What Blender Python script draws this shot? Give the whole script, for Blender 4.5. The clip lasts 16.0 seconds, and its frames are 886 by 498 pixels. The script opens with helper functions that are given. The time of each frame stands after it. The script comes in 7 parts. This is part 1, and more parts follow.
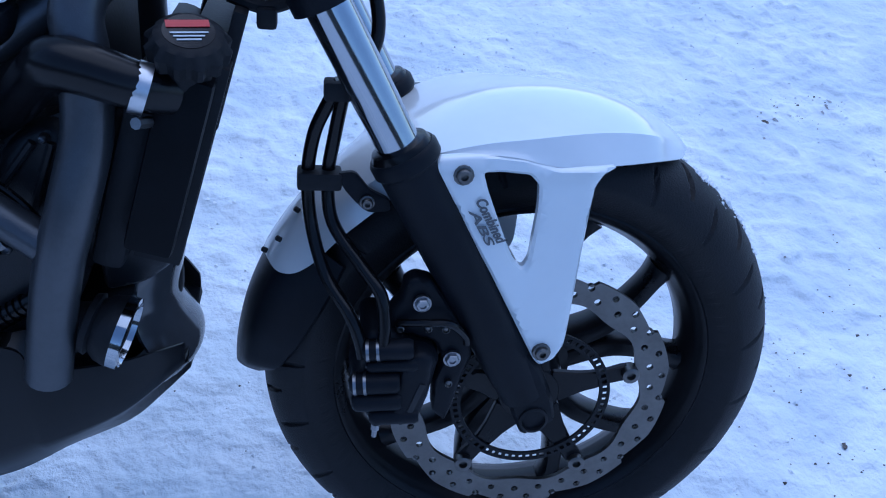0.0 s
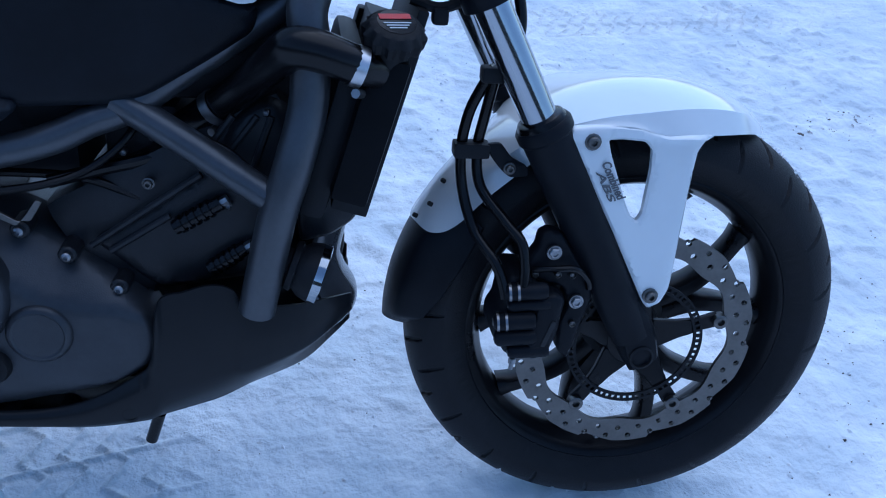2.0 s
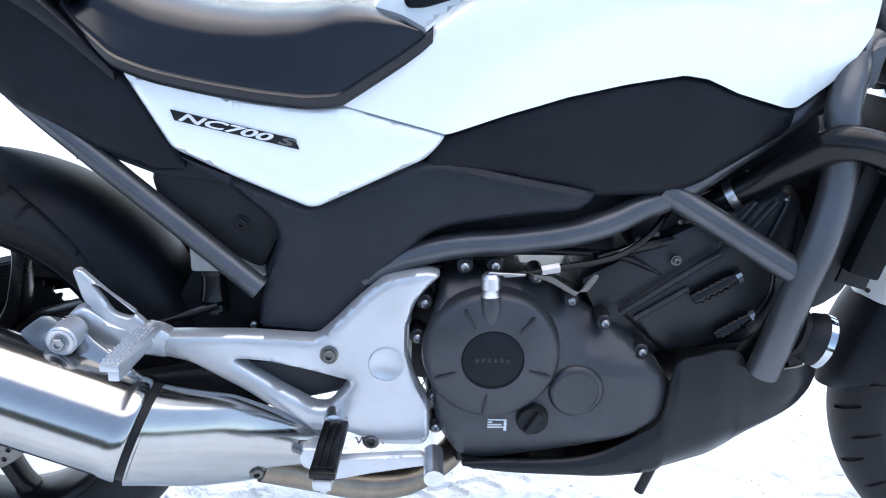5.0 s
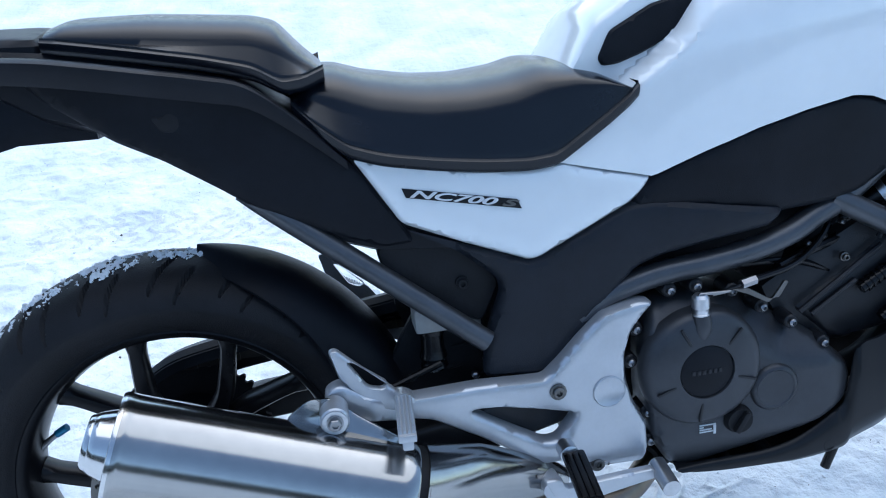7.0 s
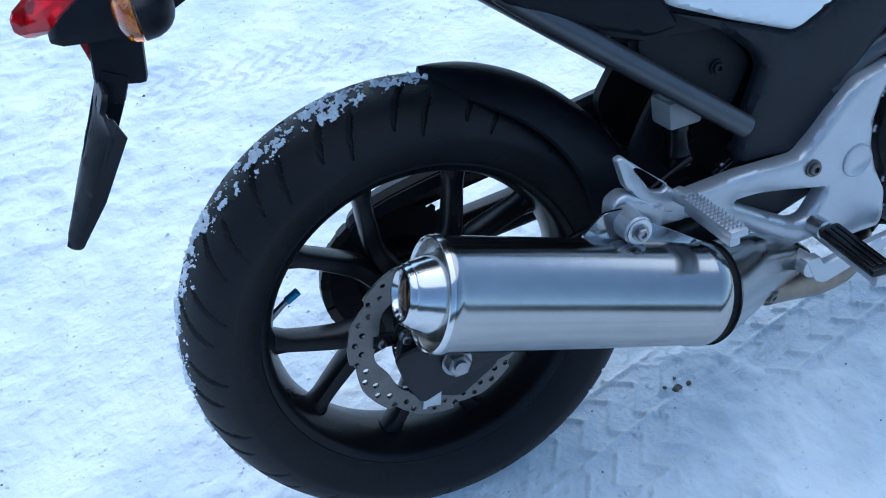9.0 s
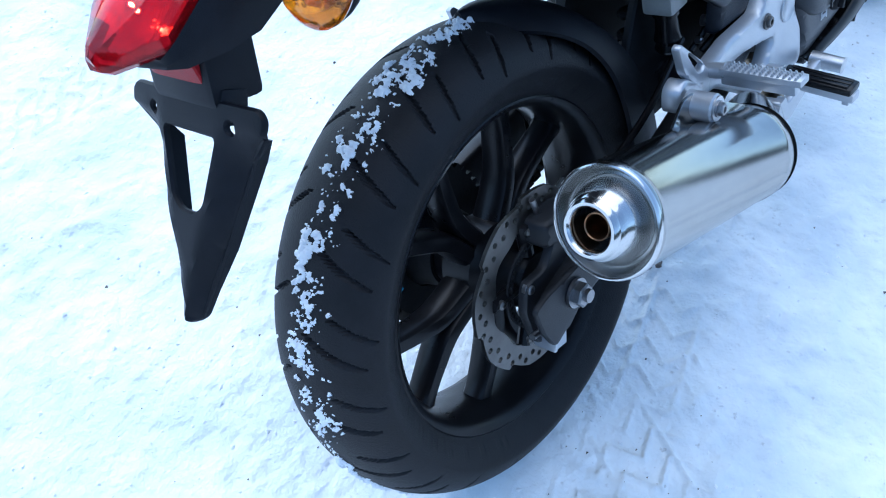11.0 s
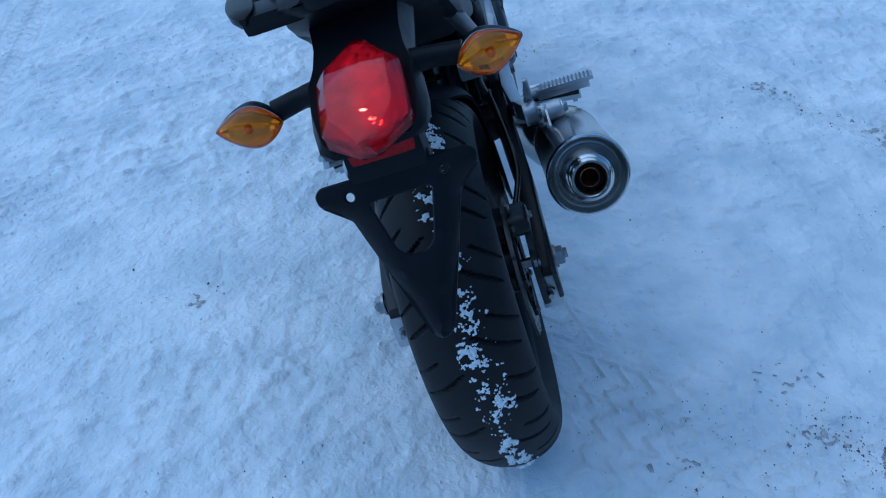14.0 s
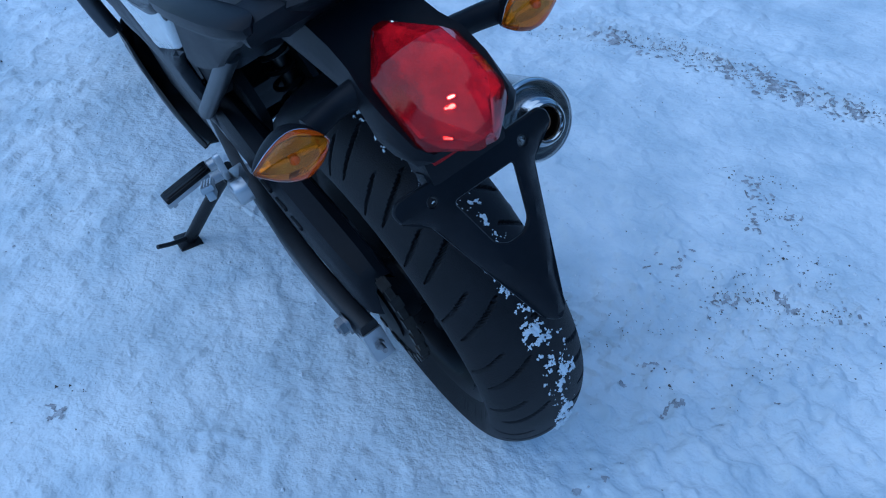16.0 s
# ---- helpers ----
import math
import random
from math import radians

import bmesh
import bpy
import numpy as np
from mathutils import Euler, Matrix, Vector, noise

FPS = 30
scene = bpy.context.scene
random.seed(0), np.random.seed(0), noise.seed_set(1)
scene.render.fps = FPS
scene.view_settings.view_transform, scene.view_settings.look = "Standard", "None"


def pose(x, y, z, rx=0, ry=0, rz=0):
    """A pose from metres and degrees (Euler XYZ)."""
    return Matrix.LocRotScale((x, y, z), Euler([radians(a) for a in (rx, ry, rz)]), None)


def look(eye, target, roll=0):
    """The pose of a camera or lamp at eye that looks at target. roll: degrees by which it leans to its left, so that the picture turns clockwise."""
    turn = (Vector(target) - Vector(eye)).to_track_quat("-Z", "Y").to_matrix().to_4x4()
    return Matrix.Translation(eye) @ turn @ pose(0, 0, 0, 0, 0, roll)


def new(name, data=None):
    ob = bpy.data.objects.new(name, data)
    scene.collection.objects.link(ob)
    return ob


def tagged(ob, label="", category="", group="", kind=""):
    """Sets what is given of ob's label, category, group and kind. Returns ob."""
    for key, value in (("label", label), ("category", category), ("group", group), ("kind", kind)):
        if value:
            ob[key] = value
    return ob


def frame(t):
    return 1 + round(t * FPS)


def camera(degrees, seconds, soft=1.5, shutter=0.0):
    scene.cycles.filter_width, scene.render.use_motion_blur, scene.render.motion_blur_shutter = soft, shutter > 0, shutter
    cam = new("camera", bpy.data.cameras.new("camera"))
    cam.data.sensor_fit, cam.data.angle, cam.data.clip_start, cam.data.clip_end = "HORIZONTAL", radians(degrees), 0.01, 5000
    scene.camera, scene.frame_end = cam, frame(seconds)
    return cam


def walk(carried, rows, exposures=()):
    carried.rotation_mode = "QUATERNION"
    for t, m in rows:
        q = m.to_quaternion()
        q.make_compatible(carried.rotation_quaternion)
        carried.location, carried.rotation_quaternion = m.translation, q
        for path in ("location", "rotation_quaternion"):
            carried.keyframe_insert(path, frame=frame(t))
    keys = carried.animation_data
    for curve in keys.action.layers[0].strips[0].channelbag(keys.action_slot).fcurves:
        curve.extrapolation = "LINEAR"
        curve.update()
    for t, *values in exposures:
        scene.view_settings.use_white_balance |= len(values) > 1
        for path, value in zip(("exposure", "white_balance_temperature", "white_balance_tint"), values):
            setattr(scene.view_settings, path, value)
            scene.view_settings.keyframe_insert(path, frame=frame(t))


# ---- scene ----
# ---- camera and walk (written in the motorcycle's own upright frame, then laid over by its lean) ----
cam = camera(55.4, 16.0, soft=1.1)
LEAN = pose(0, 0, 0.0067, -17.2, 0, 0)
PATH = [
    (0, (1.266, -0.822, 0.869), (1.599, 0.929, -0.040), 5.4),
    (0.5, (1.244, -0.856, 0.855), (1.626, 0.863, -0.094), 4.5),
    (1, (1.216, -0.895, 0.854), (1.590, 0.836, -0.076), 4.0),
    (1.5, (1.167, -0.950, 0.850), (1.514, 0.815, -0.023), 3.8),
    (2, (1.101, -0.998, 0.844), (1.410, 0.804, 0.034), 4.1),
    (2.5, (1.033, -0.993, 0.833), (1.284, 0.824, 0.037), 4.0),
    (3, (0.925, -0.956, 0.840), (1.123, 0.862, 0.030), 2.9),
    (3.5, (0.830, -0.949, 0.839), (0.957, 0.878, 0.035), 2.9),
    (4, (0.732, -1.004, 0.848), (0.829, 0.847, 0.096), 2.8),
    (4.5, (0.665, -1.066, 0.851), (0.773, 0.810, 0.167), 2.8),
    (5, (0.608, -1.097, 0.853), (0.673, 0.804, 0.235), 1.4),
    (5.2, (0.580, -1.094, 0.859), (0.627, 0.813, 0.257), 0.5),
    (7.3, (0.166, -1.120, 0.941), (0.483, 0.755, 0.321), -6.5),
    (7.5, (0.124, -1.123, 0.936), (0.467, 0.738, 0.288), -7.3),
    (8, (0.035, -1.080, 0.935), (0.387, 0.740, 0.186), -9.2),
    (8.5, (-0.099, -0.992, 0.943), (0.248, 0.769, 0.060), -11.3),
    (9, (-0.190, -0.933, 0.940), (0.237, 0.743, -0.065), -11.6),
    (9.5, (-0.332, -0.891, 0.951), (0.270, 0.688, -0.118), -12.1),
    (10, (-0.455, -0.841, 0.955), (0.267, 0.633, -0.188), -12.9),
    (10.2, (-0.476, -0.796, 0.952), (0.284, 0.634, -0.221), -13.6),
    (12.3, (-0.842, -0.458, 1.065), (0.532, 0.328, -0.158), -20.5),
    (12.5, (-0.896, -0.447, 1.074), (0.523, 0.287, -0.129), -20.0),
    (13, (-1.017, -0.395, 1.129), (0.525, 0.214, 0.009), -19.7),
    (13.5, (-1.086, -0.264, 1.180), (0.508, 0.183, 0.059), -20.7),
    (14, (-1.089, -0.172, 1.197), (0.499, 0.120, 0.017), -22.3),
    (14.5, (-1.000, -0.083, 1.192), (0.543, 0.031, -0.076), -23.6),
    (15, (-0.920, -0.002, 1.214), (0.570, -0.078, -0.118), -22.9),
    (15.5, (-0.869, 0.118, 1.248), (0.536, -0.153, -0.150), -22.2),
    (16, (-0.851, 0.251, 1.281), (0.445, -0.179, -0.181), -21.7),
]
EXPOSURES = [(0, 0.38, 4960, 13), (0.5, 0.63, 4780, 18), (1, 0.73, 4760, 19), (2, 0.37, 5130, 9), (2.5, 0.45, 5370, 7), (3, 0.97, 5600, 8), (3.5, 1.46, 6200, 9), (4, 2.64, 6850, 9), (4.5, 2.62, 6760, 8), (5, 2.09, 7400, 11), (7.5, 1.05, 5950, 4), (8.5, 0.92, 5750, 3), (9, 0.92, 5680, 2), (9.5, 1.17, 5880, 6), (10, 1.42, 6020, 5), (12.5, 0.78, 5080, 0), (13, 0.45, 4930, -2), (13.5, 0.14, 4780, -2), (14, -0.10, 4700, -2), (16, -0.07, 4580, 0)]
walk(cam, [(t, LEAN @ look(eye, target, roll)) for t, eye, target, roll in PATH], EXPOSURES)

# ---- world and sun: an open snowfield in soft, bluish winter light ----
world = bpy.data.worlds.new("winter_sky")
scene.world = world
world.use_nodes = True
wn = world.node_tree
sky = wn.nodes.new("ShaderNodeTexSky")
sky.sky_type = "NISHITA"
sky.sun_disc = False
sky.sun_elevation, sky.sun_rotation = radians(56), radians(12)
sky.air_density, sky.dust_density, sky.ozone_density = 1.0, 0.6, 1.0
wn.links.new(sky.outputs[0], wn.nodes["Background"].inputs[0])
wn.nodes["Background"].inputs[1].default_value = 0.14
sun_data = bpy.data.lights.new("sun", "SUN")
sun_data.energy, sun_data.angle, sun_data.color = 0.85, radians(84), (1.0, 0.97, 0.93)
sun = new("sun", sun_data)
sun.matrix_world = look((0, 0, 5), (-0.15, -0.36, 4.0))


# ---- materials ----
def material(name, color, rough=0.5, metal=0.0, coat=0.0, vary=0.0, scale=30.0, bump=0.0, bump_scale=200.0, rough_vary=0.0, second=None, ior=1.5, spec=0.5):
    """A plain surface with two scales of mottling, gloss variation and fine relief, in object space."""
    m = bpy.data.materials.new(name)
    m.use_nodes = True
    t = m.node_tree
    n, l = t.nodes, t.links
    p = n["Principled BSDF"]
    p.inputs["Roughness"].default_value, p.inputs["Metallic"].default_value = rough, metal
    p.inputs["Coat Weight"].default_value, p.inputs["Coat Roughness"].default_value = coat, 0.06
    p.inputs["IOR"].default_value = ior
    p.inputs["Specular IOR Level"].default_value = spec
    coord = n.new("ShaderNodeTexCoord")
    big, fine = n.new("ShaderNodeTexNoise"), n.new("ShaderNodeTexNoise")
    for tex, sc in ((big, scale), (fine, scale * 7)):
        tex.inputs["Scale"].default_value, tex.inputs["Detail"].default_value = sc, 5
        l.new(coord.outputs["Object"], tex.inputs["Vector"])
    both = n.new("ShaderNodeMath")
    both.operation = "MULTIPLY_ADD"
    both.inputs[1].default_value = 0.4
    l.new(fine.outputs["Fac"], both.inputs[0])
    l.new(big.outputs["Fac"], both.inputs[2])
    ramp = n.new("ShaderNodeMapRange")
    ramp.inputs["From Min"].default_value, ramp.inputs["From Max"].default_value = 0.45, 0.95
    l.new(both.outputs[0], ramp.inputs["Value"])
    mix = n.new("ShaderNodeMix")
    mix.data_type = "RGBA"
    low = [c * (1 - vary) for c in color]
    high = second if second else [min(1, c * (1 + vary)) for c in color]
    mix.inputs[6].default_value, mix.inputs[7].default_value = (*low, 1), (*high, 1)
    l.new(ramp.outputs[0], mix.inputs[0])
    l.new(mix.outputs[2], p.inputs["Base Color"])
    if rough_vary:
        rr = n.new("ShaderNodeMapRange")
        rr.inputs["To Min"].default_value, rr.inputs["To Max"].default_value = max(0.02, rough - rough_vary), rough + rough_vary
        l.new(both.outputs[0], rr.inputs["Value"])
        l.new(rr.outputs[0], p.inputs["Roughness"])
    if bump:
        grain = n.new("ShaderNodeTexNoise")
        grain.inputs["Scale"].default_value, grain.inputs["Detail"].default_value = bump_scale, 3
        l.new(coord.outputs["Object"], grain.inputs["Vector"])
        b = n.new("ShaderNodeBump")
        b.inputs["Strength"].default_value, b.inputs["Distance"].default_value = bump, 0.002
        l.new(grain.outputs["Fac"], b.inputs["Height"])
        l.new(b.outputs[0], p.inputs["Normal"])
    return m


def lens_material(name, color, rough=0.08, glow=0.0, clear=0.3):
    m = material(name, color, rough, coat=0.35, vary=0.3, scale=45, ior=1.25, bump=0.05, bump_scale=60)
    p = m.node_tree.nodes["Principled BSDF"]
    p.inputs["Transmission Weight"].default_value = clear
    if glow:
        p.inputs["Emission Color"].default_value = (*color, 1)
        p.inputs["Emission Strength"].default_value = glow
    return m


WHITE = material("white_paint", (0.74, 0.77, 0.78), 0.17, coat=0.8, vary=0.03, scale=8, rough_vary=0.04)
# matt black, with the blue of the reflected sky put into its base
PLASTIC = material("sky_tinted_black_plastic", (0.0080, 0.0092, 0.0125), 0.38, vary=0.25, scale=14, bump=0.2, bump_scale=900, rough_vary=0.08, spec=0.13)
SIDEGREY = material("satin_side_plastic", (0.0125, 0.0150, 0.0205), 0.36, vary=0.2, scale=14, bump=0.2, bump_scale=900, rough_vary=0.06, spec=0.20)
GLOSSBLACK = material("grey_black_paint", (0.009, 0.0098, 0.0118), 0.3, vary=0.15, scale=10, rough_vary=0.05, spec=0.22)
# black plastic, its base lightened to stand in for reflected snow
NOSE = material("snow_lightened_black_plastic", (0.055, 0.057, 0.062), 0.14, vary=0.15, scale=10, rough_vary=0.04, spec=0.9)
FRAME = material("satin_frame_paint", (0.085, 0.090, 0.100), 0.33, metal=0.7, vary=0.12, scale=25, bump=0.12, bump_scale=600, rough_vary=0.06, spec=0.35)
ENGINE = material("engine_black", (0.0145, 0.0153, 0.0182), 0.34, metal=0.15, vary=0.3, scale=22, bump=0.2, bump_scale=700, rough_vary=0.1, spec=0.36)
COVER_PAINT = material("satin_engine_cover", (0.047, 0.050, 0.057), 0.36, metal=0.5, vary=0.15, scale=22, bump=0.12, bump_scale=700, rough_vary=0.07, spec=0.4)
CHAINSTEEL = material("oily_chain_steel", (0.05, 0.047, 0.043), 0.45, metal=0.8, vary=0.3, scale=60)
DARK = material("deep_black", (0.008, 0.0085, 0.0105), 0.6, vary=0.3, scale=30, bump=0.2, spec=0.25)
SILVER = material("silver_alloy_paint", (0.46, 0.48, 0.51), 0.29, metal=0.62, vary=0.06, scale=30, bump=0.08, bump_scale=900, rough_vary=0.06)
ALLOY = material("bare_alloy", (0.55, 0.56, 0.58), 0.3, metal=1.0, vary=0.12, scale=40, rough_vary=0.1)
SATIN = material("satin_stainless", (0.36, 0.355, 0.34), 0.22, metal=1.0, vary=0.12, scale=15, rough_vary=0.06, bump=0.03, bump_scale=80)
CHROME = material("chrome", (0.40, 0.42, 0.45), 0.09, metal=1.0, vary=0.05, scale=20, rough_vary=0.03)
STEEL = material("polished_stainless", (0.35, 0.35, 0.345), 0.14, metal=1.0, vary=0.10, scale=9, rough_vary=0.05, bump=0.015, bump_scale=60)
POLISH = material("polished_end", (0.60, 0.60, 0.60), 0.15, metal=1.0, vary=0.08, scale=15, rough_vary=0.05, bump=0.02, bump_scale=80)
COPPER = material("copper_tinted_pipe", (0.40, 0.24, 0.14), 0.28, metal=1.0, vary=0.25, scale=14, rough_vary=0.1)
GOLDPIPE = material("heat_tinted_pipe", (0.23, 0.19, 0.15), 0.32, metal=1.0, vary=0.25, scale=14, rough_vary=0.1)
DISC = material("brake_disc_steel", (0.15, 0.145, 0.14), 0.36, metal=1.0, vary=0.2, scale=30, rough_vary=0.1)
BOLT = material("zinc_bolt", (0.30, 0.30, 0.31), 0.3, metal=1.0, vary=0.2, scale=80, rough_vary=0.1)
RUBBER = material("tyre_rubber", (0.007, 0.007, 0.0085), 0.5, vary=0.35, scale=18, bump=0.35, bump_scale=500, rough_vary=0.12, second=(0.012, 0.012, 0.0145), spec=0.25)
TANKBLACK = material("black_radiator_plastic", (0.0035, 0.004, 0.0055), 0.5, vary=0.25, scale=30, bump=0.1, bump_scale=700, spec=0.10)
HOSE = material("rubber_hose", (0.004, 0.004, 0.005), 0.24, vary=0.25, scale=50, bump=0.04, bump_scale=900, spec=0.26)
RIM = material("black_wheel_paint", (0.007, 0.007, 0.0085), 0.27, metal=0.1, vary=0.25, scale=20, rough_vary=0.08, bump=0.06, spec=0.22)
SEAT = material("seat_vinyl", (0.0030, 0.0046, 0.0085), 0.23, vary=0.15, scale=20, bump=0.08, bump_scale=1400, rough_vary=0.05, spec=0.36)
TAILGREY = material("dark_grey_tail_plastic", (0.009, 0.0102, 0.0135), 0.34, vary=0.15, scale=12, bump=0.2, bump_scale=900, rough_vary=0.06, spec=0.16)
RED = lens_material("red_lens", (0.55, 0.004, 0.013), clear=0.74)
REDREF = material("red_reflector", (0.30, 0.005, 0.010), 0.30, coat=0.0, vary=0.3, scale=250, bump=0.3, bump_scale=900, spec=0.15)
AMBER = lens_material("amber_lens", (1.0, 0.25, 0.008), clear=0.88)
AMBERBULB = material("amber_bulb", (0.80, 0.28, 0.02), 0.15, vary=0.1)
BULB = lens_material("lit_bulb", (1.0, 0.20, 0.05), glow=80.0)
LABELRED = material("red_label", (0.55, 0.04, 0.04), 0.4, vary=0.1)
LABELWHITE = material("pale_print", (0.62, 0.64, 0.66), 0.5, vary=0.1)
PRINTGREY = material("grey_print", (0.1, 0.105, 0.115), 0.4, vary=0.1)
FACET = material("faceted_reflector", (0.75, 0.75, 0.75), 0.12, metal=1.0, vary=0.15, scale=60, bump=1.0, bump_scale=55)
BLUECAP = material("blue_valve_cap", (0.01, 0.16, 0.28), 0.35, metal=0.4, vary=0.1)
DIRT = material("frozen_dirt", (0.13, 0.115, 0.105), 0.9, vary=0.5, scale=60, bump=0.6, bump_scale=300)
CLEAR = material("white_canister", (0.26, 0.26, 0.25), 0.4, vary=0.1)


def snow_material():
    m = bpy.data.materials.new("packed_snow")
    m.use_nodes = True
    n, l = m.node_tree.nodes, m.node_tree.links
    p = n["Principled BSDF"]
    p.inputs["Roughness"].default_value = 0.6
    p.inputs["Specular IOR Level"].default_value = 0.3
    coord = n.new("ShaderNodeTexCoord")

    def noise_tex(scale, detail):
        t = n.new("ShaderNodeTexNoise")
        t.inputs["Scale"].default_value, t.inputs["Detail"].default_value = scale, detail
        l.new(coord.outputs["Object"], t.inputs["Vector"])
        return t.outputs["Fac"]

    mix = n.new("ShaderNodeMix")
    mix.data_type = "RGBA"
    mix.inputs[6].default_value, mix.inputs[7].default_value = (0.66, 0.725, 0.77, 1), (0.86, 0.895, 0.91, 1)
    r = n.new("ShaderNodeMapRange")
    r.inputs["From Min"].default_value, r.inputs["From Max"].default_value = 0.36, 0.62
    l.new(noise_tex(5.5, 9), r.inputs["Value"])
    l.new(r.outputs[0], mix.inputs[0])
    dirt = n.new("ShaderNodeMix")
    dirt.data_type = "RGBA"
    dirt.inputs[7].default_value = (0.17, 0.15, 0.14, 1)
    l.new(mix.outputs[2], dirt.inputs[6])
    # dirt grains, gathered in patches
    spots, patch = n.new("ShaderNodeMapRange"), n.new("ShaderNodeMapRange")
    spots.inputs["From Min"].default_value, spots.inputs["From Max"].default_value = 0.67, 0.80
    patch.inputs["From Min"].default_value, patch.inputs["From Max"].default_value = 0.46, 0.70
    l.new(noise_tex(55, 3), spots.inputs["Value"])
    l.new(noise_tex(1.3, 4), patch.inputs["Value"])
    mul = n.new("ShaderNodeMath")
    mul.operation = "MULTIPLY"
    l.new(spots.outputs[0], mul.inputs[0])
    l.new(patch.outputs[0], mul.inputs[1])
    l.new(mul.outputs[0], dirt.inputs[0])
    l.new(dirt.outputs[2], p.inputs["Base Color"])
    b1, b2 = n.new("ShaderNodeBump"), n.new("ShaderNodeBump")
    b1.inputs["Strength"].default_value, b1.inputs["Distance"].default_value = 0.6, 0.016
    b2.inputs["Strength"].default_value, b2.inputs["Distance"].default_value = 0.55, 0.006
    l.new(noise_tex(30, 8), b1.inputs["Height"])
    l.new(noise_tex(95, 7), b2.inputs["Height"])
    l.new(b1.outputs[0], b2.inputs["Normal"])
    l.new(b2.outputs[0], p.inputs["Normal"])
    return m


SNOW = snow_material()
CLUMP = material("snow_clump", (0.8, 0.83, 0.86), 0.6, vary=0.06, scale=60, bump=0.5, bump_scale=400)

# ---- building tools ----
STEER = Matrix.Translation((1.635, 0, 0)) @ Matrix.Rotation(radians(-2.7), 4, Vector((-0.454, 0, 0.891))) @ Matrix.Translation((-1.635, 0, 0))


def mesh_part(name, verts, faces, mat, parent, label="", smooth=35.0, xf=None, mirror=False):
    """Links verts and faces as one mesh under a thing or a part. mirror: laid over to the left side."""
    me = bpy.data.meshes.new(name)
    vs = [Vector(v) for v in verts]
    if xf is not None:
        vs = [xf @ v for v in vs]
    if mirror:
        vs = [Vector((v.x, -v.y, v.z)) for v in vs]
    me.from_pydata([tuple(v) for v in vs], [], [tuple(f) for f in faces])
    bm = bmesh.new()
    bm.from_mesh(me)
    bmesh.ops.recalc_face_normals(bm, faces=bm.faces)
    bm.to_mesh(me)
    bm.free()
    me.materials.append(mat)
    me.shade_smooth()
    if smooth < 180:
        me.set_sharp_from_angle(angle=radians(smooth))
    ob = new(name, me)
    ob.parent = parent
    if label:
        tagged(ob, label)
    return ob


def spline(pts, n=6):
    """A smooth line through the points."""
    P = [Vector(p) for p in pts]
    if len(P) < 3:
        return P
    out = []
    for i in range(len(P) - 1):
        a, b, c, d = P[max(i - 1, 0)], P[i], P[i + 1], P[min(i + 2, len(P) - 1)]
        for k in range(n):
            t = k / n
            out.append(0.5 * (2 * b + (c - a) * t + (2 * a - 5 * b + 4 * c - d) * t * t + (3 * b - a - 3 * c + d) * t ** 3))
    return out + [P[-1]]


def tube_data(pts, radius, seg=14, n=6, squash=1.0):
    """A round pipe along a smooth line; radius may be a list, one for each given point."""
    line = spline(pts, n)
    if isinstance(radius, (list, tuple)):
        steps = np.linspace(0, len(radius) - 1, len(line))
        rad = [float(v) for v in np.interp(steps, range(len(radius)), radius)]
    else:
        rad = [radius] * len(line)
    V, F = [], []
    up = Vector((0.13, 0.31, 0.94))
    for i, p in enumerate(line):
        d = (line[min(i + 1, len(line) - 1)] - line[max(i - 1, 0)]).normalized()
        side = d.cross(up).normalized()
        up = side.cross(d).normalized()
        for k in range(seg):
            a = 2 * math.pi * k / seg
            V.append(p + rad[i] * (math.cos(a) * side + squash * math.sin(a) * up))
    for i in range(len(line) - 1):
        for k in range(seg):
            F.append((i * seg + k, i * seg + (k + 1) % seg, (i + 1) * seg + (k + 1) % seg, (i + 1) * seg + k))
    F.append(tuple(range(seg)))
    F.append(tuple((len(line) - 1) * seg + k for k in range(seg)))
    return V, F


def tube(name, pts, radius, mat, parent, label="", seg=14, n=6, xf=None, mirror=False, squash=1.0):
    V, F = tube_data(pts, radius, seg, n, squash)
    return mesh_part(name, V, F, mat, parent, label, xf=xf, mirror=mirror)


def lathe_data(profile, origin, axis, seg=40, start=0.0, turn=2 * math.pi):
    """Turns a profile of (along, radius) round an axis."""
    o, d = Vector(origin), Vector(axis).normalized()
    u = d.orthogonal().normalized() if abs(d.y) < 0.99 else Vector((1, 0, 0))
    v = d.cross(u)
    full = turn > 6.28
    m = seg if full else seg + 1
    V, F = [], []
    for a, r in profile:
        for k in range(m):
            q = start + turn * k / seg
            V.append(o + d * a + r * (math.cos(q) * u + math.sin(q) * v))
    for i in range(len(profile) - 1):
        for k in range(seg):
            j = (k + 1) % m
            F.append((i * m + k, i * m + j, (i + 1) * m + j, (i + 1) * m + k))
    if full:
        for i in (0, len(profile) - 1):
            if profile[i][1] > 1e-5:
                F.append(tuple(i * m + k for k in range(m)))
    return V, F


def lathe(name, profile, origin, axis, mat, parent, label="", seg=40, xf=None, mirror=False, smooth=35.0, caps=True):
    V, F = lathe_data(profile, origin, axis, seg)
    if not caps:
        F = [f for f in F if len(f) == 4]
    return mesh_part(name, V, F, mat, parent, label, smooth, xf, mirror)


def join(*many):
    V, F = [], []
    for v, f in many:
        k = len(V)
        V += list(v)
        F += [tuple(i + k for i in g) for g in f]
    return V, F


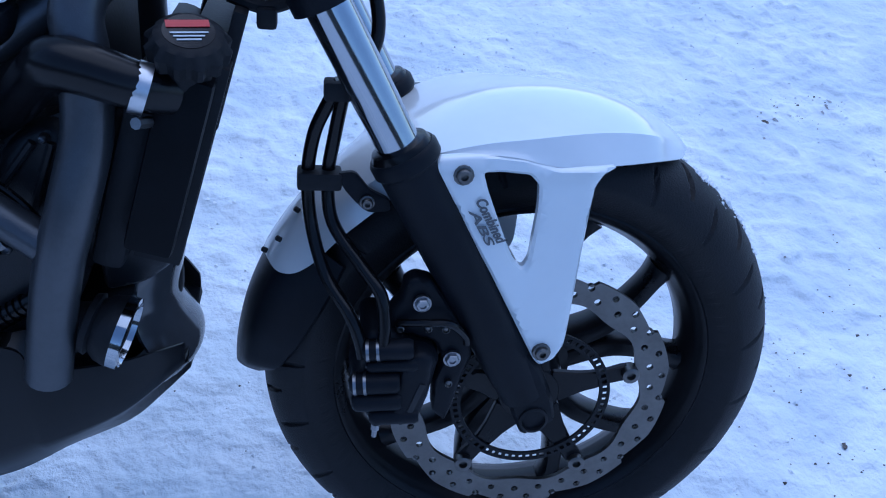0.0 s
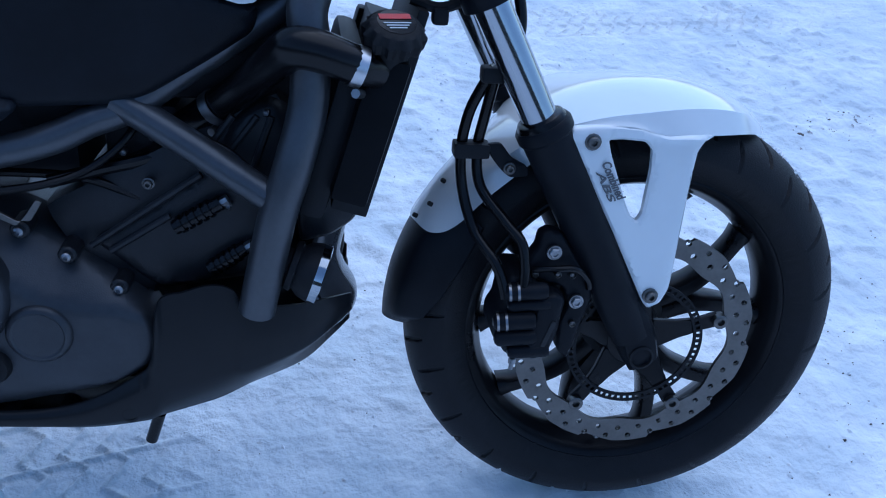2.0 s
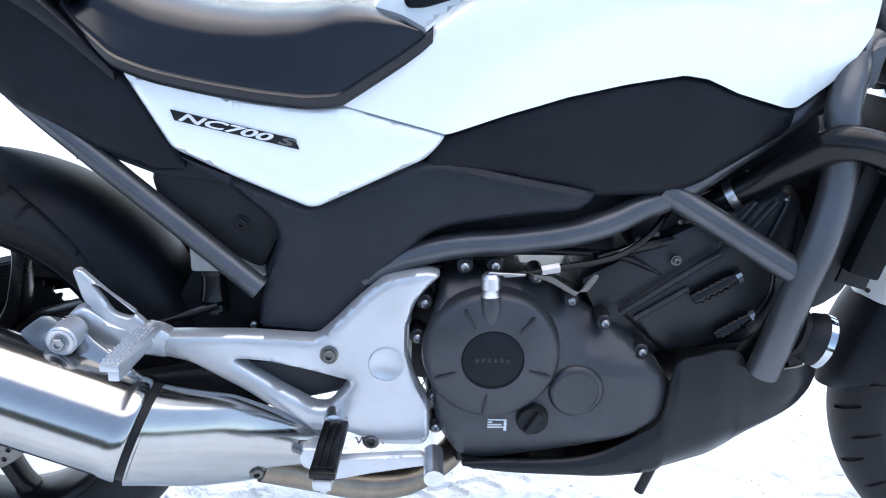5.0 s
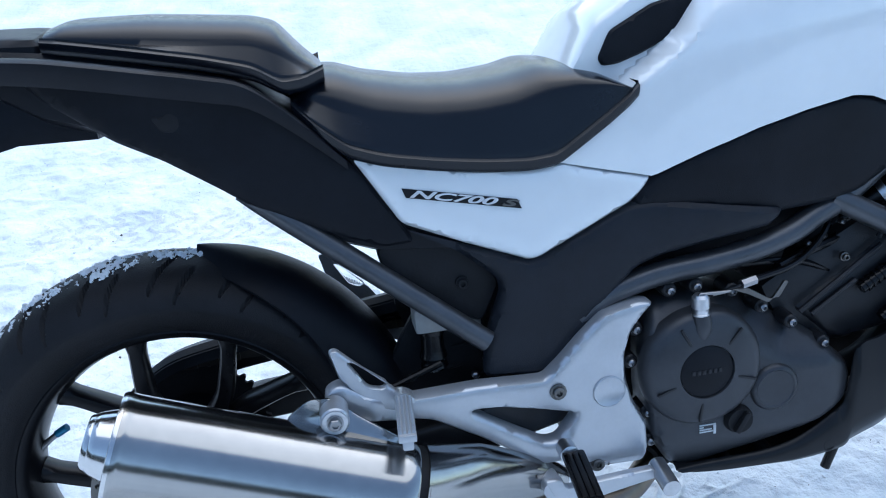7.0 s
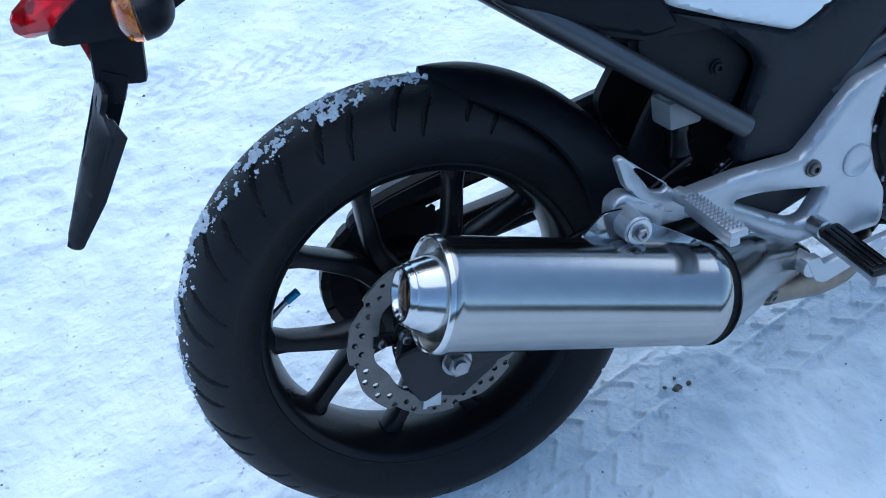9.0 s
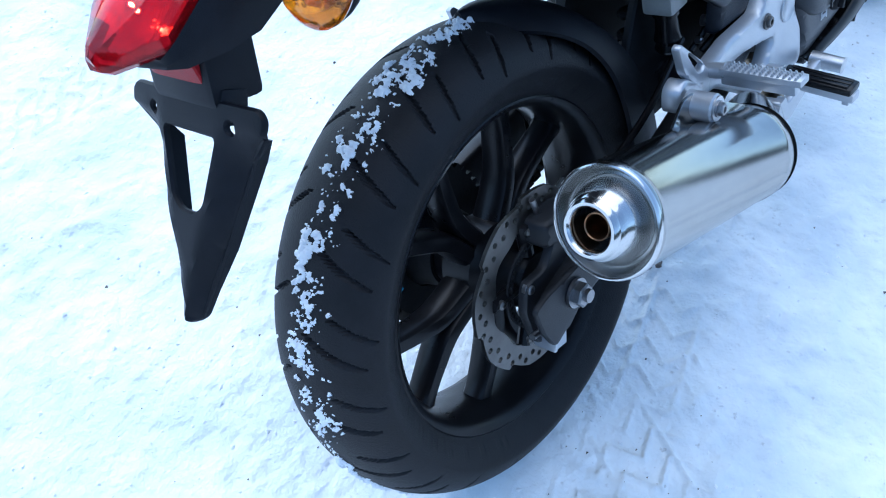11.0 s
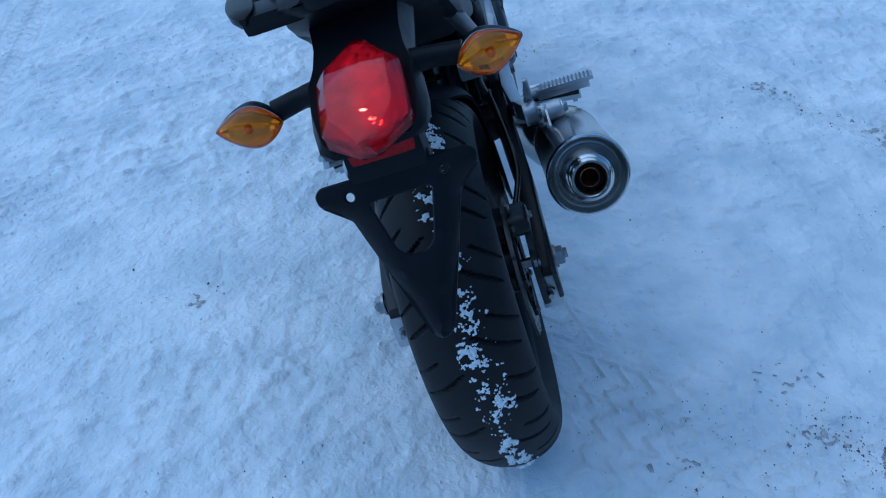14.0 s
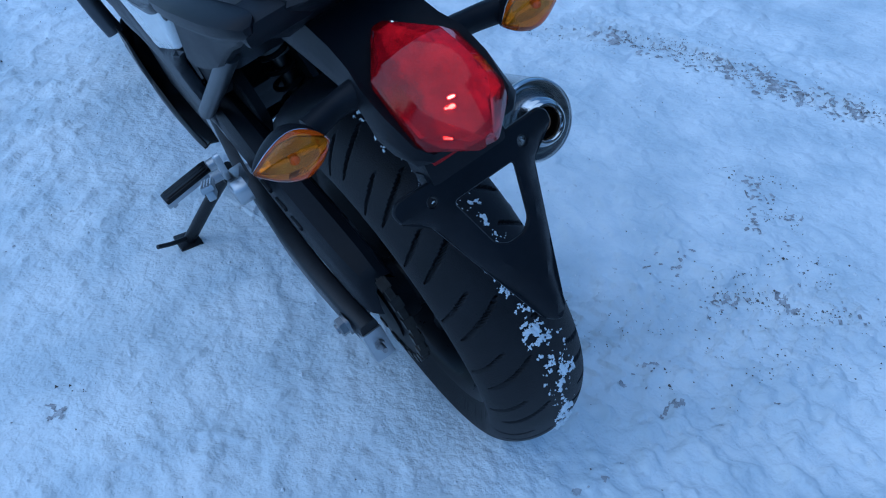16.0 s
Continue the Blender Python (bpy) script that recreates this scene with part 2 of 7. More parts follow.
def fillet(pts, r, n=4):
    out = []
    P = [Vector(p) for p in pts]
    for i, b in enumerate(P):
        a, c = P[i - 1], P[(i + 1) % len(P)]
        cut = min(r, 0.45 * (a - b).length, 0.45 * (c - b).length)
        s, e = b + (a - b).normalized() * cut, b + (c - b).normalized() * cut
        for k in range(n + 1):
            t = k / n
            out.append((1 - t) ** 2 * s + 2 * t * (1 - t) * b + t * t * e)
    return out


def resample(loop, step):
    out = []
    for i, a in enumerate(loop):
        b = loop[(i + 1) % len(loop)]
        k = max(1, round((b - a).length / step))
        for j in range(k):
            out.append(a.lerp(b, j / k))
    return [p for i, p in enumerate(out) if (p - out[i - 1]).length > 1e-5]


def inside(A, B, p):
    """Even-odd test of points against all the edges A to B."""
    x, y = p[:, 0:1], p[:, 1:2]
    dy = np.where(B[:, 1] == A[:, 1], 1e-12, B[:, 1] - A[:, 1])
    hit = ((A[:, 1] > y) != (B[:, 1] > y)) & (x < (B[:, 0] - A[:, 0]) * (y - A[:, 1]) / dy + A[:, 0])
    return hit.sum(1) % 2 == 1


def edge_distance(A, B, p):
    out = []
    d = B - A
    dd = np.maximum((d * d).sum(-1), 1e-12)
    for q in np.array_split(p, max(1, len(p) // 400)):
        t = np.clip(((q[:, None] - A) * d).sum(-1) / dd, 0, 1)
        out.append(np.sqrt((((A + t[..., None] * d) - q[:, None]) ** 2).sum(-1).min(1)))
    return np.concatenate(out)


from mathutils.geometry import delaunay_2d_cdt


def panel_data(outline, out=0.13, thick=0.012, w=0.008, h=0.006, holes=(), r=0.006, step=0.012, place=None, plain=False):
    """A moulded panel: outline in (u, v), standing out by a number or a function of (u, v), its rim rounded over width w by depth h.
    place maps (u, v, out) into space; as given, onto the right-hand side."""
    place = place or (lambda u, v, o: (u, -o, v))
    level = out if callable(out) else (lambda u, v: out)
    loops = [resample(fillet(p, r, 2 if plain else 4), step) for p in (outline, *holes)]
    arrays = [np.array([tuple(p) for p in L]) for L in loops]
    A, B = np.concatenate(arrays), np.concatenate([np.roll(L, -1, 0) for L in arrays])
    pts = A
    edges, k = [], 0
    for L in loops:
        edges += [(k + i, k + (i + 1) % len(L)) for i in range(len(L))]
        k += len(L)
    if not plain:
        lo, hi = arrays[0].min(0), arrays[0].max(0)
        gx, gy = np.meshgrid(np.arange(lo[0], hi[0], step), np.arange(lo[1], hi[1], step))
        g = np.stack([gx.ravel() + (np.arange(gx.size) // gx.shape[1] % 2) * step / 2, gy.ravel()], -1)
        g = g[inside(A, B, g)]
        if len(g):
            g = g[edge_distance(A, B, g) > 0.45 * step]
        # a ring of points just inside the rim keeps its rounding even
        ring = []
        for L in arrays:
            t = np.roll(L, -1, 0) - np.roll(L, 1, 0)
            t /= np.maximum(np.linalg.norm(t, axis=1, keepdims=True), 1e-9)
            side = np.stack([-t[:, 1], t[:, 0]], -1) * w * 0.45
            ring += [L + side, L - side]
        ring = np.concatenate(ring)
        ring = ring[inside(A, B, ring)]
        if len(ring):
            ring = ring[edge_distance(A, B, ring) > 0.38 * w]
        pts = np.concatenate([A, ring.reshape(-1, 2), g.reshape(-1, 2)])
    vs, _, fs, *_ = delaunay_2d_cdt([Vector(p) for p in pts], edges, [], 0, 1e-6)
    arr = np.array([tuple(v) for v in vs])
    mid = arr[np.array([tuple(f) for f in fs])].mean(1)
    fs = [f for f, q in zip(fs, inside(A, B, mid)) if q]
    if plain:
        drop = np.zeros(len(arr))
    else:
        e = np.clip(1 - edge_distance(A, B, arr) / max(w, 1e-6), 0, 1)
        drop = h * (1 - np.sqrt(np.maximum(0, 1 - e * e)))
    V = [place(p[0], p[1], level(p[0], p[1]) - q) for p, q in zip(arr, drop)]
    V += [place(p[0], p[1], level(p[0], p[1]) - thick) for p in arr]
    n = len(arr)
    F = list(fs) + [tuple(n + i for i in reversed(f)) for f in fs]
    count = {}
    for f in fs:
        for i in range(len(f)):
            a, b = f[i], f[(i + 1) % len(f)]
            count[(a, b)] = 1
    for a, b in count:
        if (b, a) not in count:
            F.append((b, a, a + n, b + n))
    return V, F


def panel(name, outline, mat, parent, label="", mirror=False, xf=None, smooth=40.0, **kw):
    V, F = panel_data(outline, **kw)
    return mesh_part(name, V, F, mat, parent, label, smooth, xf, mirror)


def loft_data(sections, close=False, caps=True):
    """Skins a row of sections of equal length."""
    m = len(sections[0])
    V = [p for s in sections for p in s]
    F = []
    for i in range(len(sections) - 1):
        for k in range(m if close else m - 1):
            j = (k + 1) % m
            F.append((i * m + k, i * m + j, (i + 1) * m + j, (i + 1) * m + k))
    if caps:
        F.append(tuple(range(m)))
        F.append(tuple((len(sections) - 1) * m + k for k in range(m)))
    return V, F


def loft(name, sections, mat, parent, label="", close=False, caps=True, smooth=40.0, xf=None, mirror=False):
    V, F = loft_data(sections, close, caps)
    return mesh_part(name, V, F, mat, parent, label, smooth, xf, mirror)


def box_data(a, b, bevel=0.003):
    """A box from corner to corner with rounded edges."""
    bm = bmesh.new()
    bmesh.ops.create_cube(bm, size=1)
    lo, hi = Vector(a), Vector(b)
    for v in bm.verts:
        v.co = Vector((lo[i] + (v.co[i] + 0.5) * (hi[i] - lo[i]) for i in range(3)))
    if bevel:
        bmesh.ops.bevel(bm, geom=bm.edges[:], offset=bevel, segments=2, affect="EDGES", profile=0.6)
    bm.verts.index_update()
    out = [v.co.copy() for v in bm.verts], [tuple(v.index for v in f.verts) for f in bm.faces]
    bm.free()
    return out


def turned(data, m):
    return [m @ Vector(v) for v in data[0]], data[1]


def box(name, a, b, mat, parent, label="", bevel=0.003, xf=None, mirror=False):
    V, F = box_data(a, b, bevel)
    return mesh_part(name, V, F, mat, parent, label, xf=xf, mirror=mirror)


def bolt(parent, at, axis=(0, -1, 0), r=0.007, name="bolt", mat=None, socket=True, mirror=False, washer=True):
    """A flanged cap bolt with a sunk socket."""
    prof = [(-0.004, r * 1.35), (0.001, r * 1.35), (0.0016, r * 1.1), (0.0016, r), (0.005, r), (0.0062, r * 0.82)]
    if not washer:
        prof = [(-0.004, r), (0.004, r), (0.0052, r * 0.82)]
    prof += [(0.0062, r * 0.48), (0.0025, r * 0.45), (0.0025, 0)] if socket else [(0.0062, 0)]
    V, F = lathe_data(prof, at, axis, 12)
    return mesh_part(name, V, F, mat or BOLT, parent, xf=None, mirror=mirror, smooth=30)


def hexnut(parent, at, axis=(0, -1, 0), r=0.014, name="nut", mat=None, height=0.012):
    V, F = join(lathe_data([(-0.002, r * 1.25), (0.002, r * 1.25), (0.002, 0)], at, axis, 20),
                lathe_data([(0, r), (height * 0.85, r), (height, r * 0.85), (height, r * 0.5), (height * 0.7, r * 0.48), (height * 0.7, 0)], at, axis, 6))
    return mesh_part(name, V, F, mat or BOLT, parent, smooth=25)


def lines(name, text, size, m, mat, parent, label="", depth=0.0004, shear=0.0, squeeze=1.0, bold=0.0):
    """Raised lettering in the built-in font, laid at the pose m."""
    c = bpy.data.curves.new(name, "FONT")
    c.body, c.size, c.extrude, c.shear, c.offset = text, size, depth, shear, bold
    c.align_x, c.align_y = "CENTER", "CENTER"
    tmp = new("tmp_text", c)
    dg = bpy.context.evaluated_depsgraph_get()
    me = bpy.data.meshes.new_from_object(tmp.evaluated_get(dg))
    bpy.data.objects.remove(tmp)
    me.transform(m @ Matrix.Diagonal((squeeze, 1, 1, 1)))
    me.name = name
    me.materials.clear()
    me.materials.append(mat)
    ob = new(name, me)
    ob.parent = parent
    if label:
        tagged(ob, label)
    return ob

# ---- the ground: one sheet of trodden, packed snow ----
TABLES = {}


def value_noise(x, y, scale, seed):
    """Smooth lattice noise in -1..1 over arrays."""
    if seed not in TABLES:
        TABLES[seed] = np.random.RandomState(seed).rand(256, 256) * 2 - 1
    table = TABLES[seed]
    u, v = x / scale, y / scale
    i, j = np.floor(u).astype(int), np.floor(v).astype(int)
    f, g = u - i, v - j
    f, g = f * f * (3 - 2 * f), g * g * (3 - 2 * g)
    at = lambda a, b: table[a % 256, b % 256]  # noqa: E731
    return (at(i, j) * (1 - f) + at(i + 1, j) * f) * (1 - g) + (at(i, j + 1) * (1 - f) + at(i + 1, j + 1) * f) * g


def tread_print(x, y, cx, cy, angle, width, depth, pitch=0.055, length=9.0):
    """The print of a tyre rolled along a line: a shallow band with raised zigzag bars."""
    a = radians(angle)
    s, c = (x - cx) * math.cos(a) + (y - cy) * math.sin(a), -(x - cx) * math.sin(a) + (y - cy) * math.cos(a)
    wob = value_noise(x, y, 0.09, 77) * 0.006
    band = np.clip((width / 2 - np.abs(c + wob)) / 0.012, 0, 1) * np.clip((length / 2 - np.abs(s)) / 0.15, 0, 1)
    zig = np.abs(((c / 0.075) % 1) - 0.5) * 2 * 0.04
    bar = np.abs(((s + zig) / pitch) % 1 - 0.5) * 2
    rib = np.abs(((c + 0.02) / (width / 3)) % 1 - 0.5) * 2
    ridge = np.maximum(np.clip((bar - 0.80) / 0.10, 0, 1), np.clip((rib - 0.90) / 0.06, 0, 1))
    patchy = np.clip(value_noise(x, y, 0.22, 78) * 1.5 + 0.85, 0, 1)
    return band * patchy, band * patchy * depth * (ridge * 1.5 - 0.5)


def spaced(lo, hi, step, far, grow, dense):
    mid = list(np.arange(lo, dense[0], step)) + list(np.arange(dense[0], dense[1], 0.004)) + list(np.arange(dense[1], hi + step / 2, step))
    out, d = [], step
    p = hi
    while p < far:
        d *= grow
        p += d
        out.append(p)
    left, d, p = [], step, lo
    while p > -far:
        d *= grow
        p -= d
        left.append(p)
    return np.array(left[::-1] + mid + out)


def snow_height(x, y):
    near = np.exp(-np.maximum(np.hypot(x - 0.7, y - 0.3) - 2.6, 0) / 2.0)
    z = 0.007 * value_noise(x, y, 0.75, 1) + 0.004 * value_noise(x + 3, y, 0.31, 2)
    rough = 0.55 + 0.45 * value_noise(x, y, 0.5, 9)
    z = z + rough * (0.0045 * value_noise(x, y + 5, 0.12, 3) + 0.0032 * value_noise(x, y, 0.055, 4) + 0.0036 * value_noise(x, y, 0.024, 5))
    # crisp little crusts and scuffs
    crust = value_noise(x * 0.8 + y * 0.3, y, 0.085, 6)
    z = z + 0.0075 * rough * np.clip(np.abs(crust) * -3 + 1, 0, 1)
    chips = value_noise(x + 0.4 * y, y, 0.045, 7) + 0.5 * value_noise(x, y, 0.019, 8)
    z = z + 0.006 * (0.2 + rough) * np.clip(chips * 2.5 - 0.7, 0, 1) - 0.0022 * np.clip(-chips * 2.5 - 0.9, 0, 1)
    # churned snow beside the rear wheel
    churn = np.exp(-(((x + 0.31) ** 2 + (y + 0.38) ** 2) / 0.14))
    clots = value_noise(x + 0.7 * y, y - 0.5 * x, 0.034, 11) + 0.6 * value_noise(x, y, 0.013, 12)
    z = z + churn * (0.014 * np.clip(clots * 2 - 0.2, 0, 1) - 0.006 * np.clip(-clots * 2 - 0.4, 0, 1))
    z = z * near
    for args in ((0.50, 0.03, 14, 0.26, 0.0038, 0.056, 0.95), (0.52, -0.20, 5, 0.10, 0.003, 0.014, 0.5), (0.50, -1.32, 14, 0.13, 0.006, 0.05, 1.3), (1.05, -1.04, 33, 0.10, 0.004, 0.045, 0.6), (0.10, 1.22, -4, 0.17, 0.0045, 0.05, 1.6), (1.95, 1.6, 8, 0.2, 0.005, 0.05, 2.0), (1.66, 0.22, 60, 0.14, 0.005, 0.04, 0.5), (-0.2, -0.45, 60, 0.3, 0.006, 0.05, 1.0)):
        band, mark = tread_print(x, y, *args)
        z = z * (1 - 0.85 * band) + mark * near
    # level under the two wheels and the stand
    for wx, wy, r in ((0.0, 0.09, 0.16), (1.53, 0.09, 0.15), (0.655, 0.29, 0.09)):
        k = np.exp(-(((x - wx) ** 2 + (y - wy) ** 2) / r ** 2))
        z = z * (1 - 0.9 * k) + 0.004 * k
    return z


def build_ground():
    xs, ys = spaced(-1.1, 2.7, 0.0065, 2500, 1.12, (0.0, 1.0)), spaced(-1.55, 1.9, 0.0065, 2500, 1.12, (-0.26, 0.2))
    X, Y = np.meshgrid(xs, ys)
    Z = snow_height(X, Y)
    verts = np.stack([X.ravel(), Y.ravel(), Z.ravel()], -1)
    w, h = len(xs), len(ys)
    i = np.arange((h - 1) * w).reshape(h - 1, w)[:, :-1].ravel()
    faces = np.stack([i, i + 1, i + 1 + w, i + w], -1)
    me = bpy.data.meshes.new("ground")
    me.vertices.add(len(verts))
    me.vertices.foreach_set("co", verts.ravel())
    me.loops.add(faces.size)
    me.loops.foreach_set("vertex_index", faces.ravel())
    me.polygons.add(len(faces))
    me.polygons.foreach_set("loop_start", np.arange(len(faces)) * 4)
    me.update(calc_edges=True)
    me.materials.append(SNOW)
    me.shade_smooth()
    return tagged(new("ground", me), "packed bluish snow with scuffs, tyre prints and dirt specks", "snow", kind="structure")


build_ground()


# ---- an unseen dark belt far round the snowfield, added to darken reflections ----
def build_dark_belt():
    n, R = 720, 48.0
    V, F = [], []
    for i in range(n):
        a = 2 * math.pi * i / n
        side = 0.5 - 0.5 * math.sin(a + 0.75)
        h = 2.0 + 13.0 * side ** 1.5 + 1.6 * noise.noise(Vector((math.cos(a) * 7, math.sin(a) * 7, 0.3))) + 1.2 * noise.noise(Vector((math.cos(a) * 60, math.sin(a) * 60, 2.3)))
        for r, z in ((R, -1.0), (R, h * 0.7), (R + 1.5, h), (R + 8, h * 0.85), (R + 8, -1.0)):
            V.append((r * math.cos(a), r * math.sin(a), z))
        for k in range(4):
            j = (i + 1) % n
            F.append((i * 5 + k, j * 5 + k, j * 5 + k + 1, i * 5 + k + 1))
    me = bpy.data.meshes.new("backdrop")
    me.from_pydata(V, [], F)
    me.materials.append(material("unseen_dark_belt", (0.028, 0.034, 0.034), 0.9, vary=0.5, scale=0.6))
    return tagged(new("backdrop", me), "unseen dark belt added to shape reflections and side light", "wood", kind="structure")


build_dark_belt()

# ---- the motorcycle, on its side stand ----
bike = tagged(new("motorcycle"), "white and black naked motorcycle leaning on its side stand in snow", "motorcycle")
bike.matrix_world = LEAN


# -- wheels --
def tyre_part(centre, R, half, lip, grooves, parent, xf, seed):
    """A tyre with tread grooves sunk into its crown, turned round the axle."""
    n, k = 1320, 66
    cx, cz = centre
    # section from one bead over the crown to the other
    sec = []
    for j in range(k + 1):
        s = -1 + 2 * j / k
        a = s * 2.05
        y = half * math.sin(a) * (1.0 if abs(a) < 1.45 else 1.0 - 0.22 * (abs(a) - 1.45) / 0.6)
        r = R - (R - lip) * 0.5 * (1 - math.cos(a)) / (0.5 * (1 - math.cos(2.05)))
        sec.append((s, y, r))
    S = np.array(sec)
    th = np.arange(n) * 2 * math.pi / n
    T, U = np.meshgrid(th, S[:, 0], indexing="ij")
    Yv = np.broadcast_to(S[:, 1], T.shape)
    Rv = np.broadcast_to(S[:, 2], T.shape).copy()
    au = np.abs(U)
    side = np.where(U > 0, 0.5, 0.0)
    cut = np.zeros(T.shape)
    for skew, a0, a1, width, shift in grooves:
        ph = (T / (2 * math.pi) * grooves_count(R) + skew * au - 0.6 * skew * au ** 2 + side + shift) % 1
        taper = width * (0.45 + 0.55 * np.clip(np.minimum(au - a0, a1 - au) / 0.10, 0, 1))
        on = np.clip((taper - np.abs(ph - 0.5)) / (width * 0.22), 0, 1) * np.clip((au - a0) / 0.02, 0, 1) * np.clip((a1 - au) / 0.03, 0, 1)
        cut = np.maximum(cut, on)
    Rv -= 0.0055 * cut
    # moulded lines and a low lettering band round the sidewall
    for a0 in (0.80, 0.965):
        Rv += 0.0012 * np.clip(1 - np.abs(au - a0) / 0.012, 0, 1)
    mark = (np.sin(T * 61) * np.sin(T * 23 + 1.1) > 0.15) & (np.sin(T * 2 + 0.6) > 0.35) & (np.abs(au - 0.88) < 0.032)
    Rv += 0.0009 * mark
    V = np.stack([cx + Rv * np.cos(T), Yv, cz + Rv * np.sin(T)], -1).reshape(-1, 3)
    m = k + 1
    i = (np.arange(n)[:, None] * m + np.arange(k)).ravel()
    i2 = (((np.arange(n) + 1) % n)[:, None] * m + np.arange(k)).ravel()
    F = np.stack([i, i2, i2 + 1, i + 1], -1)
    me = bpy.data.meshes.new("tyre")
    me.from_pydata(V.tolist(), [], F.tolist())
    me.transform(xf)
    me.materials.append(RUBBER)
    me.shade_smooth()
    me.set_sharp_from_angle(angle=radians(38))
    ob = new("tyre", me)
    ob.parent = parent
    return ob


def grooves_count(R):
    return 20 if R > 0.305 else 20


def wheel_rim(centre, lip, half, first, spread, hub, parent, xf, name="rim"):
    """A cast rim: a turned barrel, a hub and five spokes that fork into a V."""
    cx, cz = centre
    o = (cx, 0, cz)
    prof = [(-half, lip + 0.004), (-half - 0.003, lip - 0.001), (-half + 0.002, lip - 0.009), (-half + 0.012, lip - 0.014), (-half * 0.45, lip - 0.019), (-0.012, lip - 0.022),
            (0.012, lip - 0.022), (half * 0.45, lip - 0.019), (half - 0.012, lip - 0.014), (half - 0.002, lip - 0.009), (half + 0.003, lip - 0.001), (half, lip + 0.004), (half - 0.02, lip - 0.006),
            (-half + 0.02, lip - 0.006), (-half, lip + 0.004)]
    rim = lathe(name, prof, o, (0, 1, 0), RIM, parent, seg=96, xf=xf, caps=False)
    lathe("hub", [(-hub, 0.022), (-hub, 0.034), (-hub + 0.01, 0.042), (-0.03, 0.046), (-0.022, 0.058), (0.022, 0.058), (0.03, 0.046), (hub - 0.01, 0.042), (hub, 0.034), (hub, 0.022)],
          o, (0, 1, 0), RIM, parent, seg=48, xf=xf)
    for k in range(5):
        data = []
        mid = radians(first + 72 * k)
        apex = 0.105
        for sgn in (-1, 1):
            end = mid + sgn * radians(spread)
            A = Vector((cx + 0.05 * math.cos(mid + sgn * 0.22), 0, cz + 0.05 * math.sin(mid + sgn * 0.22)))
            B = Vector((cx + apex * math.cos(mid + sgn * 0.145), 0, cz + apex * math.sin(mid + sgn * 0.145)))
            C = Vector((cx + 0.15 * math.cos(mid + sgn * 0.235), 0, cz + 0.15 * math.sin(mid + sgn * 0.235)))
            D = Vector((cx + (lip - 0.02) * math.cos(end), 0, cz + (lip - 0.02) * math.sin(end)))
            line = spline([A, B, C, D], 5)
            secs = []
            for i, p in enumerate(line):
                q = i / (len(line) - 1)
                d = (line[min(i + 1, len(line) - 1)] - line[max(i - 1, 0)]).normalized()
                side = Vector((-d.z, 0, d.x))
                wd, dp = 0.0105 + 0.004 * (1 - q) + 0.006 * max(0, q - 0.85) / 0.15, 0.024 - 0.006 * q
                ring = []
                for a in range(12):
                    ang = 2 * math.pi * a / 12
                    cs, sn = math.cos(ang), math.sin(ang)
                    ring.append(p + side * wd * abs(cs) ** 0.6 * (1 if cs > 0 else -1) + Vector((0, 1, 0)) * dp * abs(sn) ** 0.6 * (1 if sn > 0 else -1))
                secs.append(ring)
            data.append(loft_data(secs, close=True))
        V, F = join(*data)
        mesh_part("spoke", V, F, RIM, parent, xf=xf, smooth=45)
    return rim


def wave_disc(centre, y, R, inner, waves, holes, carrier, parent, xf, thick=0.005):
    """A drilled brake disc with a waved rim, on bobbins."""
    cx, cz = centre
    n = 180
    outl, inn = [], []
    for i in range(n):
        a = 2 * math.pi * i / n
        ph = (a * waves / (2 * math.pi)) % 1
        rr = R - 0.0075 * max(0.0, 1 - ph / 0.42) ** 0.8 if ph < 0.42 else R
        outl.append(((cx + rr * math.cos(a)), (cz + rr * math.sin(a))))
        ri = inner + 0.003 * math.cos(a * waves)
        inn.append(((cx + ri * math.cos(a)), (cz + ri * math.sin(a))))
    hs = []
    for rad, off in holes:
        for i in range(waves * 3):
            a = 2 * math.pi * (i + off) / (waves * 3)
            c = (cx + rad * math.cos(a), cz + rad * math.sin(a))
            hs.append([(c[0] + 0.0042 * math.cos(2 * math.pi * k / 8), c[1] + 0.0042 * math.sin(2 * math.pi * k / 8)) for k in range(8)])
    V, F = panel_data(outl, out=-y + thick / 2, thick=thick, holes=[inn, *hs], r=0.0005, step=0.012, plain=True)
    disc = mesh_part("brake_disc", V, F, DISC, parent, "drilled waved steel brake disc", xf=xf)
    return disc


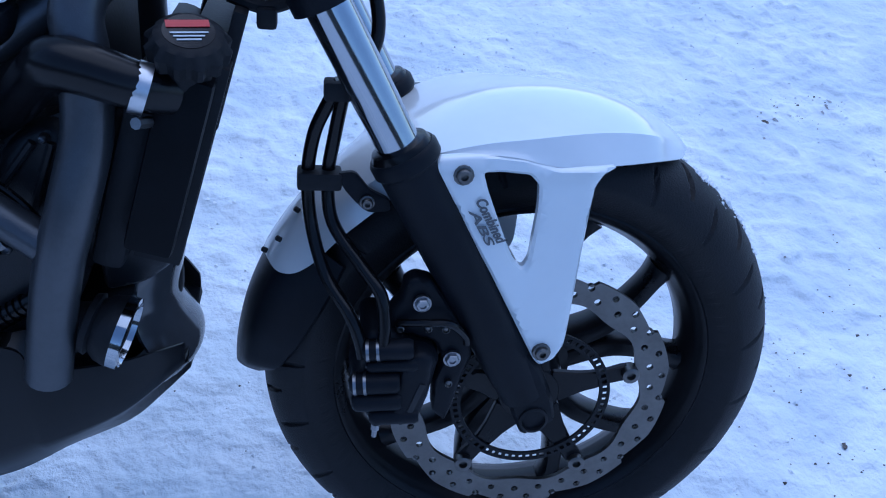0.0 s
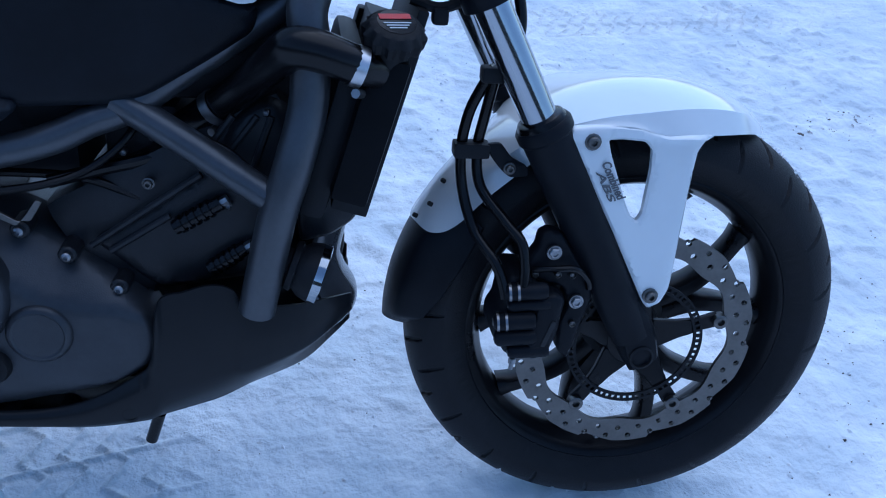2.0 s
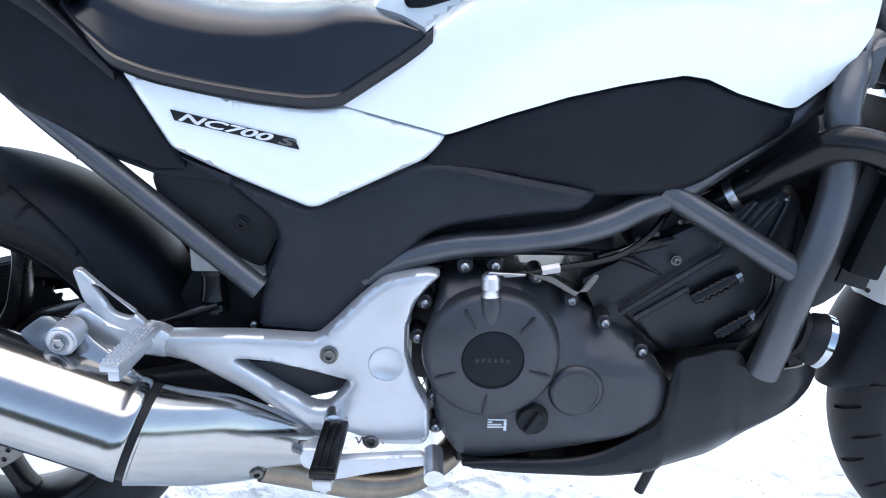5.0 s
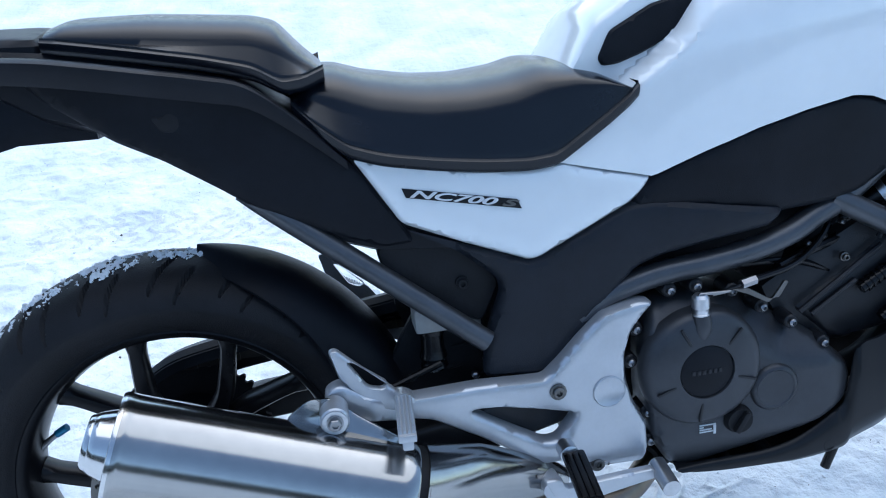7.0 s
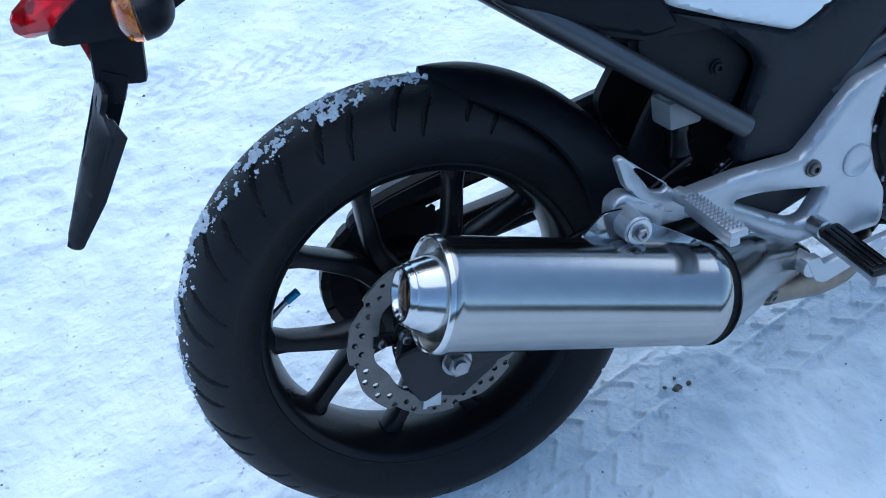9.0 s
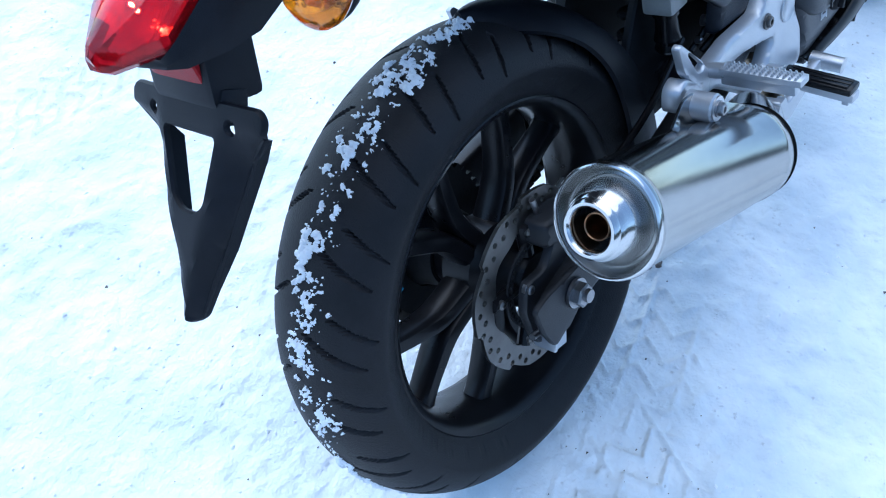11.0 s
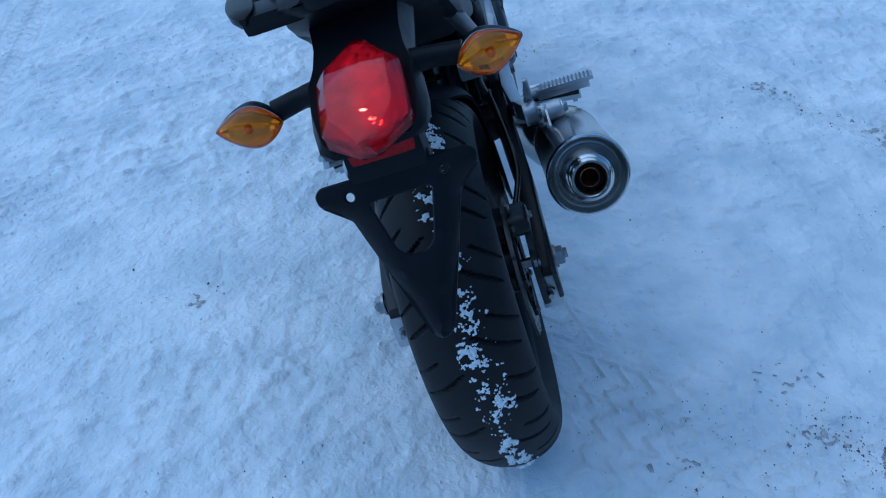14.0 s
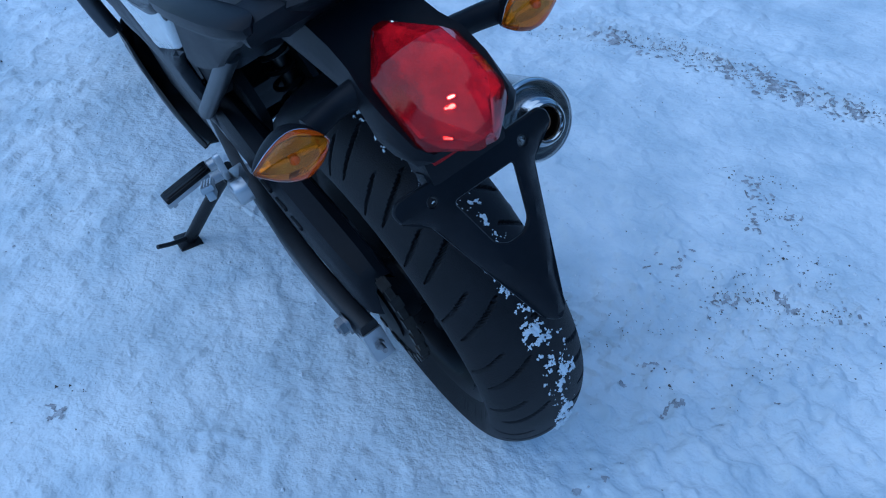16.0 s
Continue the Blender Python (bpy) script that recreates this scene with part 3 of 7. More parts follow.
# front wheel
FC = (1.525, 0.30)
front = tagged(new("front_wheel"), "black cast wheel with drilled brake disc")
front.parent = bike
tyre_part(FC, 0.300, 0.0605, 0.219, [(0.9, 0.10, 0.45, 0.042, 0.0), (1.0, 0.34, 0.70, 0.038, 0.4)], front, STEER, 3)
wheel_rim(FC, 0.219, 0.041, 20.5, 19.5, 0.075, front, STEER)
wave_disc(FC, -0.078, 0.160, 0.1255, 10, [(0.1515, 0.0), (0.1385, 0.5)], 0.1, front, STEER)
for k in range(5):
    a = radians(18 + 72 * k)
    ca, sa = math.cos(a), math.sin(a)
    arm_plan = [(0.030, -0.022), (0.060, -0.0135), (0.090, -0.0095), (0.108, -0.0105), (0.121, -0.0085), (0.127, 0.0), (0.121, 0.0085), (0.108, 0.0105), (0.090, 0.0095), (0.060, 0.0135), (0.030, 0.022)]
    V, F = panel_data([(FC[0] + r * ca - w * sa, FC[1] + r * sa + w * ca) for r, w in arm_plan], out=lambda u, v: 0.081 - 0.012 * max(0.0, 1 - math.hypot(u - FC[0], v - FC[1]) / 0.075), thick=0.007, w=0.003, h=0.002, r=0.004, step=0.008)
    mesh_part("disc_carrier_arm", V, F, RIM, front, xf=STEER)
for k in range(5):
    a = radians(18 + 72 * k)
    V, F = lathe_data([(-0.004, 0.010), (0.008, 0.010), (0.009, 0.008), (0.009, 0.005), (0.004, 0.004), (0.004, 0)], (FC[0] + 0.115 * math.cos(a), -0.080, FC[1] + 0.115 * math.sin(a)), (0, -1, 0), 14)
    mesh_part("disc_bolt", V, F, DISC, front, xf=STEER)


def tone_ring(centre, y, r0, r1, count, parent, xf):
    cx, cz = centre
    ring = lambda r, n: [(cx + r * math.cos(2 * math.pi * i / n), cz + r * math.sin(2 * math.pi * i / n)) for i in range(n)]  # noqa: E731
    hs = []
    for i in range(count):
        a = 2 * math.pi * i / count
        d = 0.30 * 2 * math.pi / count
        rm0, rm1 = r0 + (r1 - r0) * 0.3, r0 + (r1 - r0) * 0.75
        hs.append([(cx + r * math.cos(b), cz + r * math.sin(b)) for r, b in ((rm0, a - d), (rm0, a + d), (rm1, a + d), (rm1, a - d))])
    V, F = panel_data(ring(r1, 96), out=-y, thick=0.003, holes=[ring(r0, 96), *hs], r=0.0004, step=0.01, plain=True)
    return mesh_part("sensor_ring", V, F, DARK, parent, "slotted black sensor ring", xf=xf)


tone_ring(FC, -0.084, 0.079, 0.091, 64, front, STEER)
lathe("axle_sleeve", [(-0.07, 0.018), (0.105, 0.018), (0.107, 0.012), (0.107, 0)], (FC[0], 0, FC[1]), (0, -1, 0), DARK, front, xf=STEER, seg=24)
tube("valve_stem", [(FC[0] - 0.01, -0.03, FC[1] - 0.192), (FC[0] - 0.009, -0.033, FC[1] - 0.172)], 0.0045, BOLT, front, xf=STEER, seg=10)

# rear wheel
RC = (0.0, 0.312)
EYE4 = Matrix.Identity(4)
rear = tagged(new("rear_wheel"), "black cast wheel with a wide tyre, snow on its tread")
rear.parent = bike
tyre_part(RC, 0.312, 0.081, 0.220, [(-1.35, 0.07, 0.54, 0.036, 0.0), (-1.5, 0.24, 0.64, 0.032, 0.46)], rear, EYE4, 5)
wheel_rim(RC, 0.220, 0.055, 120.0, 18.0, 0.085, rear, EYE4)
wave_disc(RC, -0.082, 0.120, 0.085, 8, [(0.111, 0.0), (0.103, 0.5)], 0.07, rear, EYE4)
tone_ring(RC, -0.088, 0.054, 0.064, 52, rear, EYE4)
data = []
for k in range(5):
    a = radians(20 + 72 * k)
    data.append(tube_data([(0.04 * math.cos(a), -0.078, 0.312 + 0.04 * math.sin(a)), (0.088 * math.cos(a), -0.082, 0.312 + 0.088 * math.sin(a))], 0.009, seg=10))
for V, F in data:
    mesh_part("disc_carrier_arm", V, F, RIM, rear)
for k in range(5):
    a = radians(20 + 72 * k)
    bolt(rear, (0.078 * math.cos(a), -0.088, 0.312 + 0.078 * math.sin(a)), name="disc_bolt", r=0.006, mat=DISC, washer=False)
tube("valve_stem", [(-0.192, -0.010, 0.372), (-0.175, -0.013, 0.385), (-0.164, -0.014, 0.392)], [0.005, 0.004, 0.004], BOLT, rear, seg=10)
tube("valve_cap", [(-0.166, -0.014, 0.391), (-0.150, -0.016, 0.400)], 0.0055, BLUECAP, rear, "metallic blue valve cap", seg=12)

# sprocket and chain on the far side
teeth = 43
pts = []
for i in range(teeth * 4):
    a = 2 * math.pi * i / (teeth * 4)
    r = 0.108 + (0.004 if i % 4 in (0, 1) else -0.003)
    pts.append((r * math.cos(a), 0.312 + r * math.sin(a)))
hole = lambda r, n=40: [(r * math.cos(2 * math.pi * i / n), 0.312 + r * math.sin(2 * math.pi * i / n)) for i in range(n)]  # noqa: E731
V, F = panel_data(pts, out=-0.088, thick=0.007, holes=[hole(0.062)], r=0.0005, step=0.015, plain=True)
mesh_part("sprocket", V, F, DARK, rear, "dark steel rear sprocket")
lathe("sprocket_carrier", [(0.05, 0.05), (0.09, 0.06), (0.1, 0.07), (0.1, 0.03)], (0, 0, 0.312), (0, 1, 0), DARK, rear)


# -- front end: fork, mudguard, brake --
def fork_leg(y):
    leg = tagged(new("fork_leg"), "telescopic fork leg with chromed tube and black slider")
    leg.parent = bike
    top, bot = Vector((1.357, y, 0.595)), Vector((1.528, y, 0.283))
    d = (bot - top).normalized()
    L = (bot - top).length
    prof = [(-0.004, 0.0215), (-0.004, 0.031), (0.000, 0.0335), (0.010, 0.0335), (0.014, 0.0305), (0.05, 0.030), (0.10, 0.0295), (L - 0.10, 0.028), (L - 0.05, 0.026), (L - 0.045, 0.0)]
    lathe("slider", prof, top, d, PLASTIC, leg, "satin black fork slider", seg=36)
    lathe("dust_seal", [(-0.012, 0.021), (-0.010, 0.027), (-0.004, 0.030), (0.0, 0.0305)], top, d, HOSE, leg, seg=36)
    tubetop = top - d * 0.42
    lathe("stanchion", [(0, 0.0), (0, 0.0205), (0.43, 0.0205)], tubetop, d, CHROME, leg, "chromed fork tube", seg=40)
    # flattened foot that clamps the axle
    foot = [(1.466, 0.369), (1.489, 0.310), (1.505, 0.277), (1.541, 0.297), (1.534, 0.325), (1.524, 0.350), (1.497, 0.390)]
    V, F = panel_data(foot, out=abs(y) + 0.022, thick=0.045, w=0.010, h=0.009, r=0.006)
    mesh_part("axle_clamp", V, F, PLASTIC, leg, mirror=y > 0)
    lathe("axle_end", [(-0.01, 0.016), (0.0, 0.016), (0.001, 0.013), (-0.006, 0.012), (-0.006, 0)], (1.5135, y - (0.024 if y < 0 else -0.024), 0.303), (0, -1 if y < 0 else 1, 0), DARK, leg, seg=24)
    return leg


fork_leg(-0.106)
fork_leg(0.104)
# lower fork bridge, out of which the legs come
V, F = join(box_data((1.185, -0.075, 0.735), (1.275, 0.075, 0.772), 0.010), lathe_data([(-0.03, 0.0), (-0.03, 0.03), (0.03, 0.03), (0.03, 0.0)], (1.272, -0.106, 0.752), (-0.454, 0, 0.891), 28),
            lathe_data([(-0.03, 0.0), (-0.03, 0.03), (0.03, 0.03), (0.03, 0.0)], (1.272, 0.104, 0.752), (-0.454, 0, 0.891), 28))
mesh_part("fork_bridge", V, F, PLASTIC, bike)
box("cable_guide", (1.228, -0.095, 0.697), (1.245, -0.072, 0.715), DARK, bike, bevel=0.004)
tube("cable_guide_stem", [(1.205, -0.08, 0.722), (1.235, -0.083, 0.714), (1.262, -0.08, 0.722)], 0.006, DARK, bike, seg=8)

fender = tagged(new("front_mudguard"), "glossy white front mudguard with a black tail")
fender.parent = bike


def arc_section(ang, R, half, drop, crown=0.016, n=14, centre=FC):
    """A mudguard's cross-section at an angle round the axle: a rounded arch with sides that come down by drop."""
    out = []
    for i in range(n + 1):
        s = -1 + 2 * i / n
        a = abs(s)
        y = half * (s * 1.12 if a < 0.75 else (1 if s > 0 else -1) * (0.84 + (a - 0.75) * 0.64))
        r = R - crown * min(1, a / 0.75) ** 2.2 - (drop * (a - 0.75) / 0.25 if a > 0.75 else 0)
        out.append((centre[0] + r * math.cos(ang), y, centre[1] + r * math.sin(ang)))
    return out


def arched(name, keys, mat, label="", n=40, parent=None, thick=0.004, centre=FC, crown=0.016):
    """keys: rows of (angle, radius, half width, drop)."""
    K = np.array(keys, float)
    t = np.linspace(0, 1, n)
    src = np.linspace(0, 1, len(K))
    rows = np.stack([np.interp(t, src, K[:, c]) for c in range(4)], -1)
    sm = rows.copy()
    for _ in range(4):
        sm[1:-1] = (sm[:-2] + 2 * sm[1:-1] + sm[2:]) / 4
    secs = []
    for a, R, hw, dr in sm:
        o = arc_section(radians(a), R, hw, dr, crown, centre=centre)
        i = arc_section(radians(a), R - thick, hw - thick, dr, crown, centre=centre)
        secs.append(o + i[::-1])
    V, F = loft_data(secs, close=True)
    return mesh_part(name, V, F, mat, parent, label, smooth=50)


# stations from the front tip to the rounded rear end: crown (angle, radius) and right edge (x, y, z)
SHELL = [(60, 0.313, 1.677, 0.010, 0.569), (64, 0.320, 1.664, 0.034, 0.570), (69, 0.326, 1.645, 0.055, 0.576), (75, 0.330, 1.626, 0.072, 0.581), (81, 0.332, 1.597, 0.088, 0.584), (88, 0.333, 1.565, 0.104, 0.587),
         (95, 0.333, 1.533, 0.117, 0.590), (102, 0.333, 1.497, 0.122, 0.590), (109, 0.332, 1.462, 0.122, 0.600), (116, 0.331, 1.425, 0.120, 0.601), (122, 0.331, 1.392, 0.112, 0.592), (128, 0.331, 1.362, 0.085, 0.550),
         (134, 0.331, 1.335, 0.078, 0.521), (140, 0.331, 1.304, 0.076, 0.493), (146, 0.331, 1.280, 0.073, 0.463), (150, 0.331, 1.260, 0.068, 0.447), (152.5, 0.331, 1.243, 0.055, 0.442), (154, 0.331, 1.234, 0.035, 0.443), (154.5, 0.331, 1.229, 0.012, 0.444)]
secs = []
for ang, R, ex, ey, ez in np.array([tuple(p) for p in zip(*[np.interp(np.linspace(0, len(SHELL) - 1, 73), range(len(SHELL)), col) for col in zip(*SHELL)])]):
    ca, sa = math.cos(radians(ang)), math.sin(radians(ang))
    ring = []
    for inset in (0.0, 0.0035):
        cx, cz = FC[0] + (R - inset) * ca, FC[1] + (R - inset) * sa
        row = []
        for k in range(21):
            u = -1 + k / 10
            e = abs(u)
            crease = float(np.interp(ang, [60, 75, 110, 128, 154], [0.15, 0.85, 1.0, 0.6, 0.0]))
            g = (1 - crease) * e ** 1.7 + crease * (0.34 * (e / 0.7) ** 1.6 if e <= 0.7 else 0.34 + 0.66 * (e - 0.7) / 0.3)
            lat = (1 - crease) * e ** 0.93 + crease * (0.93 * e / 0.7 if e <= 0.7 else 0.93 + 0.07 * (e - 0.7) / 0.3)
            row.append((cx + (ex - cx) * g, math.copysign((ey - inset) * lat, u) if ey > 0.02 else ey * u, cz + (ez - cz) * g))
        ring += row if inset == 0 else row[::-1]
    secs.append(ring)
smooth_secs = np.array(secs)
for _ in range(3):
    smooth_secs[1:-1] = (smooth_secs[:-2] + 2 * smooth_secs[1:-1] + smooth_secs[2:]) / 4
V, F = loft_data([[tuple(p) for p in row] for row in smooth_secs], close=True)
mesh_part("white_shell", V, F, WHITE, fender, "glossy white mudguard shell", smooth=34)
arched("black_tail", [(145, 0.3235, 0.060, 0.044), (151, 0.3255, 0.064, 0.050), (158, 0.3275, 0.066, 0.052), (168, 0.329, 0.064, 0.045), (176, 0.330, 0.054, 0.03), (179.5, 0.330, 0.03, 0.01)], PLASTIC, "matt black mudguard extension", parent=fender)
BR = [(1.386, 0.597), (1.415, 0.600), (1.441, 0.601), (1.467, 0.599), (1.484, 0.594), (1.500, 0.590), (1.530, 0.591), (1.562, 0.589), (1.547, 0.584), (1.539, 0.573), (1.5375, 0.55), (1.536, 0.503), (1.535, 0.41), (1.534, 0.396), (1.526, 0.378), (1.512, 0.371), (1.504, 0.379), (1.449, 0.478), (1.384, 0.588)]
BH = [(1.430, 0.585), (1.447, 0.586), (1.474, 0.584), (1.484, 0.574), (1.486, 0.550), (1.484, 0.497), (1.479, 0.487), (1.471, 0.492), (1.462, 0.508), (1.436, 0.567)]
for left in (False, True):
    panel("mudguard_stay", BR, WHITE, fender, "" if left else "white stay with a window, bolted to the fork", mirror=left, out=lambda u, v: 0.1265 - 0.014 * max(0, (u - 1.535) / 0.03) ** 1.2 - 0.0035 * max(0, (v - 0.585) / 0.016), thick=0.011, w=0.006, h=0.0035, holes=[BH], r=0.004, step=0.009)
bolt(fender, (1.411, -0.1262, 0.583), r=0.0072, mat=DISC)
bolt(fender, (1.510, -0.129, 0.391), r=0.0072, mat=DISC)
bolt(fender, (1.328, -0.090, 0.538), r=0.0055, mat=DISC)
# lettering that runs down the stay
ROT = Matrix.Translation((1.436, -0.1290, 0.536)) @ Matrix.Rotation(radians(59.5), 4, "Y") @ Matrix.Rotation(radians(90), 4, "X")
lines("lettering", "Combined", 0.0140, ROT @ pose(-0.001, 0.0052, 0), PRINTGREY, fender, "grey printed words", shear=0.25, squeeze=0.86, bold=0.0004)
lines("lettering", "ABS", 0.0115, ROT @ pose(0.001, -0.0055, 0), PRINTGREY, fender, "grey printed letters", shear=0.25, squeeze=2.1, bold=0.0002)
for at in ((1.261, -0.025, 0.500), (1.243, -0.048, 0.478), (1.228, -0.028, 0.455)):
    d = (Vector(at) - Vector((FC[0], 0, FC[1]))).normalized()
    lathe("rivet", [(-0.004, 0.003), (0.001, 0.003), (0.002, 0.002), (0.002, 0)], at, d, DARK, fender, seg=10)

# brake caliper on the fork leg
caliper = tagged(new("brake_caliper"), "black twin-piston front brake caliper")
caliper.parent = bike
panel("caliper_body", [(1.326, 0.413), (1.334, 0.421), (1.358, 0.419), (1.366, 0.404), (1.394, 0.398), (1.405, 0.386), (1.398, 0.350), (1.392, 0.322), (1.379, 0.306), (1.362, 0.304), (1.346, 0.309), (1.334, 0.314), (1.327, 0.330), (1.318, 0.336), (1.318, 0.358), (1.326, 0.372), (1.328, 0.390)], PLASTIC, caliper, out=0.134, thick=0.066, w=0.010, h=0.008, r=0.006, step=0.006)
panel("caliper_face", [(1.366, 0.398), (1.384, 0.404), (1.398, 0.396), (1.394, 0.352), (1.384, 0.318), (1.364, 0.312), (1.357, 0.330), (1.358, 0.360)], PLASTIC, caliper, out=0.149, thick=0.026, w=0.009, h=0.007, r=0.006, step=0.006)
# cylinders that lie across the body, with bright clips round two of their ends
for cx, cz, r, clip in ((1.326, 0.402, 0.0105, True), (1.331, 0.384, 0.0070, False), (1.315, 0.363, 0.0115, True), (1.318, 0.341, 0.0105, False), (1.336, 0.322, 0.0090, False)):
    cylinder = lathe("cylinder", [(0.0, 0.0), (0.0, r * 0.6), (0.003, r * 0.92), (0.006, r), (0.046, r), (0.050, r * 0.8), (0.050, 0)], (cx, -0.139, cz), (1, -0.12, 0.12), PLASTIC, caliper, seg=20)
    if clip:
        for o in (0.004, 0.014):
            lathe("clip", [(o, r - 0.001), (o, r + 0.0007), (o + 0.003, r + 0.0007), (o + 0.003, r - 0.001)], (cx, -0.139, cz), (1, -0.12, 0.12), BOLT, cylinder, "zinc clip", seg=20, caps=False)
        lathe("end_plug", [(-0.001, 0.0), (-0.001, r * 0.42), (0.002, r * 0.5)], (cx, -0.139, cz), (1, -0.12, 0.12), DISC, cylinder, "steel end plug", seg=12)
    else:
        lathe("end_plug", [(-0.001, 0.0), (-0.001, r * 0.3), (0.002, r * 0.36)], (cx, -0.139, cz), (1, -0.12, 0.12), DISC, cylinder, "steel end plug", seg=12)
lathe("bleed_nipple", [(0.0, 0.0045), (0.006, 0.0045), (0.007, 0.003), (0.014, 0.0026), (0.015, 0.0)], (1.343, -0.139, 0.312), (-0.1, -0.2, -1), BOLT, caliper, seg=12)
panel("caliper_bracket", [(1.352, 0.413), (1.354, 0.437), (1.364, 0.452), (1.366, 0.468), (1.376, 0.474), (1.392, 0.470), (1.420, 0.430), (1.434, 0.409), (1.440, 0.384), (1.431, 0.350), (1.424, 0.316), (1.418, 0.298), (1.404, 0.312), (1.402, 0.351), (1.410, 0.376), (1.400, 0.400), (1.380, 0.406)], PLASTIC, caliper, out=0.122, thick=0.020, w=0.006, h=0.004, r=0.004, step=0.006)
for at in ((1.383, -0.126, 0.448), (1.418, -0.126, 0.383)):
    hexnut(caliper, at, r=0.0072, name="bolt", height=0.006)
for at in ((1.363, -0.126, 0.419), (1.391, -0.126, 0.419), (1.409, -0.126, 0.418), (1.417, -0.126, 0.352)):
    lathe("pin_head", [(-0.004, 0.0042), (0.002, 0.0042), (0.003, 0.003), (0.001, 0.002), (0.001, 0)], at, (0, -1, 0), DISC, caliper, seg=12)
box("cast_mark", (-0.0190, -0.0008, -0.0034), (0.0170, 0.0008, 0.0028), ENGINE, caliper, "dull raised cast mark", bevel=0.0004, xf=Matrix.Translation((1.381, -0.1492, 0.352)) @ Matrix.Rotation(radians(-72), 4, "Y"))

# brake hoses
hoses = tagged(new("brake_hoses"), "black rubber brake hoses clipped together")
hoses.parent = bike
tube("hose", [(1.300, -0.09, 0.655), (1.288, -0.085, 0.63), (1.277, -0.08, 0.60), (1.272, -0.075, 0.557), (1.276, -0.08, 0.51), (1.290, -0.10, 0.465), (1.312, -0.125, 0.437), (1.323, -0.135, 0.412), (1.327, -0.140, 0.395)], 0.0065, HOSE, hoses, seg=12)
tube("hose", [(1.305, -0.085, 0.655), (1.296, -0.08, 0.60), (1.291, -0.075, 0.557), (1.296, -0.085, 0.515), (1.322, -0.11, 0.483), (1.341, -0.13, 0.462), (1.346, -0.138, 0.435), (1.346, -0.142, 0.412)], 0.0065, HOSE, hoses, seg=12)
tube("hose", [(1.305, -0.04, 0.80), (1.322, -0.045, 0.75), (1.333, -0.05, 0.71), (1.332, -0.055, 0.68), (1.318, -0.06, 0.655)], 0.0065, HOSE, hoses, seg=12)
box("clip", (1.262, -0.090, 0.548), (1.304, -0.064, 0.566), DARK, hoses, bevel=0.004)
box("clip", (1.285, -0.100, 0.638), (1.310, -0.078, 0.656), DARK, hoses, bevel=0.004)
panel("hose_bracket", [(1.298, 0.566), (1.316, 0.568), (1.330, 0.55), (1.350, 0.54), (1.352, 0.528), (1.330, 0.526), (1.318, 0.536), (1.306, 0.55)], PLASTIC, hoses, out=0.088, thick=0.006, w=0.002, h=0.001, r=0.005, step=0.006)
tube("hose", [(1.36, -0.125, 0.425), (1.385, -0.135, 0.431), (1.41, -0.135, 0.430), (1.428, -0.128, 0.412), (1.432, -0.125, 0.40)], 0.004, HOSE, hoses, seg=10)

# -- frame --
chassis = tagged(new("frame"), "satin dark grey tubular steel frame")
chassis.parent = bike
for sgn in (False, True):
    tube("main_tube", [(0.545, -0.118, 0.495), (0.584, -0.12, 0.520), (0.652, -0.125, 0.541), (0.72, -0.13, 0.549), (0.787, -0.13, 0.559), (0.841, -0.127, 0.574), (0.88, -0.121, 0.592), (0.918, -0.115, 0.607), (0.982, -0.11, 0.652), (1.055, -0.10, 0.700), (1.102, -0.085, 0.737), (1.17, -0.05, 0.79)], 0.0165, FRAME, chassis, seg=20, mirror=sgn)
    tube("down_tube", [(1.135, -0.075, 0.785), (1.112, -0.115, 0.752), (1.097, -0.138, 0.715), (1.100, -0.146, 0.68), (1.098, -0.152, 0.622), (1.083, -0.164, 0.563), (1.067, -0.166, 0.510), (1.053, -0.162, 0.445), (1.042, -0.154, 0.390)], [0.018, 0.020, 0.0205, 0.0205, 0.0205, 0.0205, 0.0205, 0.0205, 0.0205], FRAME, chassis, seg=20, mirror=sgn)
    tube("brace_tube", [(0.905, -0.117, 0.614), (0.96, -0.13, 0.583), (1.02, -0.150, 0.549), (1.068, -0.164, 0.521)], 0.0165, FRAME, chassis, seg=20, n=3, mirror=sgn)
    tube("rear_tube", [(0.14, -0.094, 0.715), (0.175, -0.100, 0.684), (0.26, -0.11, 0.614), (0.34, -0.12, 0.549), (0.42, -0.13, 0.484)], 0.0145, FRAME, chassis, seg=18, n=3, mirror=sgn)
panel("gusset", [(1.045, 0.712), (1.075, 0.735), (1.125, 0.772), (1.16, 0.80), (1.15, 0.74), (1.12, 0.725), (1.085, 0.70)], FRAME, chassis, out=0.105, thick=0.02, w=0.005, h=0.004, r=0.01)
tube("steering_head", [(1.23, 0, 0.76), (1.17, 0, 0.88)], 0.032, FRAME, chassis, seg=24)

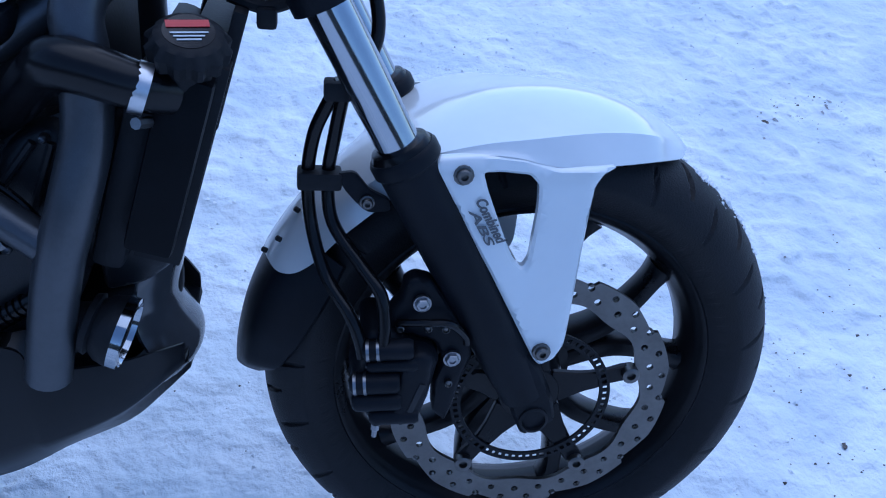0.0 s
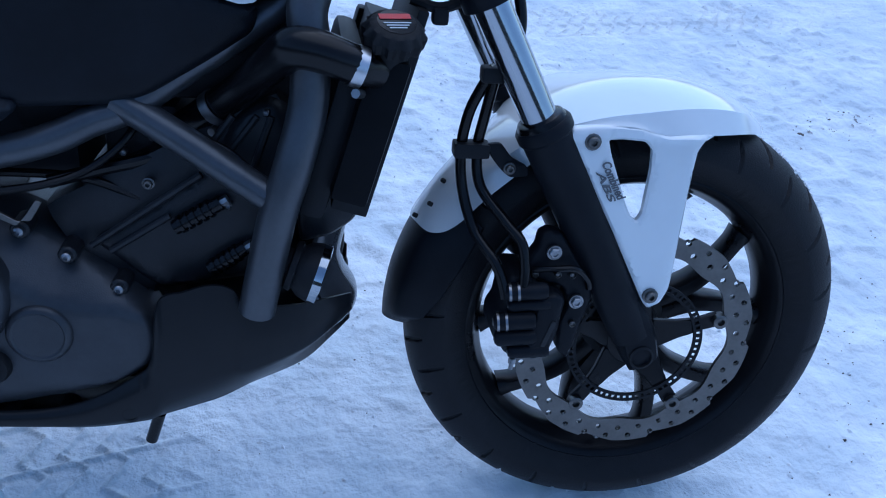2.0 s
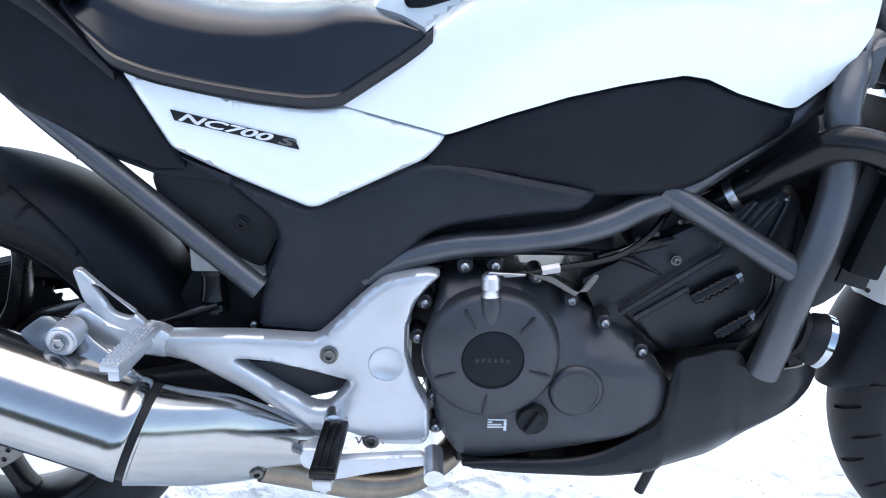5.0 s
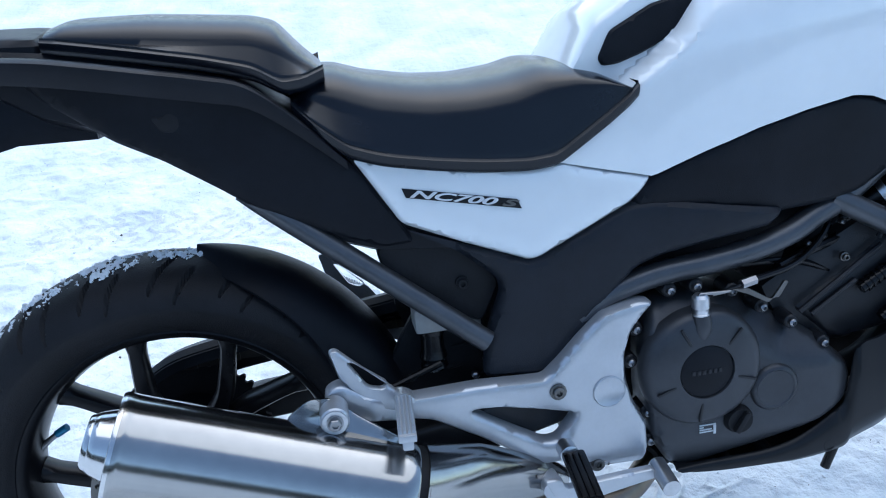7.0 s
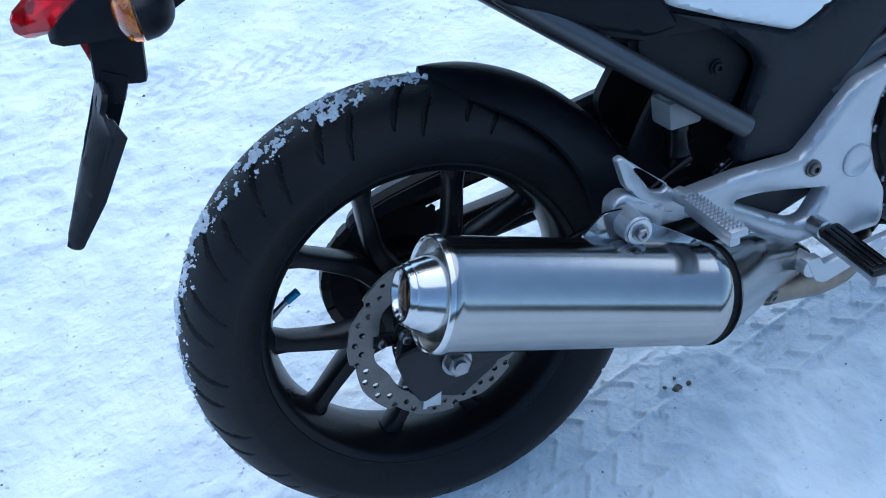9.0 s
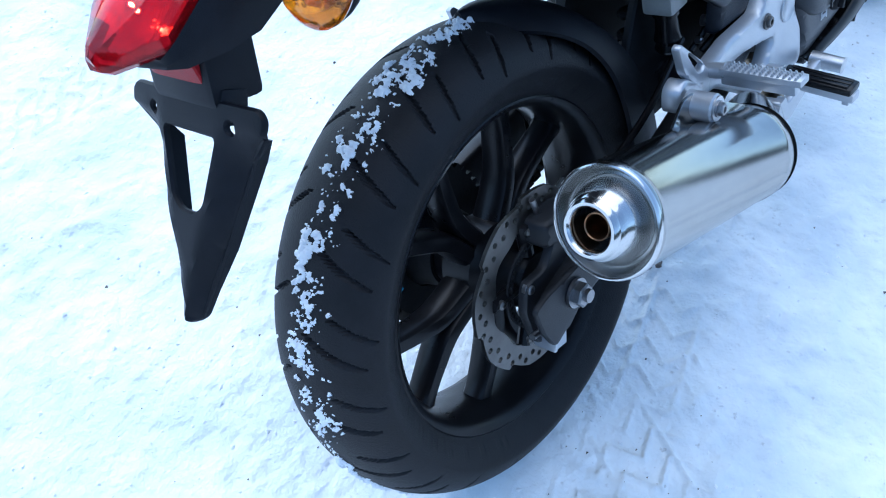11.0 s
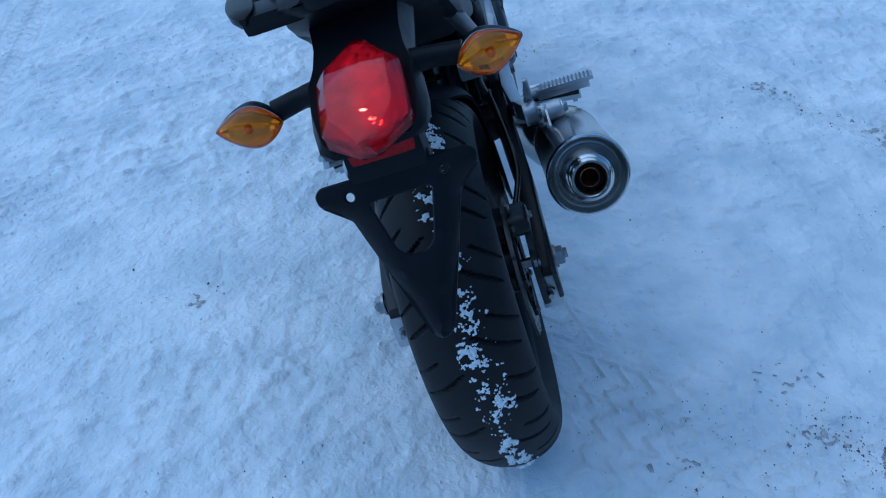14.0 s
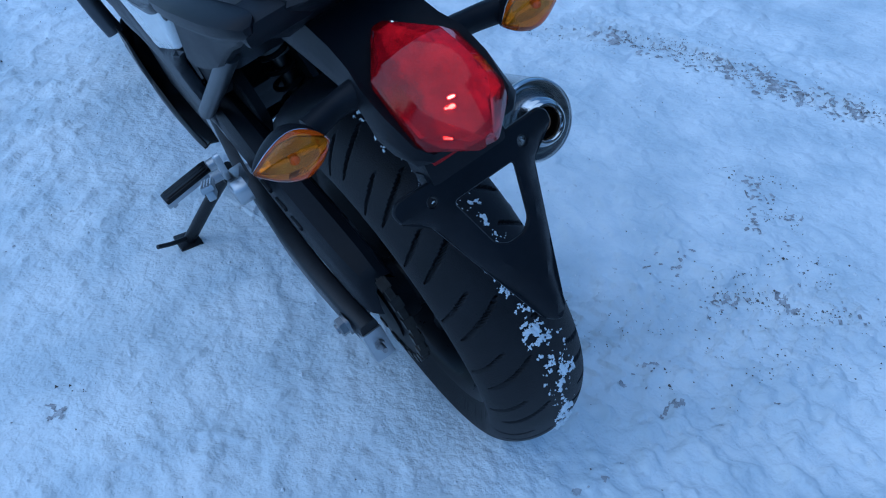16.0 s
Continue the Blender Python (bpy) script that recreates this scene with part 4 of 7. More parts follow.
# -- engine --
engine = tagged(new("engine"), "black parallel-twin engine with round clutch cover")
engine.parent = bike
box("crankcase", (0.645, -0.10, 0.262), (0.93, 0.12, 0.46), ENGINE, engine, bevel=0.03)
box("cylinder_block", (-0.09, -0.105, -0.06), (0.20, 0.105, 0.085), ENGINE, engine, bevel=0.02, xf=Matrix.Translation((0.93, 0, 0.46)) @ Matrix.Rotation(radians(-28), 4, "Y"))
box("gearbox", (0.60, -0.07, 0.33), (0.75, 0.09, 0.50), ENGINE, engine, bevel=0.02)
COVER = [(0.642, 0.505), (0.70, 0.508), (0.756, 0.497), (0.80, 0.475), (0.843, 0.450), (0.896, 0.412), (0.930, 0.376), (0.940, 0.346), (0.928, 0.316), (0.872, 0.284), (0.806, 0.268), (0.70, 0.246), (0.668, 0.252), (0.637, 0.31), (0.628, 0.37), (0.628, 0.45)]
panel("side_cover", COVER, COVER_PAINT, engine, "satin black crankcase cover", out=lambda u, v: 0.152 - 0.8 * max(0.0, v - float(np.interp(u, [0.62, 0.745, 0.768, 0.825, 0.90, 0.95], [0.47, 0.455, 0.430, 0.395, 0.385, 0.37]))) - 0.35 * max(0.0, 0.30 - v) - 0.25 * max(0.0, u - 0.90), thick=0.06, w=0.016, h=0.012, r=0.02, step=0.010)
CO = (0.703, -0.142, 0.412)
lathe("clutch_cover", [(0, 0.086), (0.014, 0.084), (0.021, 0.0805), (0.025, 0.076), (0.028, 0.068), (0.0315, 0.040), (0.0315, 0.0385), (0.0275, 0.0375), (0.0275, 0.0)], CO, (0, -1, 0), COVER_PAINT, engine, "round black clutch cover", seg=72)
lathe("clutch_badge", [(0.026, 0.0372), (0.0292, 0.0368), (0.0300, 0.035), (0.0300, 0)], CO, (0, -1, 0), PLASTIC, engine, "dark round centre disc", seg=48)
for a in (48, 118, 200, 262, 342):
    q = radians(a)
    box("cover_rib", (0.046, -0.0016, -0.0012), (0.074, 0.0016, 0.0024), ENGINE, engine, bevel=0.0008, xf=Matrix.Translation((CO[0], -0.1715, CO[2])) @ Matrix.Rotation(-q, 4, "Y"))
for k in range(6):
    box("cast_mark", (-0.0022, -0.0012, -0.003), (0.0022, 0.001, 0.003), ENGINE, engine, bevel=0.0004, xf=Matrix.Translation((CO[0] - 0.019 + 0.0075 * k, -0.1718, CO[2])))
lathe("starter_cover", [(0, 0.036), (0.008, 0.0345), (0.012, 0.031), (0.013, 0.028), (0.0115, 0.026), (0.0115, 0)], (0.811, -0.146, 0.362), (0, -1, 0), COVER_PAINT, engine, seg=40)
lathe("oil_cap", [(0, 0.021), (0.008, 0.020), (0.012, 0.018), (0.012, 0.0)], (0.758, -0.150, 0.323), (0, -1, 0), DARK, engine, "black oil filler cap", seg=24)
box("oil_cap_grip", (-0.016, -0.010, -0.004), (0.016, 0.0, 0.004), DARK, engine, bevel=0.002, xf=Matrix.Translation((0.758, -0.160, 0.323)) @ Matrix.Rotation(radians(-58), 4, "Y"))
# notice on the cover: rows of print too small to read
for k, (a, b) in enumerate(((-0.012, 0.012), (-0.012, -0.006), (-0.012, 0.006), (-0.012, 0.012), (0.0085, 0.012))):
    box("print_row", (0.714 + a, -0.1532, 0.3195 - 0.0035 * min(k, 3) - (0.004 if k == 4 else 0)), (0.714 + b, -0.150, 0.3212 - 0.0035 * min(k, 3) + (0.008 if k == 4 else 0)), LABELWHITE, engine, bevel=0.0)
for at in ((0.620, 0.471), (0.668, 0.519), (0.705, 0.52), (0.756, 0.506), (0.800, 0.476), (0.844, 0.447), (0.894, 0.408), (0.612, 0.425), (0.634, 0.345), (0.637, 0.300), (0.690, 0.246), (0.755, 0.240), (0.82, 0.242)):
    lathe("bolt_boss", [(-0.03, 0.011), (0.0, 0.010), (0.002, 0.008), (0.002, 0)], (at[0], -0.133, at[1]), (0, -1, 0), ENGINE, engine, seg=16)
    bolt(engine, (at[0], -0.136, at[1]), r=0.0055, washer=False)
# clutch arm, cable and its bracket
tube("clutch_arm_post", [(0.699, -0.160, 0.452), (0.699, -0.163, 0.474), (0.698, -0.163, 0.492)], [0.010, 0.0135, 0.012], COVER_PAINT, engine, seg=20)
lathe("clutch_arm", [(-0.004, 0.0118), (0.004, 0.0118), (0.005, 0.0105), (0.010, 0.0105), (0.012, 0.0118), (0.026, 0.0112), (0.030, 0.008), (0.030, 0)], (0.698, -0.163, 0.490), (-0.02, 0, 1), ALLOY, engine, "bright clutch release arm", seg=24)
panel("clutch_lever", [(0.692, 0.518), (0.694, 0.523), (0.715, 0.522), (0.738, 0.521), (0.738, 0.518), (0.712, 0.516)], BOLT, engine, out=0.168, thick=0.004, w=0.002, h=0.001, r=0.003, step=0.006)
tube("clutch_cable", [(0.70, -0.168, 0.517), (0.745, -0.16, 0.521), (0.77, -0.152, 0.523), (0.83, -0.14, 0.529), (0.87, -0.125, 0.540), (0.905, -0.11, 0.565), (0.93, -0.09, 0.60)], [0.002, 0.002, 0.0045, 0.0045, 0.0045, 0.0045, 0.0045], HOSE, engine, seg=10)
tube("cable_adjuster", [(0.757, -0.156, 0.522), (0.779, -0.152, 0.5245)], 0.0065, BOLT, engine, "bright cable adjuster", seg=6)
panel("cable_bracket", [(0.745, 0.514), (0.772, 0.512), (0.803, 0.492), (0.817, 0.492), (0.830, 0.513), (0.824, 0.515), (0.813, 0.499), (0.802, 0.486), (0.772, 0.503)], DISC, engine, "bare alloy cable bracket", out=0.148, thick=0.004, w=0.001, h=0.0006, r=0.003, step=0.006)
# cylinder and head behind the braces
CYL = [(0.855, 0.455), (0.93, 0.50), (0.99, 0.545), (1.02, 0.60), (1.06, 0.622), (1.085, 0.60), (1.085, 0.50), (1.05, 0.41), (0.93, 0.39)]
panel("cylinder_cover", CYL, ENGINE, engine, out=0.113, thick=0.06, w=0.02, h=0.014, r=0.02, step=0.012)
for a, b, o in (((0.866, 0.452), (0.985, 0.535), 0.118), ((0.885, 0.445), (0.95, 0.487), 0.117), ((0.98, 0.545), (1.02, 0.60), 0.117), ((1.00, 0.54), (1.045, 0.60), 0.117), ((1.035, 0.53), (1.06, 0.60), 0.117)):
    tube("casting_rib", [(a[0], -o, a[1]), (b[0], -o, b[1])], 0.004, ENGINE, engine, seg=8)
for a, b in (((0.955, 0.475), (1.005, 0.505)), ((0.99, 0.425), (1.03, 0.452))):
    data = [tube_data([(a[0], -0.122, a[1]), (b[0], -0.122, b[1])], 0.0085, seg=14)]
    for k in range(5):
        t = 0.15 + 0.15 * k
        p = Vector((a[0] + (b[0] - a[0]) * t, -0.122, a[1] + (b[1] - a[1]) * t))
        dd = Vector((b[0] - a[0], 0, b[1] - a[1])).normalized()
        data.append(lathe_data([(-0.002, 0.0105), (0.002, 0.0105)], p, dd, 14))
    V, F = join(*data)
    mesh_part("plug_cap", V, F, HOSE, engine)
    lathe("plug_nut", [(0, 0.006), (0.008, 0.006), (0.008, 0)], (b[0], -0.122, b[1]), (b[0] - a[0], 0, b[1] - a[1]), BOLT, engine, seg=8)
tube("lead", [(1.035, -0.124, 0.452), (1.05, -0.128, 0.49), (1.045, -0.128, 0.53), (1.02, -0.125, 0.56), (0.99, -0.12, 0.575)], 0.004, HOSE, engine, seg=10)
bolt(engine, (0.930, -0.118, 0.524), r=0.005, mat=DISC)
bolt(engine, (1.012, -0.118, 0.501), r=0.005, washer=False)
# intake and throttle clutter under the side cover
for args in (((0.80, -0.10, 0.575), (0.93, 0.08, 0.64)), ((0.72, -0.09, 0.56), (0.80, 0.08, 0.63)), ((0.88, -0.08, 0.52), (0.96, 0.07, 0.60))):
    box("intake_box", *args, DARK, engine, bevel=0.012)
tube("vent_hose", [(0.83, -0.12, 0.525), (0.88, -0.105, 0.535), (0.93, -0.095, 0.545), (0.96, -0.09, 0.56)], 0.0075, HOSE, engine, seg=10)
tube("vent_hose", [(0.70, -0.115, 0.535), (0.78, -0.11, 0.532), (0.86, -0.105, 0.525), (0.92, -0.10, 0.50)], 0.005, HOSE, engine, seg=10)
for at in ((0.905, -0.105, 0.555), (0.935, -0.10, 0.57), (0.885, -0.10, 0.545), (1.055, -0.12, 0.605)):
    bolt(engine, at, r=0.004, washer=False)
# dark box added under the tank to keep light off the cylinder block
box("airbox_light_block", (0.85, -0.085, 0.604), (1.105, 0.085, 0.705), DARK, engine, bevel=0.02)
box("pale_plate", (1.015, -0.088, 0.600), (1.05, -0.082, 0.632), CLEAR, engine, bevel=0.002)

# -- cooling --
cooling = tagged(new("radiator"), "black radiator with hose, clamps and filler cap")
cooling.parent = bike
RM = Matrix.Translation((1.160, 0, 0.600)) @ Matrix.Rotation(radians(15.5), 4, "Y")
box("core", (-0.012, -0.142, -0.10), (0.028, 0.15, 0.085), DARK, cooling, bevel=0.002, xf=RM)
box("side_tank", (-0.020, -0.172, -0.080), (0.020, -0.135, 0.078), TANKBLACK, cooling, "black plastic radiator side tank", bevel=0.006, xf=RM)
box("side_tank", (-0.020, 0.135, -0.080), (0.020, 0.172, 0.078), TANKBLACK, cooling, bevel=0.006, xf=RM)
box("shroud", (-0.045, -0.15, -0.115), (-0.016, 0.15, 0.06), DARK, cooling, bevel=0.01, xf=RM)
for k in range(46):
    box("fin", (0.028, -0.138, -0.095 + 0.0039 * k), (0.0286, 0.138, -0.0935 + 0.0039 * k), HOSE, cooling, bevel=0.0, xf=RM)
box("guard", (0.018, -0.11, 0.02), (0.030, 0.11, 0.125), DARK, cooling, bevel=0.003, xf=RM)
lathe("filler_neck", [(0, 0.022), (0.03, 0.022)], (1.172, -0.15, 0.665), (0.25, -0.2, 1), DARK, cooling, seg=24)
CAPD = Vector((0.10, -0.42, 0.9)).normalized()
prof = [(0, 0.027), (0.012, 0.029), (0.020, 0.026), (0.023, 0.020), (0.023, 0)]
V, F = lathe_data(prof, (1.180, -0.158, 0.690), CAPD, 48)
V = [Vector(v) for v in V]
for i in range(48 * 2):
    if (i % 48) % 4 in (0, 1):
        c = Vector((1.180, -0.158, 0.690))
        ax = (V[i] - c) - CAPD * (V[i] - c).dot(CAPD)
        V[i] += ax.normalized() * 0.004
mesh_part("radiator_cap", V, F, DARK, cooling, "black ribbed cap with a red warning label")
lathe("cap_label", [(0, 0.0195), (0.0006, 0.0195), (0.0006, 0)], Vector((1.180, -0.158, 0.690)) + CAPD * 0.023, CAPD, HOSE, cooling, seg=32)
CM = Matrix.Translation(Vector((1.180, -0.158, 0.690)) + CAPD * 0.0238) @ CAPD.to_track_quat("Z", "Y").to_matrix().to_4x4()
box("warning_bar", (-0.016, 0.004, 0), (0.016, 0.012, 0.0006), LABELRED, cooling, "red warning strip", bevel=0.0, xf=CM)
for k in range(3):
    box("print_row", (-0.014 + 0.002 * k, -0.003 - 0.004 * k, 0), (0.014 - 0.003 * k, -0.0015 - 0.004 * k, 0.0005), LABELWHITE, cooling, bevel=0.0, xf=CM)
tube("coolant_hose", [(0.95, -0.075, 0.565), (0.985, -0.088, 0.592), (1.03, -0.112, 0.628), (1.065, -0.15, 0.665), (1.085, -0.172, 0.683), (1.11, -0.179, 0.682), (1.14, -0.177, 0.671), (1.165, -0.160, 0.660)], [0.017, 0.017, 0.018, 0.0195, 0.021, 0.0205, 0.0195, 0.018], HOSE, cooling, "thick bent black coolant hose", seg=20)


def hose_clamp(at, d, r):
    at, d = Vector(at), Vector(d).normalized()
    lathe("hose_clamp", [(-0.0055, r), (-0.0055, r + 0.0012), (0.0055, r + 0.0012), (0.0055, r)], at, d, ALLOY, cooling, "bright worm-drive hose clamp", seg=28, caps=False)
    side = d.cross(Vector((0, 1, 0))).normalized()
    foot = at - Vector((0, 0.010, r + 0.004)) if True else at
    tube("clamp_screw", [foot - d * 0.003 + Vector((0, -0.006, 0)), foot + d * 0.004 + Vector((0, 0.010, -0.002))], 0.0048, BOLT, cooling, seg=8)


hose_clamp((1.146, -0.175, 0.668), (0.93, 0.1, -0.32), 0.0195)
hose_clamp((0.999, -0.096, 0.603), (0.75, -0.35, 0.6), 0.0178)
lathe("hose_end", [(0, 0.015), (0.03, 0.016)], (0.955, -0.072, 0.565), (-0.7, 0.4, -0.5), HOSE, cooling, seg=20)
# horn, low in front of the engine
horn = tagged(new("horn"), "black round horn with a bright rim")
horn.parent = bike
HD = Vector((0.93, -0.12, -0.30)).normalized()
lathe("horn_body", [(-0.045, 0.0), (-0.045, 0.014), (-0.03, 0.018), (-0.028, 0.027), (-0.022, 0.029), (-0.020, 0.025), (-0.012, 0.031), (0, 0.034), (0.004, 0.034)], (1.106, -0.150, 0.434), HD, DARK, horn, seg=36)
lathe("horn_rim", [(0.000, 0.0345), (0.009, 0.0345), (0.010, 0.031), (0.004, 0.030)], (1.106, -0.150, 0.434), HD, CHROME, horn, "bright metal horn rim", seg=40, caps=False)
lathe("horn_grille", [(0.004, 0.031), (0.006, 0.018), (0.008, 0.0)], (1.106, -0.150, 0.434), HD, DARK, horn, seg=30, caps=False)
tube("horn_wire", [(1.06, -0.11, 0.44), (1.085, -0.13, 0.425), (1.10, -0.12, 0.40)], 0.003, HOSE, horn, seg=8)
# lower pipework between head and belly pan
exhaust_head = tagged(new("exhaust_downpipe"), "dark exhaust header pipe")
exhaust_head.parent = bike
tube("pipe", [(1.06, 0.0, 0.50), (1.11, 0.0, 0.46), (1.12, 0.0, 0.39), (1.06, 0.0, 0.31), (0.95, 0.0, 0.27), (0.80, -0.02, 0.25), (0.66, -0.08, 0.235)], 0.02, DARK, exhaust_head, seg=16)
panel("regulator", [(1.083, 0.535), (1.118, 0.522), (1.145, 0.520), (1.157, 0.500), (1.150, 0.482), (1.125, 0.462), (1.088, 0.452)], ENGINE, exhaust_head, out=0.115, thick=0.06, w=0.01, h=0.008, r=0.01, step=0.01)

# -- belly pan --
KX = [0.672, 0.72, 0.80, 0.854, 0.905, 0.924, 0.936, 0.965, 0.993, 1.016, 1.032, 1.09, 1.125, 1.150]
KT = [0.256, 0.260, 0.262, 0.274, 0.304, 0.325, 0.398, 0.411, 0.419, 0.412, 0.389, 0.384, 0.380, 0.370]
KB = [0.250, 0.240, 0.236, 0.233, 0.235, 0.236, 0.239, 0.245, 0.252, 0.260, 0.267, 0.290, 0.316, 0.334]
KW = [0.150, 0.153, 0.155, 0.156, 0.157, 0.157, 0.157, 0.156, 0.156, 0.153, 0.150, 0.134, 0.110, 0.078]
secs = []
for i in range(len(KX)):
    x, zt, zb, hw = KX[i], KT[i], KB[i], KW[i]
    f = min(1, max(0, (x - 0.90) / 0.2))
    right = [(x, -hw + 0.004, zt), (x, -hw, zt - 0.3 * (zt - zb)), (x, -hw, zb + (0.28 + 0.12 * f) * (zt - zb)), (x + 0.002, -hw + 0.004 + 0.004 * f, zb + (0.14 + 0.2 * f) * (zt - zb)), (x, -hw + 0.014 + 0.03 * f, zb + 0.006), (x, -hw * 0.55, zb - 0.016), (x, 0, zb - 0.026)]
    full = right + [(p[0], -p[1], p[2]) for p in right[-2::-1]]
    inner = [(p[0] - 0.001, p[1] * 0.972, p[2] + (0.005 if 2 < j < 10 else 0)) for j, p in enumerate(full)]
    secs.append(full + inner[::-1])
KS = [list(row) for row in zip(*[[tuple(q) for q in spline([s[j] for s in secs], 5)] for j in range(len(secs[0]))])]
pan = loft("belly_pan", KS, GLOSSBLACK, bike, "black plastic belly pan under the engine", close=True, smooth=70)
# upright shield in front of the engine: a chin, a waist and a tall plate, curved round the front
secs = []
for z, fx, hw in [(0.30, 1.130, 0.060), (0.315, 1.150, 0.078), (0.33, 1.160, 0.085), (0.345, 1.160, 0.082), (0.36, 1.152, 0.078), (0.375, 1.144, 0.074), (0.395, 1.139, 0.070), (0.415, 1.141, 0.068), (0.44, 1.146, 0.066), (0.465, 1.149, 0.062), (0.482, 1.147, 0.054)]:
    outer = [(fx - 0.036 * abs(k / 8) ** 2.2, hw * k / 8, z) for k in range(-8, 9)]
    secs.append(outer + [(p[0] - 0.004, p[1] * 0.97, p[2]) for p in outer[::-1]])
NS = [list(row) for row in zip(*[[tuple(q) for q in spline([s[j] for s in secs], 3)] for j in range(len(secs[0]))])]
loft("nose_shield", NS, NOSE, pan, "glossy front plate of the belly pan", close=True, smooth=70)
lathe("pan_screw", [(-0.003, 0.0105), (0.001, 0.0105), (0.002, 0.008), (-0.001, 0.006), (-0.001, 0)], (0.897, -0.155, 0.257), (0, -1, 0), DARK, pan, seg=18)
tube("drain_tube", [(0.925, -0.13, 0.24), (0.912, -0.127, 0.20)], 0.007, HOSE, bike, seg=12)

# -- side covers, tank and seat --
def side_level(u, v):
    """How far the side plastics stand out: widest at the knees, drawn in towards the back and the bottom."""
    x = np.interp(u, [0.2, 0.33, 0.48, 0.64, 0.80, 0.95, 1.05, 1.13], [0.118, 0.130, 0.136, 0.142, 0.142, 0.134, 0.120, 0.095])
    k = np.interp(u, [0.62, 0.74], [0.0, 0.02])
    return float(x + (k if v > 0.6 else 0.012) * np.clip((v - 0.60) / 0.2, -1, 1))


for sgn in (False, True):
    panel("knee_cover", [(0.617, 0.640), (0.628, 0.662), (0.646, 0.683), (0.712, 0.708), (0.776, 0.729), (0.84, 0.744), (0.905, 0.754), (0.932, 0.750), (0.971, 0.735), (1.033, 0.717), (1.049, 0.714), (1.045, 0.689), (1.001, 0.660), (0.937, 0.621), (0.90, 0.612), (0.815, 0.608), (0.72, 0.625)], PLASTIC, bike, "matt black plastic knee cover", mirror=sgn,
          out=lambda u, v: side_level(u, v) - 0.004 + 0.004 * float(np.clip((0.70 - abs(v - 0.66) * 3 - abs(u - 0.84)) / 0.1, 0, 1)), thick=0.02, w=0.014, h=0.008, r=0.012, step=0.012)
    panel("side_cover", [(0.328, 0.647), (0.40, 0.619), (0.480, 0.588), (0.494, 0.590), (0.609, 0.645), (0.642, 0.648), (0.73, 0.632), (0.817, 0.616), (0.814, 0.606), (0.800, 0.594), (0.717, 0.584), (0.655, 0.572), (0.624, 0.560), (0.584, 0.519), (0.515, 0.431), (0.487, 0.420), (0.414, 0.428), (0.419, 0.482), (0.444, 0.552), (0.436, 0.572), (0.388, 0.613)], SIDEGREY, bike, "satin black plastic side cover", mirror=sgn,
          out=lambda u, v: side_level(u, v) + 0.002 + 0.010 * float(np.clip((u - 0.62) / 0.1, 0, 1)), thick=0.02, w=0.014, h=0.009, r=0.010, step=0.012)
    seat_cowl = panel("seat_cowl", [(0.274, 0.742), (0.325, 0.656), (0.40, 0.622), (0.481, 0.589), (0.493, 0.590), (0.617, 0.650), (0.631, 0.664), (0.642, 0.680), (0.548, 0.7045), (0.53, 0.712), (0.494, 0.706), (0.406, 0.715), (0.332, 0.733)], WHITE, bike, "glossy white seat cowl panel" if not sgn else "", mirror=sgn,
                      out=lambda u, v: side_level(u, v) + 0.003, thick=0.02, w=0.010, h=0.007, r=0.008, step=0.011)
    if not sgn:
        cowl = seat_cowl
# badge: a dark slanted plate with the model letters in white
BA, BB = Vector((0.331, -0.145, 0.696)), Vector((0.471, -0.141, 0.666))
bmid = (BA + BB) / 2
brot = Matrix.Rotation(math.atan2(-(BB.z - BA.z), BB.x - BA.x), 4, "Y") @ Matrix.Rotation(radians(90), 4, "X")
BM = Matrix.Translation((bmid.x, -(side_level(bmid.x, bmid.z) + 0.0048), bmid.z - 0.001)) @ Matrix.Rotation(radians(-2.3), 4, "Z") @ brot
plate = [(-0.0755, 0.0056), (0.068, 0.0056), (0.0755, -0.0054), (-0.069, -0.0054)]
V, F = panel_data(plate, out=0.0, thick=0.004, w=0.0008, h=0.0003, r=0.0006, step=0.02, place=lambda u, v, o: BM @ Vector((u, v, o)))
mesh_part("badge_plate", V, F, DARK, cowl, "dark slanted badge outline")
lines("badge_letters", "NC700", 0.0130, BM @ pose(-0.0135, 0.0001, 0.0007), LABELWHITE, cowl, "white model letters", depth=0.0006, shear=0.35, squeeze=2.70, bold=0.0003)
lines("badge_letter", "S", 0.0118, BM @ pose(0.0565, 0.0001, 0.0007), DISC, cowl, "grey model letter", depth=0.0006, shear=0.35, squeeze=2.9, bold=0.0004)

